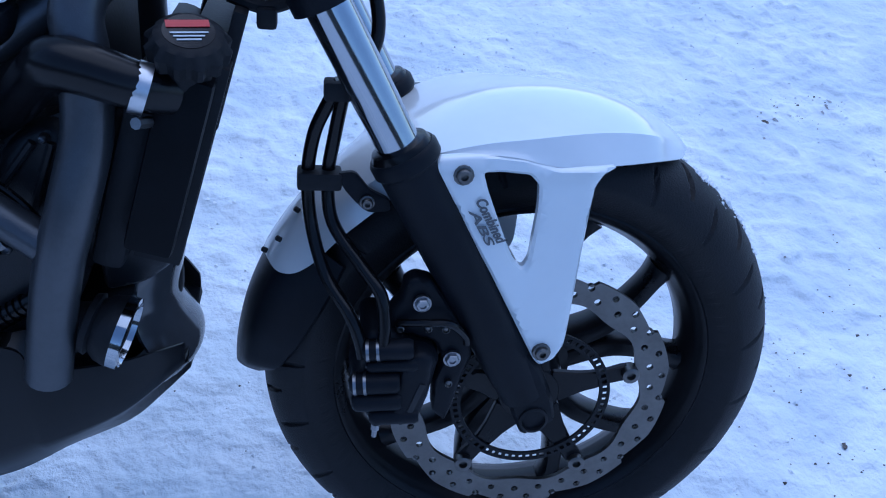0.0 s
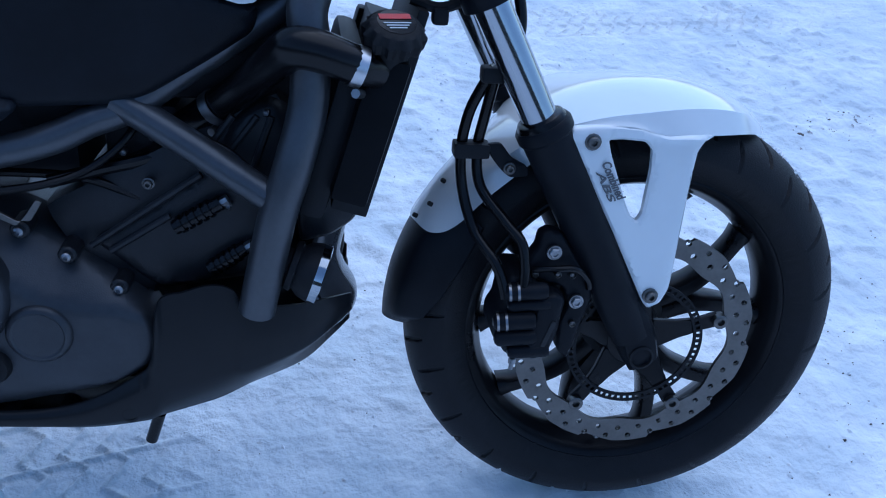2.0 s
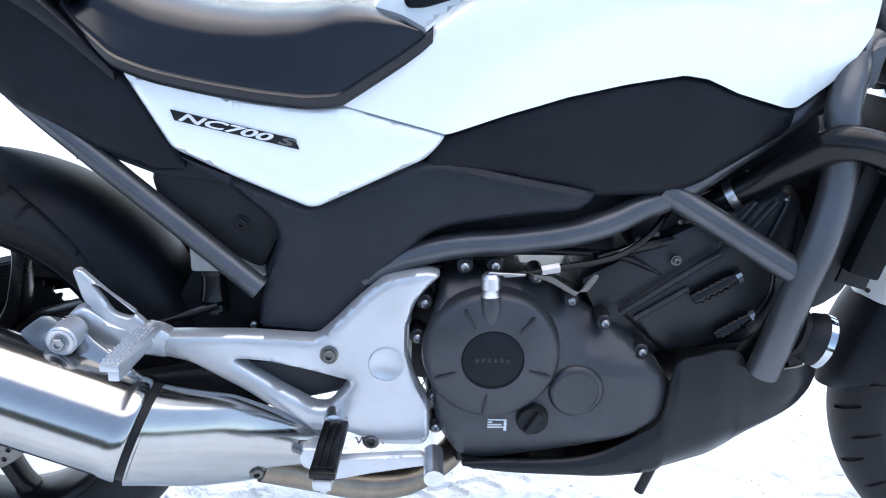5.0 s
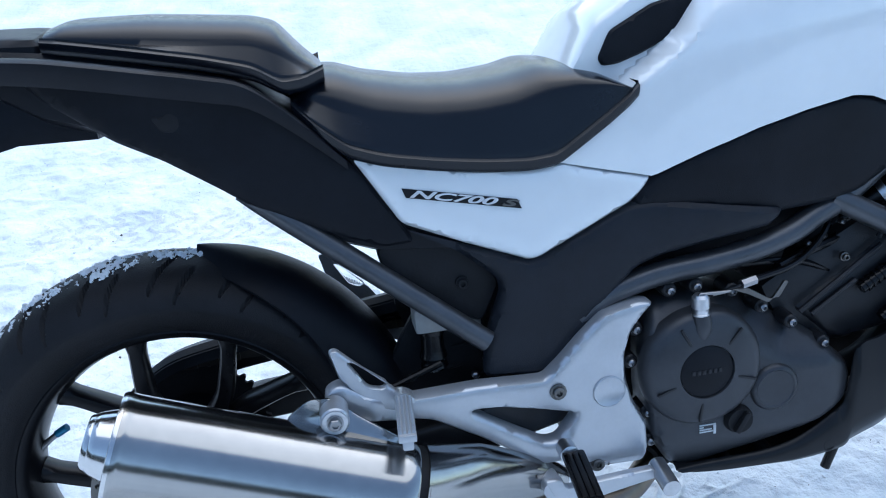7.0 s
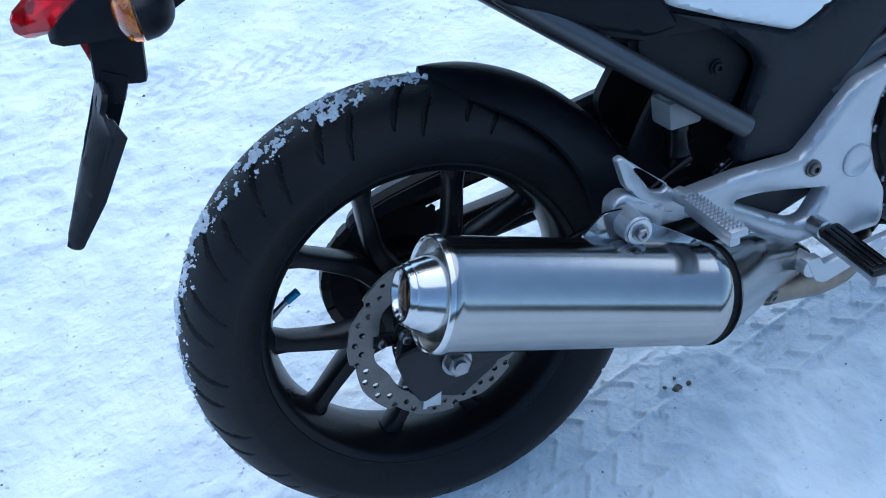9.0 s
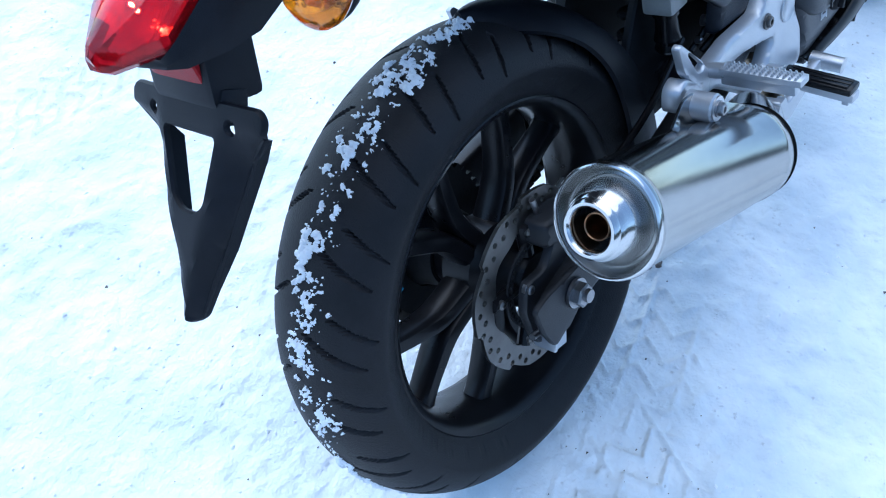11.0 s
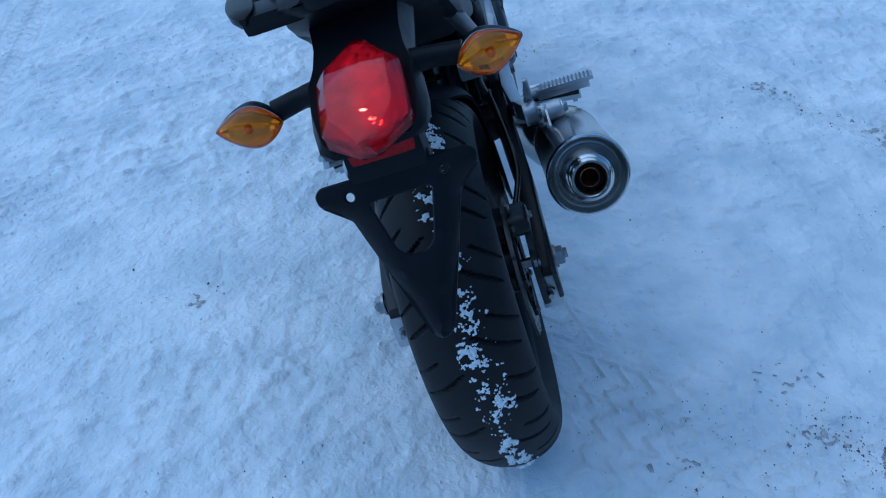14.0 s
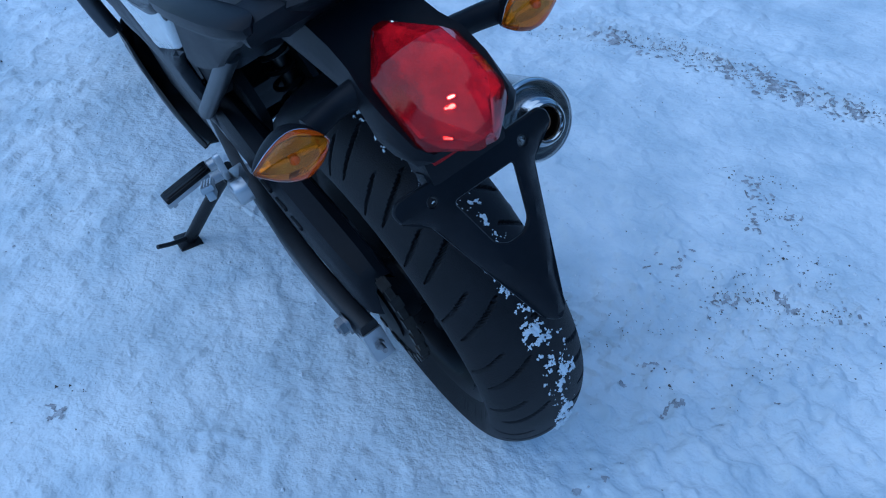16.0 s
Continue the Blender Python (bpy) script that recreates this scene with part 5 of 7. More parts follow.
# tank cover
TX = [0.505, 0.54, 0.59, 0.642, 0.712, 0.776, 0.84, 0.905, 0.932, 0.971, 1.033, 1.045, 1.087, 1.115, 1.128]
TL = [0.715, 0.706, 0.693, 0.680, 0.706, 0.727, 0.742, 0.753, 0.749, 0.733, 0.716, 0.718, 0.747, 0.777, 0.800]
TT = [0.790, 0.798, 0.880, 0.912, 0.930, 0.948, 0.958, 0.962, 0.962, 0.960, 0.952, 0.949, 0.935, 0.915, 0.880]
fine = []
for x in np.arange(0.505, 1.1281, 0.0075):
    zl, zt = float(np.interp(x, TX, TL)), float(np.interp(x, TX, TT))
    grow = float(np.interp(x, [0.5, 0.64, 0.8, 1.0, 1.13], [0.0, 0.006, 0.022, 0.028, 0.006]))
    line = float(np.interp(x, [0.505, 0.535, 0.556, 0.60, 0.652, 0.68, 0.70, 0.72, 0.74, 0.76], [0.70, 0.710, 0.735, 0.765, 0.80, 0.823, 0.845, 0.875, 0.915, 1.0]))
    half = []
    for k in range(41):
        t = k / 40
        if t < 0.62:
            q = t / 0.62
            zz = zl + (zt - zl) * 0.62 * q
            y = side_level(x, zl) + 0.002 + grow * math.sin(q * math.pi * 0.6)
        else:
            q = (t - 0.62) / 0.38
            y = (side_level(x, zl) + 0.002 + grow * math.sin(math.pi * 0.6)) * (math.cos(q * math.pi / 2) ** 0.75 if q < 1 else 0)
            zz = zl + (zt - zl) * (0.62 + 0.38 * math.sin(q * math.pi / 2))
        # the saddle's nose straddles a narrow waist above this line
        y = min(y, 0.100 + 0.2 * float(np.clip(1 - (zz - line) / 0.02, 0, 1)))
        half.append((x, -y, zz))
    fine.append(half + [(p[0], -p[1], p[2]) for p in half[-2::-1]])
tank = loft("tank_cover", fine, WHITE, bike, "glossy white tank cover", smooth=60)
panel("tank_pad", [(0.590, 0.826), (0.595, 0.816), (0.615, 0.817), (0.645, 0.826), (0.689, 0.845), (0.76, 0.885), (0.76, 0.905), (0.66, 0.885), (0.606, 0.858)], PLASTIC, tank, "black trim piece on the tank cover", out=0.106, thick=0.012, w=0.006, h=0.004, r=0.006, step=0.01)
lathe("tank_screw", [(-0.004, 0.009), (0.001, 0.009), (0.002, 0.007), (-0.001, 0.005), (-0.001, 0)], (1.119, -0.112, 0.785), (0.6, -1, 0.1), DARK, tank, seg=14)
V, F = panel_data([(0.315, 0.49), (0.36, 0.55), (0.42, 0.575), (0.48, 0.56), (0.47, 0.40), (0.40, 0.39), (0.34, 0.42)], out=0.075, thick=0.02, w=0.006, h=0.004, r=0.02, step=0.02)
mesh_part("inner_mudguard", V, F, DARK, bike, "black inner mudguard behind the shock", mirror=True)
V, F = panel_data([(0.27, 0.35), (0.29, 0.43), (0.33, 0.50), (0.38, 0.565), (0.46, 0.58), (0.54, 0.50), (0.56, 0.37), (0.46, 0.32), (0.34, 0.325)], out=0.052, thick=0.012, w=0.006, h=0.004, r=0.03, step=0.02)
mesh_part("inner_mudguard", V, F, DARK, bike, "black inner mudguard behind the shock")
# black core that fills the space between the covers
box("inner_tray", (0.36, -0.10, 0.60), (0.92, 0.10, 0.72), DARK, bike, bevel=0.02)
box("air_box", (0.56, -0.095, 0.515), (0.86, 0.095, 0.625), DARK, bike, bevel=0.02)
box("battery_box", (0.43, -0.09, 0.46), (0.60, 0.09, 0.62), DARK, bike, bevel=0.02)


def saddle(name, keys, mat, label, parent, n=10):
    """keys: rows of x, side bottom height, side top height, crown height, half width at the bottom, half width at the shoulder."""
    K = np.array(keys, float)
    t = np.linspace(0, len(K) - 1, (len(K) - 1) * n + 1)
    rows = np.stack([np.interp(t, range(len(K)), K[:, c]) for c in range(6)], -1)
    for _ in range(6):
        rows[1:-1] = (rows[:-2] + 2 * rows[1:-1] + rows[2:]) / 4
    secs = []
    for x, zb, zs, zc, wb, ws in rows:
        half = [(x, -wb + 0.02, zb - 0.004), (x, -wb + 0.003, zb), (x, -wb, zb + 0.006), (x, -wb - 0.001, zb + 0.013), (x, -wb + 0.004, zb + 0.016)]
        for k in range(9):
            q = k / 8
            half.append((x, -(wb + (ws - wb) * q - 0.004 * (1 - q)), zb + 0.018 + (zs - zb - 0.018) * q))
        for k in range(1, 9):
            a = k / 8 * math.pi / 2
            half.append((x, -ws * math.cos(a) ** 0.8 if k < 8 else 0, zs + (zc - zs) * math.sin(a)))
        secs.append(half + [(p[0], -p[1], p[2]) for p in half[-2::-1]])
    return loft(name, secs, mat, parent, label, smooth=60)


saddle("rider_seat", [(0.212, 0.800, 0.812, 0.830, 0.118, 0.090), (0.235, 0.775, 0.815, 0.848, 0.128, 0.105), (0.27, 0.746, 0.800, 0.846, 0.140, 0.118), (0.31, 0.732, 0.785, 0.832, 0.144, 0.126), (0.37, 0.720, 0.775, 0.820, 0.147, 0.130), (0.43, 0.711, 0.774, 0.816, 0.148, 0.130), (0.483, 0.706, 0.780, 0.820, 0.149, 0.130),
                      (0.52, 0.709, 0.794, 0.828, 0.151, 0.132), (0.555, 0.732, 0.800, 0.824, 0.153, 0.138), (0.588, 0.754, 0.799, 0.812, 0.154, 0.146), (0.610, 0.770, 0.794, 0.799, 0.154, 0.150), (0.624, 0.782, 0.788, 0.790, 0.152, 0.150)], SEAT, "black vinyl rider seat", bike)
saddle("pillion_seat", [(-0.052, 0.895, 0.905, 0.922, 0.098, 0.085), (-0.03, 0.892, 0.908, 0.929, 0.104, 0.090), (0.05, 0.876, 0.896, 0.927, 0.112, 0.098), (0.12, 0.861, 0.888, 0.920, 0.116, 0.102), (0.175, 0.846, 0.884, 0.914, 0.120, 0.104), (0.205, 0.826, 0.872, 0.905, 0.120, 0.102), (0.232, 0.828, 0.850, 0.872, 0.116, 0.098), (0.255, 0.836, 0.842, 0.848, 0.110, 0.096)], SEAT, "black vinyl pillion seat", bike)

# tail: a dark core, side panels and grab rails
TS = []
for x, zb, zt, hw in ((-0.165, 0.884, 0.902, 0.050), (-0.15, 0.874, 0.905, 0.070), (-0.114, 0.843, 0.905, 0.080), (-0.07, 0.815, 0.902, 0.084), (0.0, 0.792, 0.886, 0.090), (0.08, 0.748, 0.866, 0.098), (0.15, 0.695, 0.84, 0.100), (0.22, 0.64, 0.79, 0.104), (0.30, 0.61, 0.74, 0.108), (0.40, 0.60, 0.70, 0.11)):
    TS.append([(x, -hw, zb + 0.01), (x, -hw - 0.004, (zb + zt) / 2), (x, -hw, zt - 0.01), (x, -hw * 0.7, zt), (x, hw * 0.7, zt), (x, hw, zt - 0.01), (x, hw + 0.004, (zb + zt) / 2), (x, hw, zb + 0.01), (x, hw * 0.75, zb), (x, -hw * 0.75, zb)])
tail = loft("tail_unit", TS, TAILGREY, bike, "dark grey plastic tail unit", close=True, smooth=40)
for sgn in (False, True):
    panel("tail_panel", [(-0.118, 0.904), (-0.06, 0.897), (0.04, 0.876), (0.14, 0.852), (0.176, 0.836), (0.212, 0.796), (0.272, 0.738), (0.326, 0.655), (0.34, 0.628), (0.30, 0.626), (0.24, 0.65), (0.155, 0.692), (0.115, 0.722), (0.057, 0.762), (0.006, 0.790), (-0.06, 0.84)], PLASTIC, tail, mirror=sgn,
          out=lambda u, v: float(np.interp(u, [-0.12, 0.0, 0.15, 0.34], [0.090, 0.104, 0.114, 0.124])), thick=0.02, w=0.010, h=0.006, r=0.01, step=0.014)
    GR = []
    for x, y, z, w, h in ((-0.152, 0.116, 0.894, 0.004, 0.008), (-0.140, 0.117, 0.899, 0.014, 0.020), (-0.105, 0.126, 0.898, 0.018, 0.027), (-0.05, 0.138, 0.893, 0.016, 0.029), (0.0, 0.144, 0.884, 0.014, 0.029), (0.06, 0.145, 0.871, 0.012, 0.029), (0.12, 0.138, 0.857, 0.010, 0.029), (0.165, 0.129, 0.842, 0.009, 0.027), (0.212, 0.126, 0.803, 0.008, 0.022), (0.268, 0.126, 0.743, 0.005, 0.012)):
        ring = [(-w, -0.3 * h), (-w, -0.06 * h), (-w * 0.7, 0), (w * 0.6, 0), (w, -0.12 * h), (w * 0.95, -0.6 * h), (w * 0.5, -h), (-w * 0.6, -h)]
        GR.append([(x, (1 if sgn else -1) * (y + a), z + b) for a, b in ring])
    GS = [list(row) for row in zip(*[[tuple(q) for q in spline([g[j] for g in GR], 4)] for j in range(8)])]
    loft("grab_rail", GS, TAILGREY, tail, "dark grey grab rail", close=True, smooth=35)
    box("rail_root", (-0.150, 0.045 if sgn else -0.122, 0.868), (-0.098, 0.122 if sgn else -0.045, 0.894), TAILGREY, tail, bevel=0.009)
    panel("grab_recess", [(0.05, 0.815), (0.06, 0.795), (0.10, 0.79), (0.12, 0.815), (0.10, 0.822)], DARK, tail, out=0.1095, thick=0.008, w=0.004, h=0.003, r=0.008, step=0.01, mirror=sgn)
    # dark panel put in for the shaded recess between side cover and frame tube
    panel("recess_shade_panel", [(0.328, 0.645), (0.40, 0.612), (0.440, 0.57), (0.446, 0.552), (0.42, 0.50), (0.35, 0.535), (0.30, 0.58), (0.29, 0.62)], DARK, tail, out=0.104, thick=0.02, w=0.006, h=0.004, r=0.012, step=0.014, mirror=sgn)
bolt(tail, (0.397, -0.106, 0.560), r=0.007, mat=DARK)
# top of the tail behind the pillion seat
V, F = panel_data([(-0.056, -0.088), (-0.10, -0.084), (-0.150, -0.060), (-0.172, -0.03), (-0.172, 0.03), (-0.150, 0.060), (-0.10, 0.084), (-0.056, 0.088)], out=lambda u, v: float(np.interp(u, [-0.172, -0.14, -0.05], [0.906, 0.926, 0.922])) - abs(v) * 0.12, thick=0.02, w=0.012, h=0.008, r=0.012, step=0.014, place=lambda u, v, o: (u, v, o))
mesh_part("tail_top", V, F, TAILGREY, tail)
# undertray that carries lamp, indicators and plate holder
US = []
for x, zb, zt, hw, dip in ((-0.302, 0.766, 0.774, 0.046, 0.0), (-0.291, 0.763, 0.784, 0.058, 0.010), (-0.256, 0.760, 0.806, 0.064, 0.018), (-0.222, 0.760, 0.820, 0.064, 0.024), (-0.190, 0.768, 0.826, 0.058, 0.022), (-0.155, 0.782, 0.834, 0.056, 0.006), (-0.11, 0.792, 0.850, 0.060, -0.004), (-0.02, 0.79, 0.85, 0.060, -0.006)):
    US.append([(x, -hw, zb), (x, -hw - 0.003, (zb + zt) / 2), (x, -hw * 0.94, zt), (x, -hw * 0.78, zt - dip * 0.5), (x, 0, zt - dip), (x, hw * 0.78, zt - dip * 0.5), (x, hw * 0.94, zt), (x, hw + 0.003, (zb + zt) / 2), (x, hw, zb), (x, 0, zb - 0.004)])
loft("lamp_carrier", US, PLASTIC, tail, close=True, smooth=40)

# tail lamp
lamp = tagged(new("tail_lamp"), "lit faceted red tail lamp")
lamp.parent = bike
LS = []
for x, zb, zt, hw in ((-0.160, 0.827, 0.831, 0.006), (-0.164, 0.827, 0.834, 0.010), (-0.224, 0.817, 0.840, 0.0490), (-0.230, 0.815, 0.840, 0.0500), (-0.262, 0.798, 0.834, 0.0515), (-0.290, 0.781, 0.822, 0.0515), (-0.297, 0.778, 0.818, 0.0480), (-0.330, 0.774, 0.796, 0.012), (-0.335, 0.777, 0.789, 0.006)):
    half = [(x, -hw, zb), (x, -hw * 0.98, zb + 0.30 * (zt - zb)), (x, -hw * 0.70, zb + 0.82 * (zt - zb)), (x, -hw * 0.22, zt)]
    low = [(x + 0.004, hw * 0.9, zb - 0.004), (x + 0.010, 0.0, zb - 0.008), (x + 0.004, -hw * 0.9, zb - 0.004)]
    LS.append(half + [(p[0], -p[1], p[2]) for p in half[::-1]] + low)
loft("lens", LS, RED, lamp, "clear red plastic lens", close=True, smooth=16)
TR = [[(x, -hw, z + 0.006), (x, -hw * 0.6, z), (x, hw * 0.6, z), (x, hw, z + 0.006), (x, hw, z - 0.004), (x, -hw, z - 0.004)] for x, z, hw in ((-0.172, 0.829, 0.010), (-0.225, 0.816, 0.043), (-0.256, 0.800, 0.046), (-0.288, 0.782, 0.045), (-0.318, 0.778, 0.018))]
loft("reflector_tray", TR, FACET, lamp, "bright inner reflector", close=True, smooth=30)
BC = Vector((-0.279, 0.0, 0.798))
for k in (-2, -1, 0):
    box("reflector_rib", (-0.028, -0.0010, -0.002), (0.0, 0.0010, 0.001), FACET, lamp, bevel=0.0008, xf=Matrix.Translation((-0.200 - 0.006 * abs(k), 0.012 * k, 0.8275 - 0.0026 * abs(k))) @ Matrix.Rotation(radians(-31), 4, "Y"))
lathe("bulb", [(0, 0.0), (0.0015, 0.0012), (0.004, 0.0016), (0.007, 0.0012), (0.008, 0)], BC + Vector((0, -0.004, 0)), (0.1, 1, 0.2), BULB, lamp, "glowing bulb", seg=16)
V, F = panel_data([(-0.040, 0.736 + 0.027), (0.040, 0.763), (0.037, 0.727), (-0.037, 0.727)], out=0.0, thick=0.010, w=0.003, h=0.002, r=0.003, step=0.012, place=lambda u, v, o: (-0.277 - 0.15 * (v - 0.745) - o, u, v))
mesh_part("reflector", V, F, REDREF, lamp, "flat red reflector below the lens")

# plate holder
holder = tagged(new("plate_holder"), "empty black plastic licence plate holder")
holder.parent = bike
PU = Vector((-0.104, 0, -0.182)).normalized()
PN = Vector((PU.z, 0, -PU.x))
P0 = Vector((-0.270, -0.003, 0.718))


def on_holder(u, v, o):
    return P0 + Vector((0, 1, 0)) * u + PU * v + PN * o


HOLD = [(-0.090, -0.002), (0.090, -0.002), (0.098, 0.006), (0.096, 0.020), (0.066, 0.046), (0.014, 0.198), (0.006, 0.205), (-0.006, 0.205), (-0.014, 0.198), (-0.066, 0.046), (-0.096, 0.020), (-0.098, 0.006)]
HH = [(-0.038, 0.030), (0.038, 0.030), (0.022, 0.090), (0.010, 0.100), (-0.010, 0.100), (-0.022, 0.090)]
scr = [[(c + 0.0055 * math.cos(2 * math.pi * k / 10), 0.018 + 0.0055 * math.sin(2 * math.pi * k / 10)) for k in range(10)] for c in (-0.057, 0.057)]
V, F = panel_data(HOLD, out=lambda u, v: 0.006 - float(np.interp(v, [0.018, 0.05, 0.21], [0.08, 0.75, 0.95])) * max(0.0, abs(u) - float(np.interp(v, [0.0, 0.03, 0.10, 0.160, 0.205], [0.046, 0.043, 0.030, 0.008, 0.0]))), thick=0.006, w=0.004, h=0.003, holes=[HH, *scr], r=0.006, step=0.010, place=on_holder)
mesh_part("holder_plate", V, F, PLASTIC, holder)
# flanges along the sides of the tongue, bent forward
for sgn in (-1, 1):
    A = [on_holder(sgn * 0.094, 0.022, -0.003), on_holder(sgn * 0.066, 0.046, -0.014), on_holder(sgn * 0.0375, 0.13, -0.010), on_holder(sgn * 0.014, 0.198, -0.005)]
    B = [on_holder(sgn * 0.093, 0.022, -0.012), on_holder(sgn * 0.065, 0.046, -0.030), on_holder(sgn * 0.037, 0.13, -0.024), on_holder(sgn * 0.012, 0.198, -0.012)]
    C = [b + Vector((0, -sgn * 0.004, 0)) for b in B]
    D = [a + Vector((0, -sgn * 0.004, 0)) for a in A]
    V, F = loft_data([[a, b, c, d] for a, b, c, d in zip(A, B, C, D)], close=True)
    mesh_part("holder_flange", V, F, PLASTIC, holder, smooth=30)
V, F = join(turned(box_data((-0.030, -0.047, -0.024), (0.022, 0.047, 0.050), 0.008), Matrix.Translation((-0.246, 0, 0.732)) @ Matrix.Rotation(radians(12), 4, "Y")), turned(box_data((-0.016, -0.050, -0.012), (0.012, 0.050, 0.02), 0.006), Matrix.Translation((-0.264, 0, 0.706)) @ Matrix.Rotation(radians(28), 4, "Y")))
mesh_part("holder_neck", V, F, PLASTIC, holder)

def indicator(sgn):
    ind = tagged(new("turn_signal"), "amber turn signal on a black stalk")
    ind.parent = bike
    s = sgn
    c = Vector((-0.208, s * 0.145, 0.794))
    ax = Vector((0, s, 0.16)).normalized()
    upv = Vector((1, 0, 0)).cross(ax).normalized()
    upv = upv if upv.z > 0 else -upv

    def ringat(t):
        hw = 0.0265 * (max(0.0, 1 - abs(t + 0.12 * (1 - t * t)) ** 1.75)) ** 0.85
        mid = c + ax * t * 0.040
        return hw, mid

    def shell(x0, x1, name, mat, lab):
        secs = []
        for i in range(17):
            t = -1 + 2 * i / 16
            hw, mid = ringat(t)
            hw = max(hw, 0.0012)
            row = []
            for k in range(13):
                a = math.pi * k / 12
                bulge = math.sin(a) ** 0.8
                row.append(tuple(mid + upv * hw * math.cos(a) + Vector((x0 + (x1 - x0) * bulge * (hw / 0.026) ** 0.7, 0, 0))))
            secs.append(row)
        V, F = loft_data(secs, close=True)
        return mesh_part(name, V, F, mat, ind, lab, smooth=60)

    shell(-0.006, 0.026, "housing", PLASTIC, "")
    shell(-0.0075, -0.026, "lens", AMBER, "amber plastic lens")
    shell(-0.0062, -0.0080, "reflector", FACET, "bright reflector behind the lens")
    RF = []
    for t, hw in ((-0.92, 0.002), (-0.62, 0.010), (-0.2, 0.018), (0.25, 0.0175), (0.6, 0.010), (0.88, 0.002)):
        mid = c + ax * t * 0.038
        RF.append([tuple(mid + upv * hw * q + Vector((d, 0, 0))) for q, d in ((1, -0.0085), (0.5, -0.0105 - 0.25 * hw), (0, -0.009 - 0.1 * hw), (-0.5, -0.0105 - 0.25 * hw), (-1, -0.0085))])
    loft("facets", RF, FACET, ind, "bright facets of the reflector", close=True, smooth=5)
    lathe("bulb", [(0, 0.004), (0.006, 0.0045), (0.010, 0.002), (0.010, 0)], c + Vector((-0.008, 0, 0)), (-1, 0, 0), AMBERBULB, ind, "amber bulb", seg=12)
    tube("stalk", [(-0.195, s * 0.050, 0.800), (-0.192, s * 0.080, 0.798), (-0.195, s * 0.115, 0.793)], [0.017, 0.013, 0.014], PLASTIC, ind, seg=16)
    return ind


indicator(1)
indicator(-1)

# -- foot rests --
STEP = [(0.305, 0.436), (0.403, 0.432), (0.489, 0.427), (0.508, 0.445), (0.541, 0.480), (0.570, 0.506), (0.599, 0.513), (0.624, 0.517), (0.641, 0.512), (0.623, 0.494), (0.609, 0.476), (0.599, 0.444), (0.599, 0.411), (0.609, 0.374), (0.628, 0.336), (0.629, 0.293), (0.620, 0.279), (0.558, 0.281), (0.541, 0.291), (0.517, 0.300), (0.493, 0.299), (0.476, 0.300), (0.399, 0.355), (0.336, 0.397), (0.300, 0.408)]
SHOLE = [(0.386, 0.398), (0.427, 0.395), (0.479, 0.383), (0.530, 0.369), (0.502, 0.334), (0.484, 0.334), (0.432, 0.366)]
RHOLE = [(0.236, 0.505), (0.244, 0.503), (0.283, 0.468), (0.275, 0.462), (0.258, 0.468)]
HEEL = [(0.215, 0.522), (0.224, 0.524), (0.290, 0.458), (0.302, 0.440), (0.290, 0.428), (0.268, 0.436), (0.242, 0.462), (0.224, 0.485)]
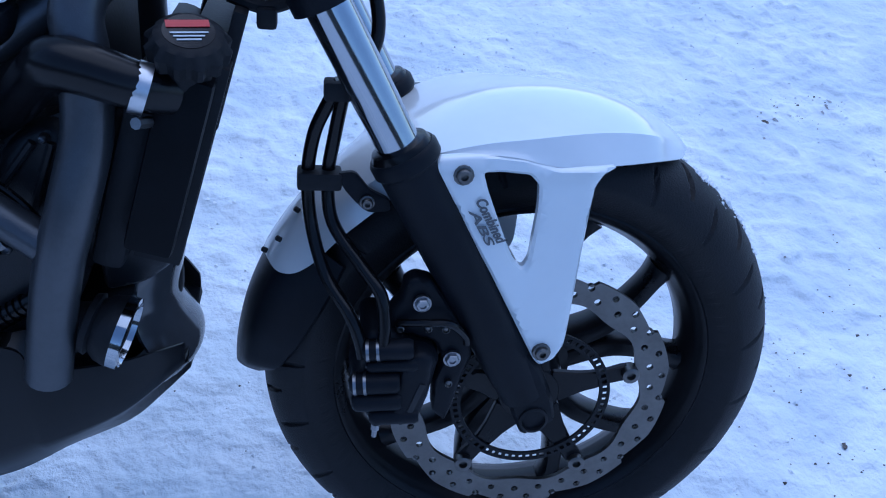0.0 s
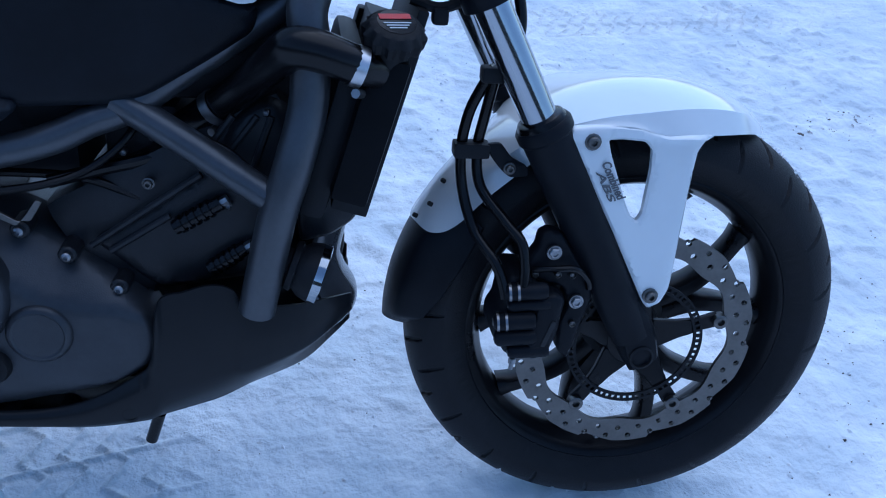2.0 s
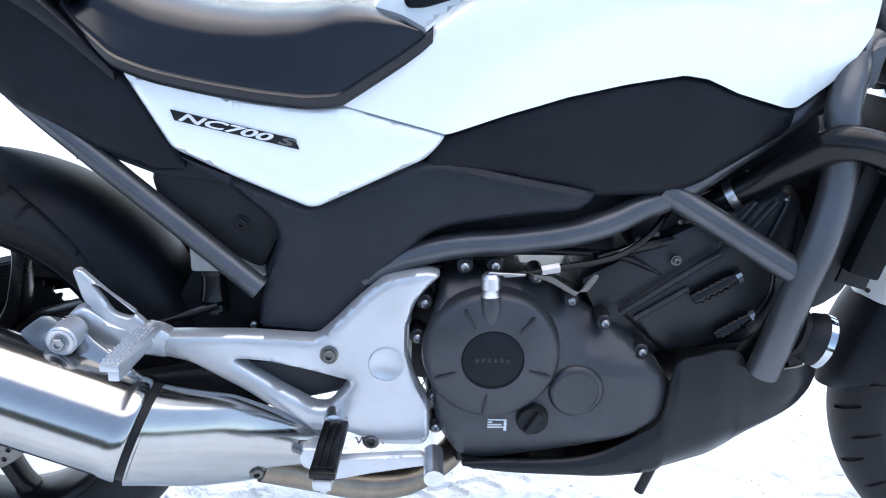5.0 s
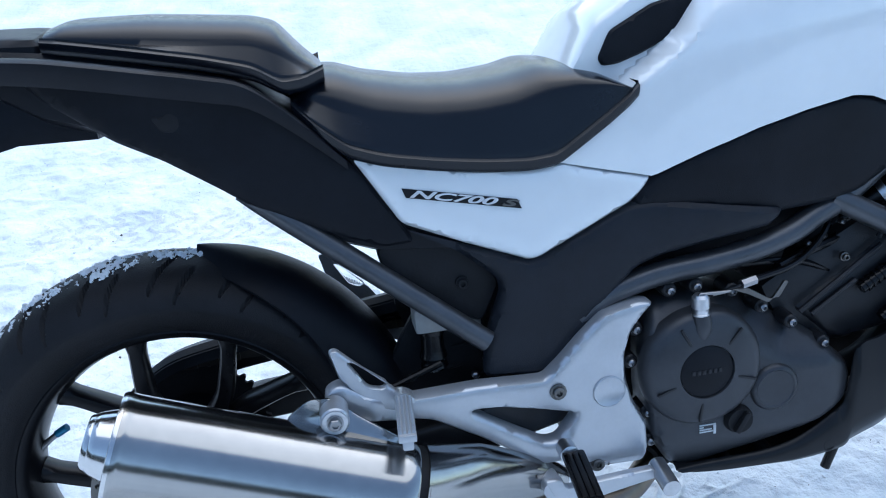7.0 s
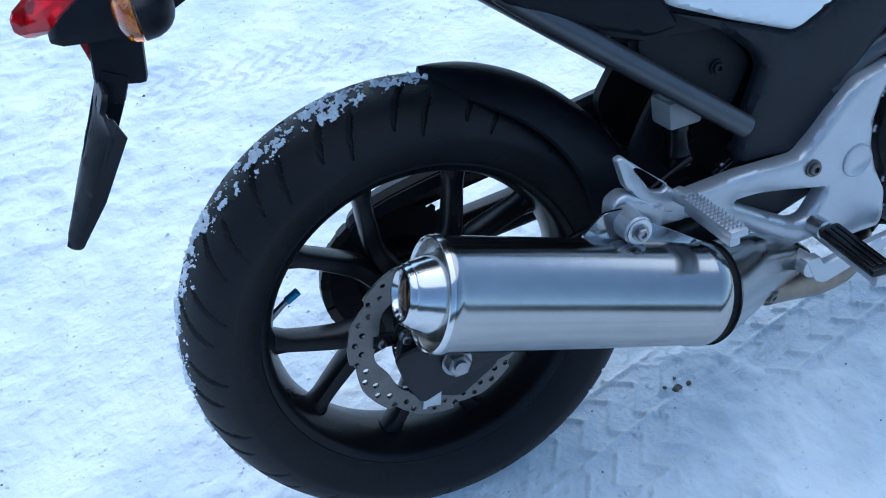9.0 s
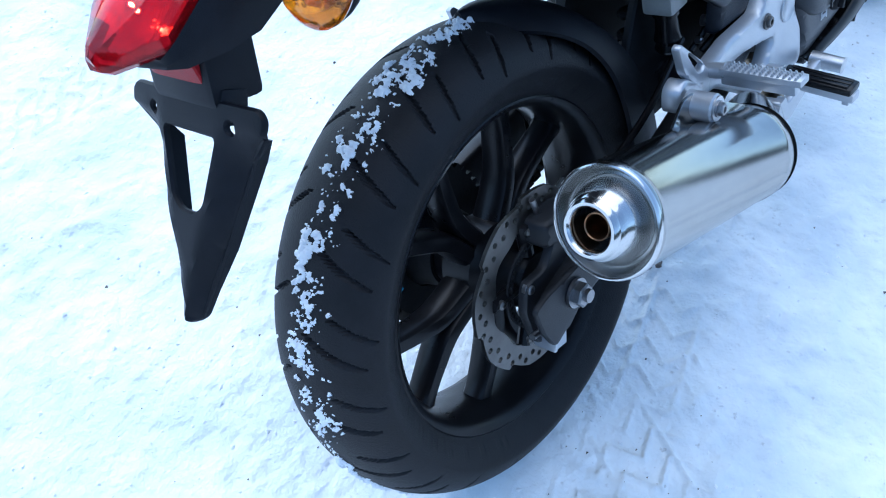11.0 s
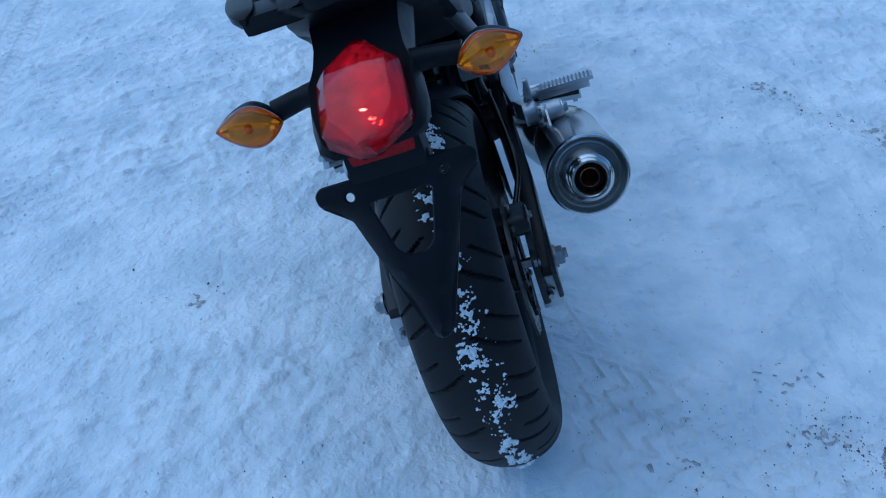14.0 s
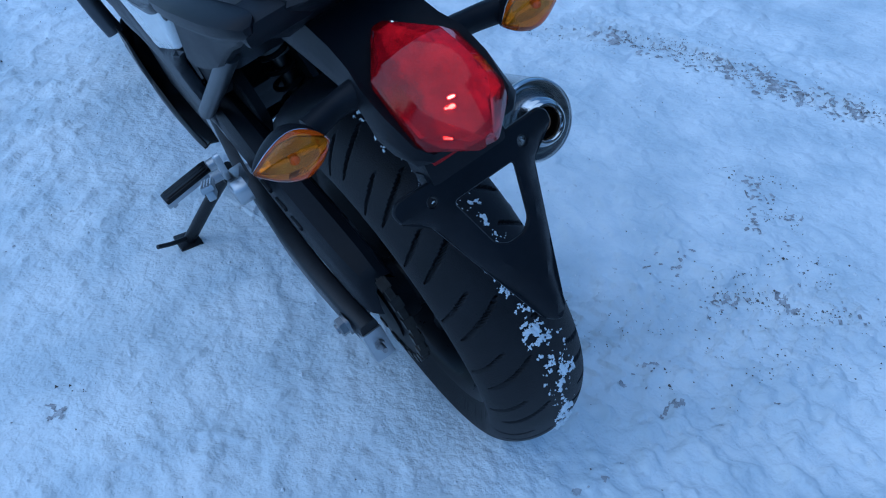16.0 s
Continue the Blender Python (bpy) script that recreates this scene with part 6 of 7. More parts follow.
for sgn in (False, True):
    foot = tagged(new("footrest_bracket"), "silver cast footrest bracket with folding pegs")
    foot.parent = bike
    panel("bracket_plate", STEP, SILVER, foot, out=lambda u, v, b=(0.122 if sgn else 0.152): b + 0.012 * float(np.clip((0.40 - u) / 0.1, 0, 1)), thick=0.024, w=0.008, h=0.008, holes=[SHOLE], r=0.008, step=0.007, mirror=sgn)
    panel("heel_guard", [(u, v + (0.016 if sgn else 0)) for u, v in HEEL], SILVER, foot, out=lambda u, v: 0.178 - 0.006 * float(np.clip((u - 0.25) / 0.05, 0, 1)), thick=0.010, w=0.004, h=0.003, holes=[[(u, v + (0.016 if sgn else 0)) for u, v in RHOLE]], r=0.006, step=0.007, mirror=sgn)
    panel("peg_arm", [(0.202, 0.444), (0.206, 0.470), (0.225, 0.478), (0.262, 0.452), (0.300, 0.446), (0.318, 0.434), (0.312, 0.404), (0.270, 0.418), (0.245, 0.424), (0.222, 0.430)], SILVER, foot, out=lambda u, v: 0.180 - 0.018 * float(np.clip((u - 0.26) / 0.05, 0, 1)), thick=0.024, w=0.006, h=0.004, r=0.008, step=0.008, mirror=sgn)
    s = 1 if sgn else -1
    lathe("peg_clevis", [(0, 0.010), (0.024, 0.010), (0.024, 0)], (0.298, s * 0.168, 0.448), (0, s, 0.1), SILVER, foot, seg=20)
    # pillion peg: a plate with a chequered top on a tapered body
    PM = Matrix.Translation((0.298, s * 0.188, 0.452)) @ Matrix.Rotation(radians(4 * s), 4, "Z") @ Matrix.Rotation(radians(1 * s), 4, "X") @ Matrix.Diagonal((0.8, 0.87, 1, 1))
    if sgn:
        PM = Matrix.Translation((0.285, 0.200, 0.455)) @ Matrix.Rotation(radians(80), 4, "Z") @ Matrix.Rotation(radians(28), 4, "X") @ Matrix.Diagonal((0.8, 0.55, 1, 1))
    a, b = (0.0, 0.120) if sgn else (-0.120, 0.0)
    V, F = join(turned(box_data((-0.013, a, -0.003), (0.013, b, 0.006), 0.002), PM), turned(box_data((-0.008, a + (0.0 if sgn else 0.01), -0.018), (0.008, b - (0.01 if sgn else 0.0), -0.003), 0.003), PM))
    mesh_part("pillion_peg", V, F, SILVER, foot, "silver folding pillion peg")
    data = []
    for i in range(13):
        for j in range(4):
            p = PM @ Vector((-0.0095 + 0.0063 * j, s * (0.012 + 0.0083 * i), 0.0075))
            data.append(lathe_data([(-0.003, 0.0032), (0.0018, 0.0012), (0.0018, 0)], p, (0, 0, 1), 4))
    V, F = join(*data)
    tagged(mesh_part("peg_studs", V, F, SILVER, foot), kind="stuff")
    # rider peg with a rubber top
    PT = Matrix.Translation((0.514, s * 0.172, 0.322)) @ Matrix.Rotation(radians(-5 * s), 4, "X") @ Matrix.Rotation(radians(4 * s), 4, "Z")
    pad = [box_data((-0.0155, min(0, s * 0.105), -0.002), (0.0155, max(0, s * 0.105), 0.009), 0.004)]
    for k in range(3):
        pad.append(box_data((-0.012 + 0.0085 * k, min(s * 0.008, s * 0.098), 0.007), (-0.005 + 0.0085 * k, max(s * 0.008, s * 0.098), 0.0115), 0.0015))
    V, F = turned(join(*pad), PT)
    mesh_part("rider_peg", V, F, HOSE, foot, "black ribbed rubber rider peg")
    V, F = turned(join(box_data((-0.011, min(s * -0.02, s * 0.108), -0.015), (0.011, max(s * -0.02, s * 0.108), -0.001), 0.004), box_data((-0.004, min(s * 0.09, s * 0.1), -0.024), (0.004, max(s * 0.09, s * 0.1), -0.012), 0.002)), PT)
    mesh_part("peg_core", V, F, SILVER, foot)
    lathe("peg_mount", [(0, 0.013), (0.024, 0.013), (0.026, 0.008)], (0.510, s * 0.150, 0.324), (0, s, 0), ALLOY, foot, seg=16)
    if not sgn:
        bolt(foot, (0.504, -0.154, 0.408), r=0.0085, mat=DISC)
        bolt(foot, (0.555, -0.150, 0.288), r=0.0085, mat=DISC)
        lathe("pivot_plug", [(-0.004, 0.0225), (0.0015, 0.0225), (0.0025, 0.021), (0.0015, 0.0195), (0.0015, 0)], (0.574, -0.152, 0.396), (0, -1, 0), SILVER, foot, "round cap over the swingarm pivot", seg=32)
        lathe("bush", [(0, 0.0175), (0.034, 0.0175), (0.036, 0.0155)], (0.213, -0.186, 0.453), (0, -1, 0), SILVER, foot, seg=28)
        lathe("washer", [(0, 0.0150), (0.003, 0.0150), (0.003, 0)], (0.213, -0.221, 0.453), (0, -1, 0), ALLOY, foot, seg=28)
        hexnut(foot, (0.213, -0.224, 0.453), r=0.008, height=0.008)
# brake pedal
pedal = tagged(new("brake_pedal"), "silver brake pedal with its return spring")
pedal.parent = bike
panel("pedal_arm", [(0.470, 0.298), (0.495, 0.297), (0.500, 0.282), (0.60, 0.288), (0.622, 0.289), (0.626, 0.273), (0.56, 0.262), (0.503, 0.250), (0.488, 0.258)], SILVER, pedal, out=0.186, thick=0.012, w=0.004, h=0.003, r=0.006, step=0.008)
tube("pedal_pad", [(0.634, -0.165, 0.281), (0.634, -0.215, 0.274)], 0.0125, ALLOY, pedal, seg=18)
lathe("pedal_boss", [(0, 0.014), (0.06, 0.014), (0.06, 0)], (0.483, -0.125, 0.282), (0, -1, 0), SILVER, pedal, seg=18)
helix = [(0.535 + 0.0011 * k, -0.150 + 0.0035 * math.sin(k * 0.9), 0.288 + 0.0035 * math.cos(k * 0.9)) for k in range(34)]
tube("return_spring", helix, 0.0011, BOLT, pedal, seg=6, n=2)

# -- exhaust --
muffler = tagged(new("muffler"), "polished stainless steel muffler")
muffler.parent = bike
M0, M1 = Vector((-0.030, -0.225, 0.468)), Vector((0.289, -0.219, 0.340))
MD = (M1 - M0).normalized()
ML = (M1 - M0).length
lathe("muffler_body", [(0.004, 0.0575), (-0.002, 0.0595), (-0.003, 0.0615), (0.001, 0.0630), (0.006, 0.0622), (0.012, 0.0615), (ML - 0.026, 0.0615), (ML - 0.022, 0.0630), (ML - 0.006, 0.0632), (ML - 0.003, 0.0615)], M0, MD, STEEL, muffler, "polished stainless can", seg=80, caps=False)
lathe("muffler_strap", [(ML - 0.003, 0.0600), (ML - 0.003, 0.0585), (ML + 0.010, 0.0585), (ML + 0.010, 0.0615)], M0, MD, DARK, muffler, "dark clamping gap", seg=60, caps=False)
lathe("end_ring", [(0.004, 0.0622), (-0.003, 0.0622), (-0.0060, 0.0608), (-0.0066, 0.0592), (-0.0050, 0.0576), (-0.001, 0.0568)], M0, MD, POLISH, muffler, "bright rolled rim", seg=72, caps=False)
lathe("end_dish", [(-0.001, 0.0570), (0.003, 0.0556), (0.009, 0.0528), (0.011, 0.0500), (0.010, 0.0470)], M0, MD, SATIN, muffler, "satin end dish", seg=72, caps=False)
lathe("end_cone", [(0.012, 0.0480), (0.006, 0.0458), (-0.004, 0.0425), (-0.022, 0.0362), (-0.028, 0.0336), (-0.029, 0.0322)], M0, MD, POLISH, muffler, "bright dished end cone", seg=72, caps=False)
lathe("outlet_lip", [(-0.028, 0.0326), (-0.033, 0.0312), (-0.0355, 0.0285), (-0.0355, 0.0255), (-0.033, 0.0232), (-0.028, 0.0222), (0.02, 0.0215)], M0, MD, POLISH, muffler, "rolled bright outlet lip", seg=60, caps=False)
lathe("inner_baffle", [(0.004, 0.0218), (0.004, 0.0148)], M0, MD, DARK, muffler, seg=40, caps=False)
lathe("outlet_pipe", [(0.06, 0.0), (0.05, 0.0130), (-0.020, 0.0130), (-0.021, 0.0138), (-0.020, 0.0148), (0.02, 0.0148)], M0, MD, COPPER, muffler, seg=36, caps=False)
# front shroud: narrows into the pipe
SS = []
E0, E1 = M1 + MD * 0.008, Vector((0.512, -0.128, 0.258))
side = MD.cross(Vector((0, 1, 0))).normalized()
for i in range(13):
    t = i / 12
    p = E0.lerp(E1, t) + Vector((0, 0.006 * math.sin(t * math.pi), -0.004 * math.sin(t * math.pi)))
    ru, rv = 0.0615 * (1 - t) ** 0.75 + 0.018, 0.0430 * (1 - t) ** 1.25 + 0.020
    ru, rv = min(ru, 0.0628), min(rv, 0.0628)
    SS.append([tuple(p + side * ru * math.cos(2 * math.pi * k / 36) + Vector((0, 1, 0)) * rv * math.sin(2 * math.pi * k / 36)) for k in range(36)])
loft("front_shroud", SS, STEEL, muffler, "polished tapering shroud", close=True, smooth=60)
bolt(muffler, (0.416, -0.188, 0.266), (0.25, -1, -0.35), r=0.0085, mat=DISC)
tube("link_pipe", [(0.42, -0.17, 0.262), (0.48, -0.150, 0.236), (0.54, -0.135, 0.214), (0.60, -0.118, 0.209), (0.65, -0.085, 0.222), (0.68, -0.05, 0.24)], 0.0195, GOLDPIPE, muffler, "dull heat-tinted link pipe", seg=22)
V, F = panel_data([(0.155, 0.452), (0.185, 0.474), (0.215, 0.470), (0.235, 0.448), (0.30, 0.405), (0.25, 0.395), (0.16, 0.435)], out=lambda u, v: 0.196 + 0.02 * float(np.clip((0.45 - v) / 0.04, 0, 1)), thick=0.004, w=0.001, h=0.0005, r=0.008, step=0.010)
mesh_part("hanger", V, F, STEEL, muffler, "bent steel hanger plate")

# -- swingarm, chain, rear brake, hugger, shock, stand --
arm = tagged(new("swingarm"), "black box-section swingarm with chain adjusters")
arm.parent = bike
for s in (-1, 1):
    secs = []
    for x, z, h, w, y in ((0.58, 0.392, 0.040, 0.020, 0.095), (0.40, 0.352, 0.034, 0.019, 0.112 if s < 0 else 0.126), (0.20, 0.325, 0.030, 0.017, 0.122 if s < 0 else 0.142), (0.10, 0.318, 0.030, 0.0165, 0.122 if s < 0 else 0.143), (0.02, 0.308, 0.030, 0.016, 0.122 if s < 0 else 0.140), (-0.036, 0.296, 0.028, 0.015, 0.120 if s < 0 else 0.134)):
        secs.append([(x, s * y + w * math.copysign(abs(math.cos(a)) ** 0.35, math.cos(a)), z + h * math.copysign(abs(math.sin(a)) ** 0.35, math.sin(a))) for a in [2 * math.pi * k / 24 for k in range(24)]])
    loft("arm_beam", secs, ENGINE, arm, close=True, smooth=40)
    AM = Matrix.Translation((-0.043, -0.119 if s < 0 else 0.134, 0.280)) @ Matrix.Rotation(radians(14), 4, "Y")
    V, F = turned(join(box_data((-0.003, -0.0165, -0.030), (0.003, 0.0165, 0.026), 0.0015), box_data((-0.003, min(s * 0.0145, s * 0.0175), -0.026), (0.020, max(s * 0.0145, s * 0.0175), 0.024), 0.001)), AM)
    mesh_part("adjuster_plate", V, F, SILVER, arm, "bare alloy end plate")
    V, F = turned(join(tube_data([(0, 0, 0), (-0.026, 0, 0)], 0.0045, seg=10), lathe_data([(0.003, 0.0085), (0.010, 0.0085), (0.010, 0)], (0, 0, 0), (-1, 0, 0), 6)), AM)
    mesh_part("adjuster_bolt", V, F, BOLT, arm)
    hexnut(arm, (0.0, -0.142 if s < 0 else 0.157, 0.310), (0, s, 0), r=0.0155, name="axle_nut", height=0.014)
panel("arm_end", [(-0.072, 0.338), (-0.045, 0.342), (0.050, 0.336), (0.090, 0.332), (0.075, 0.300), (0.012, 0.280), (-0.052, 0.262), (-0.066, 0.296)], ENGINE, arm, out=0.139, thick=0.008, w=0.004, h=0.003, r=0.008, step=0.009)
tube("axle", [(0, -0.162, 0.312), (0, 0.174, 0.311)], 0.0085, BOLT, arm, seg=16)
box("arm_bridge", (0.37, -0.10, 0.33), (0.43, 0.10, 0.39), ENGINE, arm, bevel=0.015)
rcal = tagged(new("rear_brake_caliper"), "small black rear brake caliper")
rcal.parent = bike
panel("caliper_body", [(0.00, 0.405), (0.055, 0.400), (0.075, 0.375), (0.07, 0.345), (0.02, 0.36), (-0.01, 0.375)], ENGINE, rcal, out=0.118, thick=0.055, w=0.010, h=0.008, r=0.010, step=0.010)
panel("caliper_bracket", [(-0.058, 0.262), (0.003, 0.232), (0.06, 0.262), (0.075, 0.30), (0.06, 0.37), (0.02, 0.385), (-0.015, 0.35), (-0.052, 0.355), (-0.066, 0.32)], ENGINE, rcal, out=0.116, thick=0.012, w=0.004, h=0.003, r=0.010, step=0.010)
tube("bleed_nipple", [(0.02, -0.09, 0.40), (0.015, -0.09, 0.425)], 0.004, BOLT, rcal, seg=8)
bolt(rcal, (-0.048, -0.112, 0.345), r=0.006)
bolt(rcal, (0.030, -0.118, 0.385), r=0.006)
tube("rear_brake_hose", [(0.06, -0.10, 0.385), (0.14, -0.118, 0.40), (0.25, -0.115, 0.42), (0.36, -0.10, 0.45)], 0.005, HOSE, rcal, seg=10)

chain = tagged(new("drive_chain"), "dark roller drive chain")
chain.parent = bike
data = []
runs = [((0.0, 0.312 + 0.108), (0.56, 0.452)), ((0.0, 0.312 - 0.108), (0.56, 0.372))]
for (ax, az), (bx, bz) in runs:
    L = math.hypot(bx - ax, bz - az)
    n = int(L / 0.0159)
    for i in range(n):
        t = i / n
        data.append(box_data((ax + (bx - ax) * t, 0.083 + (0.003 if i % 2 else 0.0), az + (bz - az) * t - 0.0065), (ax + (bx - ax) * t + 0.017, 0.099 - (0.003 if i % 2 else 0.0), az + (bz - az) * t + 0.0065), 0.0))
for i in range(22):
    a = math.pi / 2 + math.pi * i / 21
    p = Vector((0.109 * math.cos(a), 0.091, 0.312 + 0.109 * math.sin(a)))
    data.append(turned(box_data((-0.0085, -0.008 + (0.003 if i % 2 else 0), -0.0065), (0.0085, 0.008 - (0.003 if i % 2 else 0), 0.0065), 0.0), Matrix.Translation(p) @ Matrix.Rotation(-a - math.pi / 2, 4, "Y")))
V, F = join(*data)
tagged(mesh_part("chain_link", V, F, CHAINSTEEL, chain), kind="stuff")
CG = []
for x, z, o in ((0.47, 0.500, 0.0), (0.38, 0.490, 0.004), (0.26, 0.474, 0.008), (0.14, 0.460, 0.010), (0.05, 0.448, 0.010), (-0.01, 0.436, 0.008), (-0.045, 0.420, 0.002), (-0.056, 0.410, -0.012)):
    ring = [(0.072, z - 0.014), (0.078, z), (0.090, z + 0.006), (0.108 + o, z), (0.118 + o, z - 0.016), (0.122 + o, z - 0.050), (0.122 + o, z - 0.066)]
    CG.append([(x, *p) for p in ring] + [(x, p[0] - 0.003, p[1] - 0.003) for p in ring[::-1]])
loft("chain_guard", [list(row) for row in zip(*[[tuple(q) for q in spline([g[j] for g in CG], 4)] for j in range(len(CG[0]))])], PLASTIC, chain, "black chain guard", close=True, smooth=35)
for k in range(3):
    box("guard_slot", (0.10 + 0.05 * k, 0.1275, 0.425 + 0.006 * k), (0.135 + 0.05 * k, 0.1335, 0.433 + 0.006 * k), DARK, chain, bevel=0.002)

# hugger over the rear wheel
K = [(79, 0.323, 0.012, 0.002), (75, 0.325, 0.040, 0.004), (66, 0.328, 0.072, 0.010), (54, 0.331, 0.086, 0.022), (40, 0.334, 0.090, 0.040), (26, 0.337, 0.091, 0.062), (8, 0.340, 0.092, 0.085), (-6, 0.340, 0.092, 0.09)]
arched("rear_hugger", K, PLASTIC, "matt black hugger over the rear tyre", parent=bike, centre=(0.0, 0.312), crown=0.022)

shock = tagged(new("rear_shock"), "rear shock absorber with a coil spring")
shock.parent = bike
S0, S1 = Vector((0.37, -0.02, 0.37)), Vector((0.44, -0.02, 0.60))
coil = [tuple(S0.lerp(S1, k / 120) + Vector((0.030 * math.cos(k * 0.42), 0.030 * math.sin(k * 0.42), 0))) for k in range(121)]
tube("spring", coil, 0.005, DARK, shock, seg=8, n=2)
tube("damper", [S0, S1], 0.016, DISC, shock, seg=16)
lathe("bump_stop", [(0, 0.03), (0.03, 0.026), (0.03, 0)], S0 + (S1 - S0) * 0.62, S1 - S0, CLEAR, shock, "pale bump stop", seg=20)
panel("rear_bracket", [(0.375, 0.535), (0.42, 0.53), (0.42, 0.485), (0.385, 0.50)], CLEAR, shock, "pale bracket plate", out=0.09, thick=0.004, w=0.001, h=0.0005, r=0.004, step=0.01)
for k, (a, b) in enumerate((((0.40, -0.09, 0.41), (0.44, -0.10, 0.46)), ((0.42, -0.095, 0.40), (0.46, -0.10, 0.44)), ((0.44, -0.09, 0.42), (0.43, -0.10, 0.48)))):
    tube("wire_loom", [a, ((a[0] + b[0]) / 2 + 0.01, a[1] - 0.01, (a[2] + b[2]) / 2), b], 0.0045, HOSE, shock, seg=8)
V, F = join(box_data((0.330, -0.106, 0.496), (0.376, -0.062, 0.532), 0.006), lathe_data([(0, 0.020), (0.010, 0.020), (0.012, 0.016), (0.012, 0)], (0.353, -0.084, 0.531), (0, 0, 1), 20))
mesh_part("reservoir", V, F, CLEAR, shock, "pale plastic fluid reservoir")
lathe("reservoir_boot", [(0, 0.016), (0.004, 0.019), (0.012, 0.0165), (0.018, 0.019), (0.030, 0.016), (0.050, 0.015), (0.052, 0.018), (0.058, 0.018)], (0.353, -0.084, 0.437), (0, 0, 1), HOSE, shock, seg=20)
bolt(shock, (0.425, -0.10, 0.445), r=0.006)
bolt(shock, (0.405, -0.10, 0.425), r=0.005, washer=False)

stand = tagged(new("side_stand"), "black side stand resting on the snow")
stand.parent = bike
tube("stand_leg", [(0.56, 0.135, 0.262), (0.60, 0.20, 0.19), (0.654, 0.282, 0.092)], [0.014, 0.013, 0.013], ENGINE, stand, seg=14, n=3)
V, F = turned(box_data((-0.03, -0.025, -0.006), (0.03, 0.025, 0.006), 0.004), Matrix.Translation((0.658, 0.288, 0.084)) @ Matrix.Rotation(radians(17.2), 4, "X"))
mesh_part("stand_foot", V, F, ENGINE, stand)
tube("kick_tab", [(0.652, 0.280, 0.098), (0.638, 0.315, 0.118), (0.625, 0.345, 0.142)], 0.005, ENGINE, stand, seg=10)
helix = [(0.535 + 0.0022 * k, 0.140 + 0.0016 * k + 0.006 * math.sin(k * 0.9), 0.262 - 0.0018 * k + 0.006 * math.cos(k * 0.9)) for k in range(42)]
tube("stand_spring", helix, 0.0013, DISC, stand, seg=6, n=2)

# -- snow that sticks to the bike --
rng = random.Random(11)


def snow_film(centre, R, half, lip, lo, hi, shift, wide, level, seed, parent, xf):
    """A ragged film of caked snow over the tread, thick in the middle of each patch and thin at its edge."""
    th = np.radians(np.arange(lo, hi, 0.19))
    ys = np.linspace(shift - 3.2 * wide, shift + 3.2 * wide, 84)
    T, Y = np.meshgrid(th, ys, indexing="ij")
    d, k = T * R, seed * 7.3
    h = 0.50 * value_noise(d + k, Y, 0.034, seed + 20) + 0.60 * value_noise(d, Y + k, 0.011, seed + 30) + 0.55 * value_noise(d, Y, 0.0042, seed + 40) + 0.40 * value_noise(d, Y, 0.0021, seed + 50)
    h = h - level + 0.22 * np.clip((T - 3.3) / 0.8, 0, 1) - 0.21 * ((Y - shift) / wide) ** 2
    a = np.arcsin(np.clip(Y / half, -0.95, 0.95))
    r = R - (R - lip) * (1 - np.cos(a)) / (1 - math.cos(2.05)) + 0.0002 + 0.0050 * np.clip(h * 1.3, 0, 1) ** 0.8
    P = np.stack([centre[0] + r * np.cos(T), Y, centre[1] + r * np.sin(T)], -1)
    m = len(ys)
    keep = (h[:-1, :-1] + h[1:, :-1] + h[:-1, 1:] + h[1:, 1:]) > 0
    i, j = np.nonzero(keep)
    q = np.stack([i * m + j, (i + 1) * m + j, (i + 1) * m + j + 1, i * m + j + 1], -1)
    used, back = np.unique(q, return_inverse=True)
    V = P.reshape(-1, 3)[used]
    ob = mesh_part("snow_strip", V.tolist(), back.reshape(-1, 4).tolist(), CLUMP, parent, "caked white snow", smooth=180, xf=xf)
    return tagged(ob, kind="stuff")


snow_film(RC, 0.312, 0.081, 0.220, 66, 272, -0.008, 0.012, 0.08, 3, rear, EYE4)
snow_film(RC, 0.312, 0.081, 0.220, 92, 180, -0.026, 0.012, 0.36, 4, rear, EYE4)
snow_film(FC, 0.300, 0.0605, 0.219, 2, 66, 0.0, 0.016, 0.22, 5, front, STEER)

# ---- dirt on the snow ----
def crumb(size, seed):
    r = random.Random(seed)
    bm = bmesh.new()
    bmesh.ops.create_icosphere(bm, subdivisions=1, radius=size)
    for v in bm.verts:
        v.co *= 0.7 + 0.7 * r.random()
        v.co.z *= 0.6
    me = bpy.data.meshes.new("dirt_clod")
    bm.to_mesh(me)
    bm.free()
    me.materials.append(DIRT)
    return me


clod_mesh = [crumb(0.0062, 1), crumb(0.0048, 2), crumb(0.0036, 3)]
CLODS = [(0.388, -0.01, 3), (0.40, 0.0, 2), (0.375, -0.015, 2), (2.356, 1.0, 2), (2.12, 0.12, 2)]
for k, (x, y, n) in enumerate(CLODS):
    for j in range(n):
        px, py = x + rng.uniform(-0.012, 0.012), y + rng.uniform(-0.012, 0.012)
        ob = tagged(new("dirt_clod", clod_mesh[(k + j) % 3]), "small dark frozen dirt clod lying on snow", "dirt clod", group="dirt clods")
        ob.matrix_world = Matrix.Translation((px, py, float(snow_height(np.array([px]), np.array([py]))[0]) + 0.002)) @ Matrix.Rotation(rng.uniform(0, 6), 4, "Z")
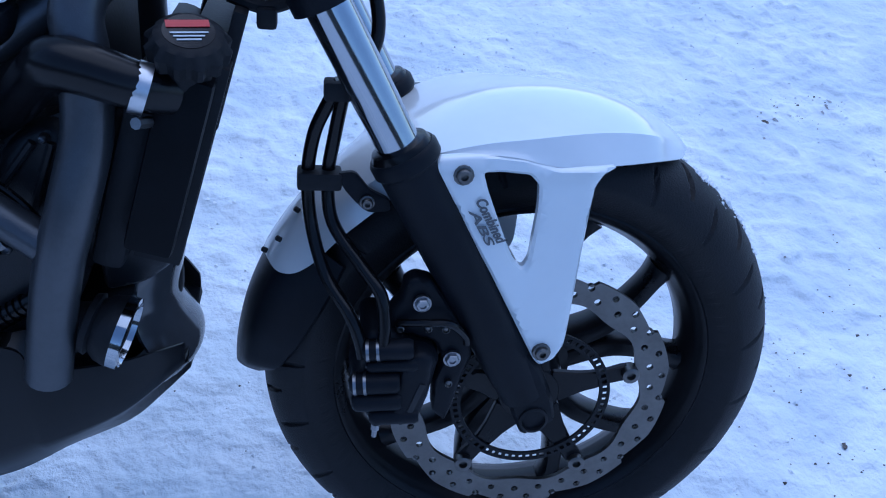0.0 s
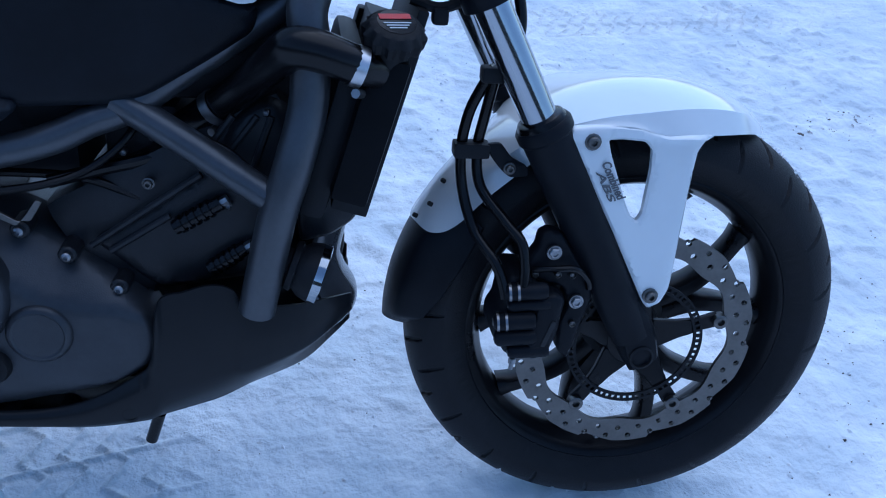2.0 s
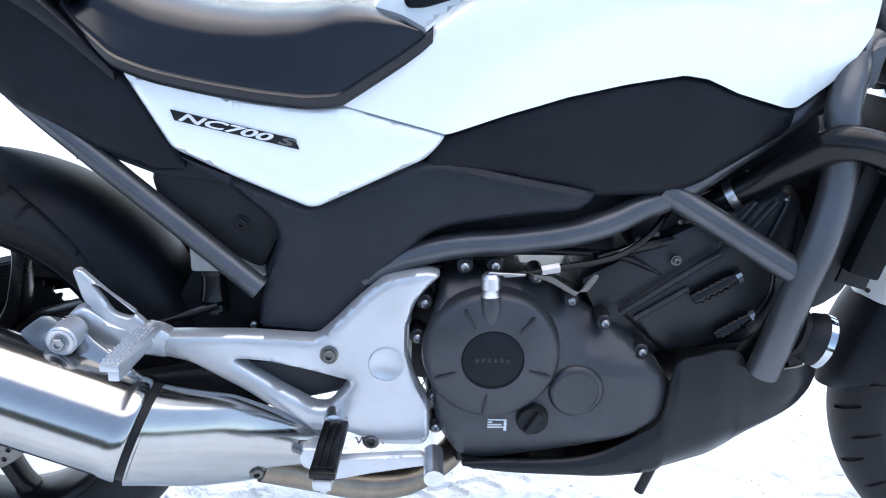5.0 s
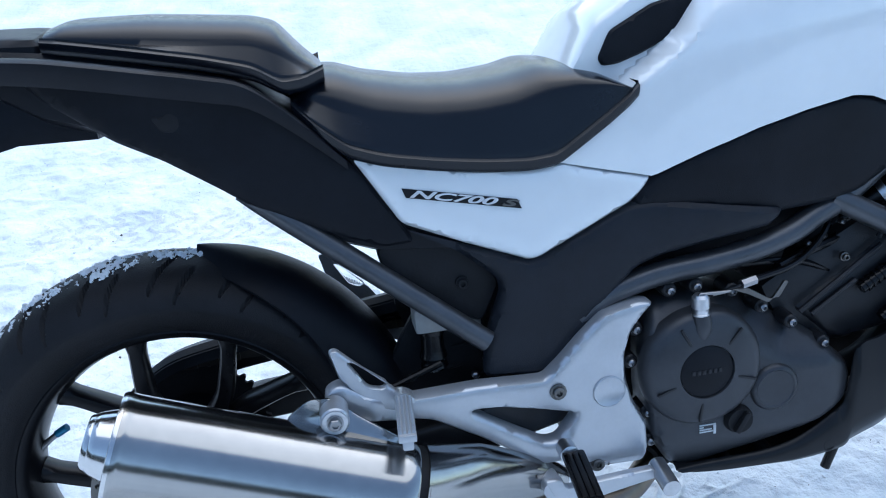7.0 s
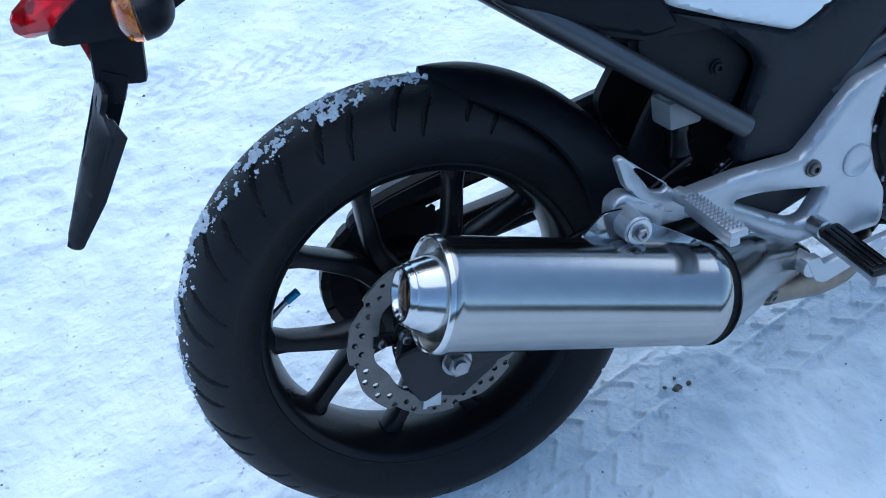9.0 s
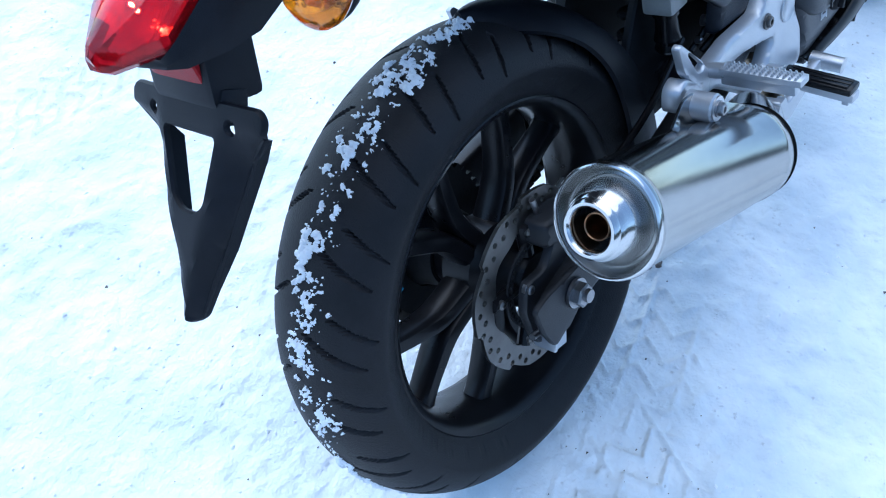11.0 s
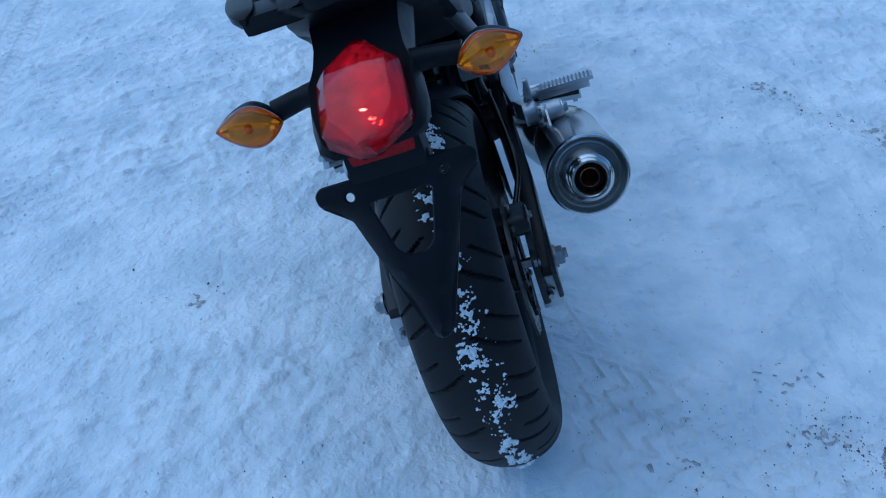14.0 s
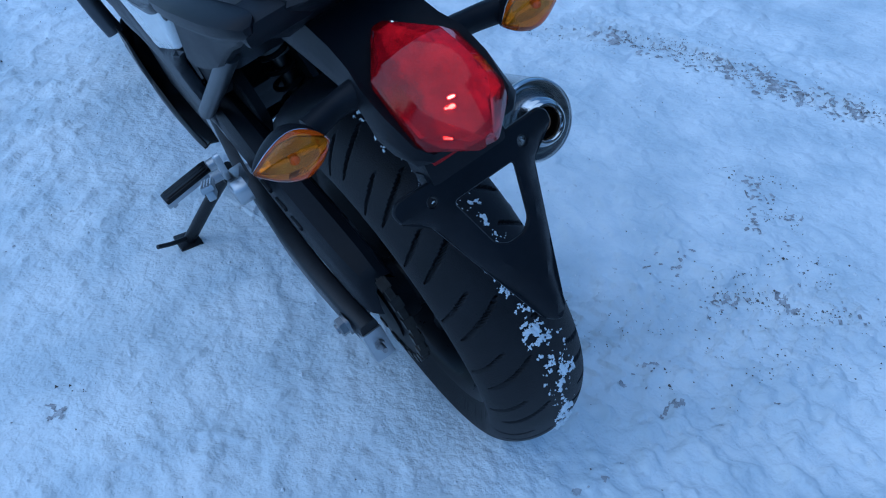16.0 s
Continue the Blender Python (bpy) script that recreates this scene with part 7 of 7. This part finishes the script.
# grit strewn in bands
data = []
BANDS = [((1.20, -0.93), (0.75, -1.20), 0.05, 300), ((0.85, -1.23), (0.10, -1.42), 0.07, 700), ((-0.05, -0.15), (-0.36, -0.75), 0.14, 300), ((-0.10, -0.55), (-0.30, -0.75), 0.06, 260), ((0.18, -0.92), (-0.2, -0.70), 0.10, 260), ((0.35, 0.69), (0.33, 0.64), 0.03, 120), ((2.0, 0.0), (2.4, 0.5), 0.12, 150), ((2.34, 1.0), (2.56, 1.08), 0.05, 60), ((0.34, 0.69), (0.32, 0.60), 0.03, 60), ((1.6, 0.9), (1.9, 0.6), 0.25, 120)]
PLACES = [(b, k) for b in BANDS for k in range(int(b[3] * 1.4))] + [None] * 480
for item in PLACES:
    if item:
        (p0, p1, wide, _), _ = item
        t = rng.random()
        px, py = p0[0] + (p1[0] - p0[0]) * t + rng.gauss(0, wide * 0.6), p0[1] + (p1[1] - p0[1]) * t + rng.gauss(0, wide * 0.6)
        if noise.noise(Vector((px * 14, py * 14, 1.7))) < -0.05:
            continue
    else:
        px, py = rng.uniform(-0.9, 2.6), rng.uniform(-1.5, 1.8)
    s = rng.uniform(0.0007, 0.0022) * (1.9 if rng.random() < 0.08 else 1)
    z = 0.0
    o = Vector((px, py, z + s * 0.3))
    a = rng.uniform(0, 6.28)
    vs = [o + Vector((s * 1.4 * math.cos(a + k * 2.1), s * math.sin(a + k * 2.1), -s * 0.3)) for k in range(3)] + [o + Vector((0, 0, s))]
    data.append((vs, [(0, 1, 3), (1, 2, 3), (2, 0, 3), (0, 2, 1)]))
V, F = join(*data)
hs = snow_height(np.array([v.x for v in V[::4]]), np.array([v.y for v in V[::4]]))
V = [v + Vector((0, 0, float(hs[i // 4]))) for i, v in enumerate(V)]
grit = mesh_part("dirt_grit", V, F, DIRT, None, "", smooth=180)
tagged(grit, "dark grit strewn over the packed snow", "grit", kind="stuff")


# dirty smears pressed into the snow where wheels have passed
SMEAR = material("dirty_snow", (0.33, 0.32, 0.325), 0.8, vary=0.5, scale=60, bump=0.6, bump_scale=250, second=(0.60, 0.61, 0.64))
data = []
for seed, (p0, p1, wide, level) in enumerate((((0.95, -1.15), (0.08, -1.42), 0.060, 0.20), ((1.25, -0.90), (0.85, -1.16), 0.035, 0.42), ((-0.08, -0.50), (-0.36, -0.78), 0.060, 0.56), ((0.20, -0.92), (-0.10, -0.76), 0.060, 0.56), ((-0.16, -0.30), (-0.34, -0.02), 0.060, 0.58), ((0.05, -0.56), (-0.38, -0.38), 0.120, 0.80), ((0.365, 0.70), (0.325, 0.66), 0.030, 0.35), ((0.84, 0.60), (0.76, 0.58), 0.030, 0.55), ((2.32, 0.98), (2.60, 1.10), 0.030, 0.45))):
    A, B = Vector((*p0, 0)), Vector((*p1, 0))
    L, d = (B - A).length, (B - A).normalized()
    S, C = np.meshgrid(np.arange(-0.02, L + 0.02, 0.0035), np.arange(-2.4 * wide, 2.4 * wide, 0.0035), indexing="ij")
    X, Y = A.x + d.x * S - d.y * C, A.y + d.y * S + d.x * C
    h = 0.8 * value_noise(S + 0.6 * C + 3 * seed, C * 0.7, 0.042, 60 + seed) + 0.7 * value_noise(S, C, 0.014, 70 + seed) + 0.9 * value_noise(S, C, 0.0065, 80 + seed) - 1.25 * level - 0.12 - 0.35 * (C / wide) ** 2
    q = (h[:-1, :-1] + h[1:, :-1] + h[:-1, 1:] + h[1:, 1:]) > 0
    i, j = np.nonzero(q)
    m = S.shape[1]
    used, back = np.unique(np.stack([i * m + j, (i + 1) * m + j, (i + 1) * m + j + 1, i * m + j + 1], -1), return_inverse=True)
    X, Y, h = X.ravel()[used], Y.ravel()[used], h.ravel()[used]
    Z = snow_height(X, Y) + 0.0008 + 0.002 * np.clip(h, 0, 1)
    data.append((np.stack([X, Y, Z], -1).tolist(), back.reshape(-1, 4).tolist()))
V, F = join(*data)
tagged(mesh_part("dirt_smear", V, F, SMEAR, None, "", smooth=180), "grey-brown dirt smeared into the packed snow", "dirt", kind="stuff")

# loose crumbs of snow kicked up over the surface
N = 11000
gen = np.random.RandomState(31)
px, py = gen.uniform(-0.95, 2.6, N), gen.uniform(-1.5, 1.75, N)
dense = value_noise(px, py, 0.30, 91) + 0.5 * value_noise(px, py, 0.08, 92)
keep = dense > gen.uniform(-0.9, 0.9, N)
px, py = px[keep], py[keep]
size = 0.0012 + 0.0034 * gen.rand(len(px)) ** 2.5
pz = snow_height(px, py) + size * 0.15
corner = np.array([(1, 0, 0), (-1, 0, 0), (0, 1, 0), (0, -1, 0), (0, 0, 1), (0, 0, -1)], float)
pts = corner[None] * gen.uniform(0.5, 1.4, (len(px), 6, 3)) * size[:, None, None] * np.array([1.25, 1.25, 0.7])
turn = gen.uniform(0, 6.28, len(px))
rx = pts[..., 0] * np.cos(turn)[:, None] - pts[..., 1] * np.sin(turn)[:, None]
ry = pts[..., 0] * np.sin(turn)[:, None] + pts[..., 1] * np.cos(turn)[:, None]
V = np.stack([rx + px[:, None], ry + py[:, None], pts[..., 2] + pz[:, None]], -1).reshape(-1, 3)
side = np.array([(0, 2, 4), (2, 1, 4), (1, 3, 4), (3, 0, 4), (2, 0, 5), (1, 2, 5), (3, 1, 5), (0, 3, 5)])
F = (side[None] + 6 * np.arange(len(px))[:, None, None]).reshape(-1, 3)
tagged(mesh_part("snow_crumbs", V.tolist(), F.tolist(), CLUMP, None, "", smooth=40), "loose white crumbs of snow on the ground", "snow crumbs", kind="stuff")
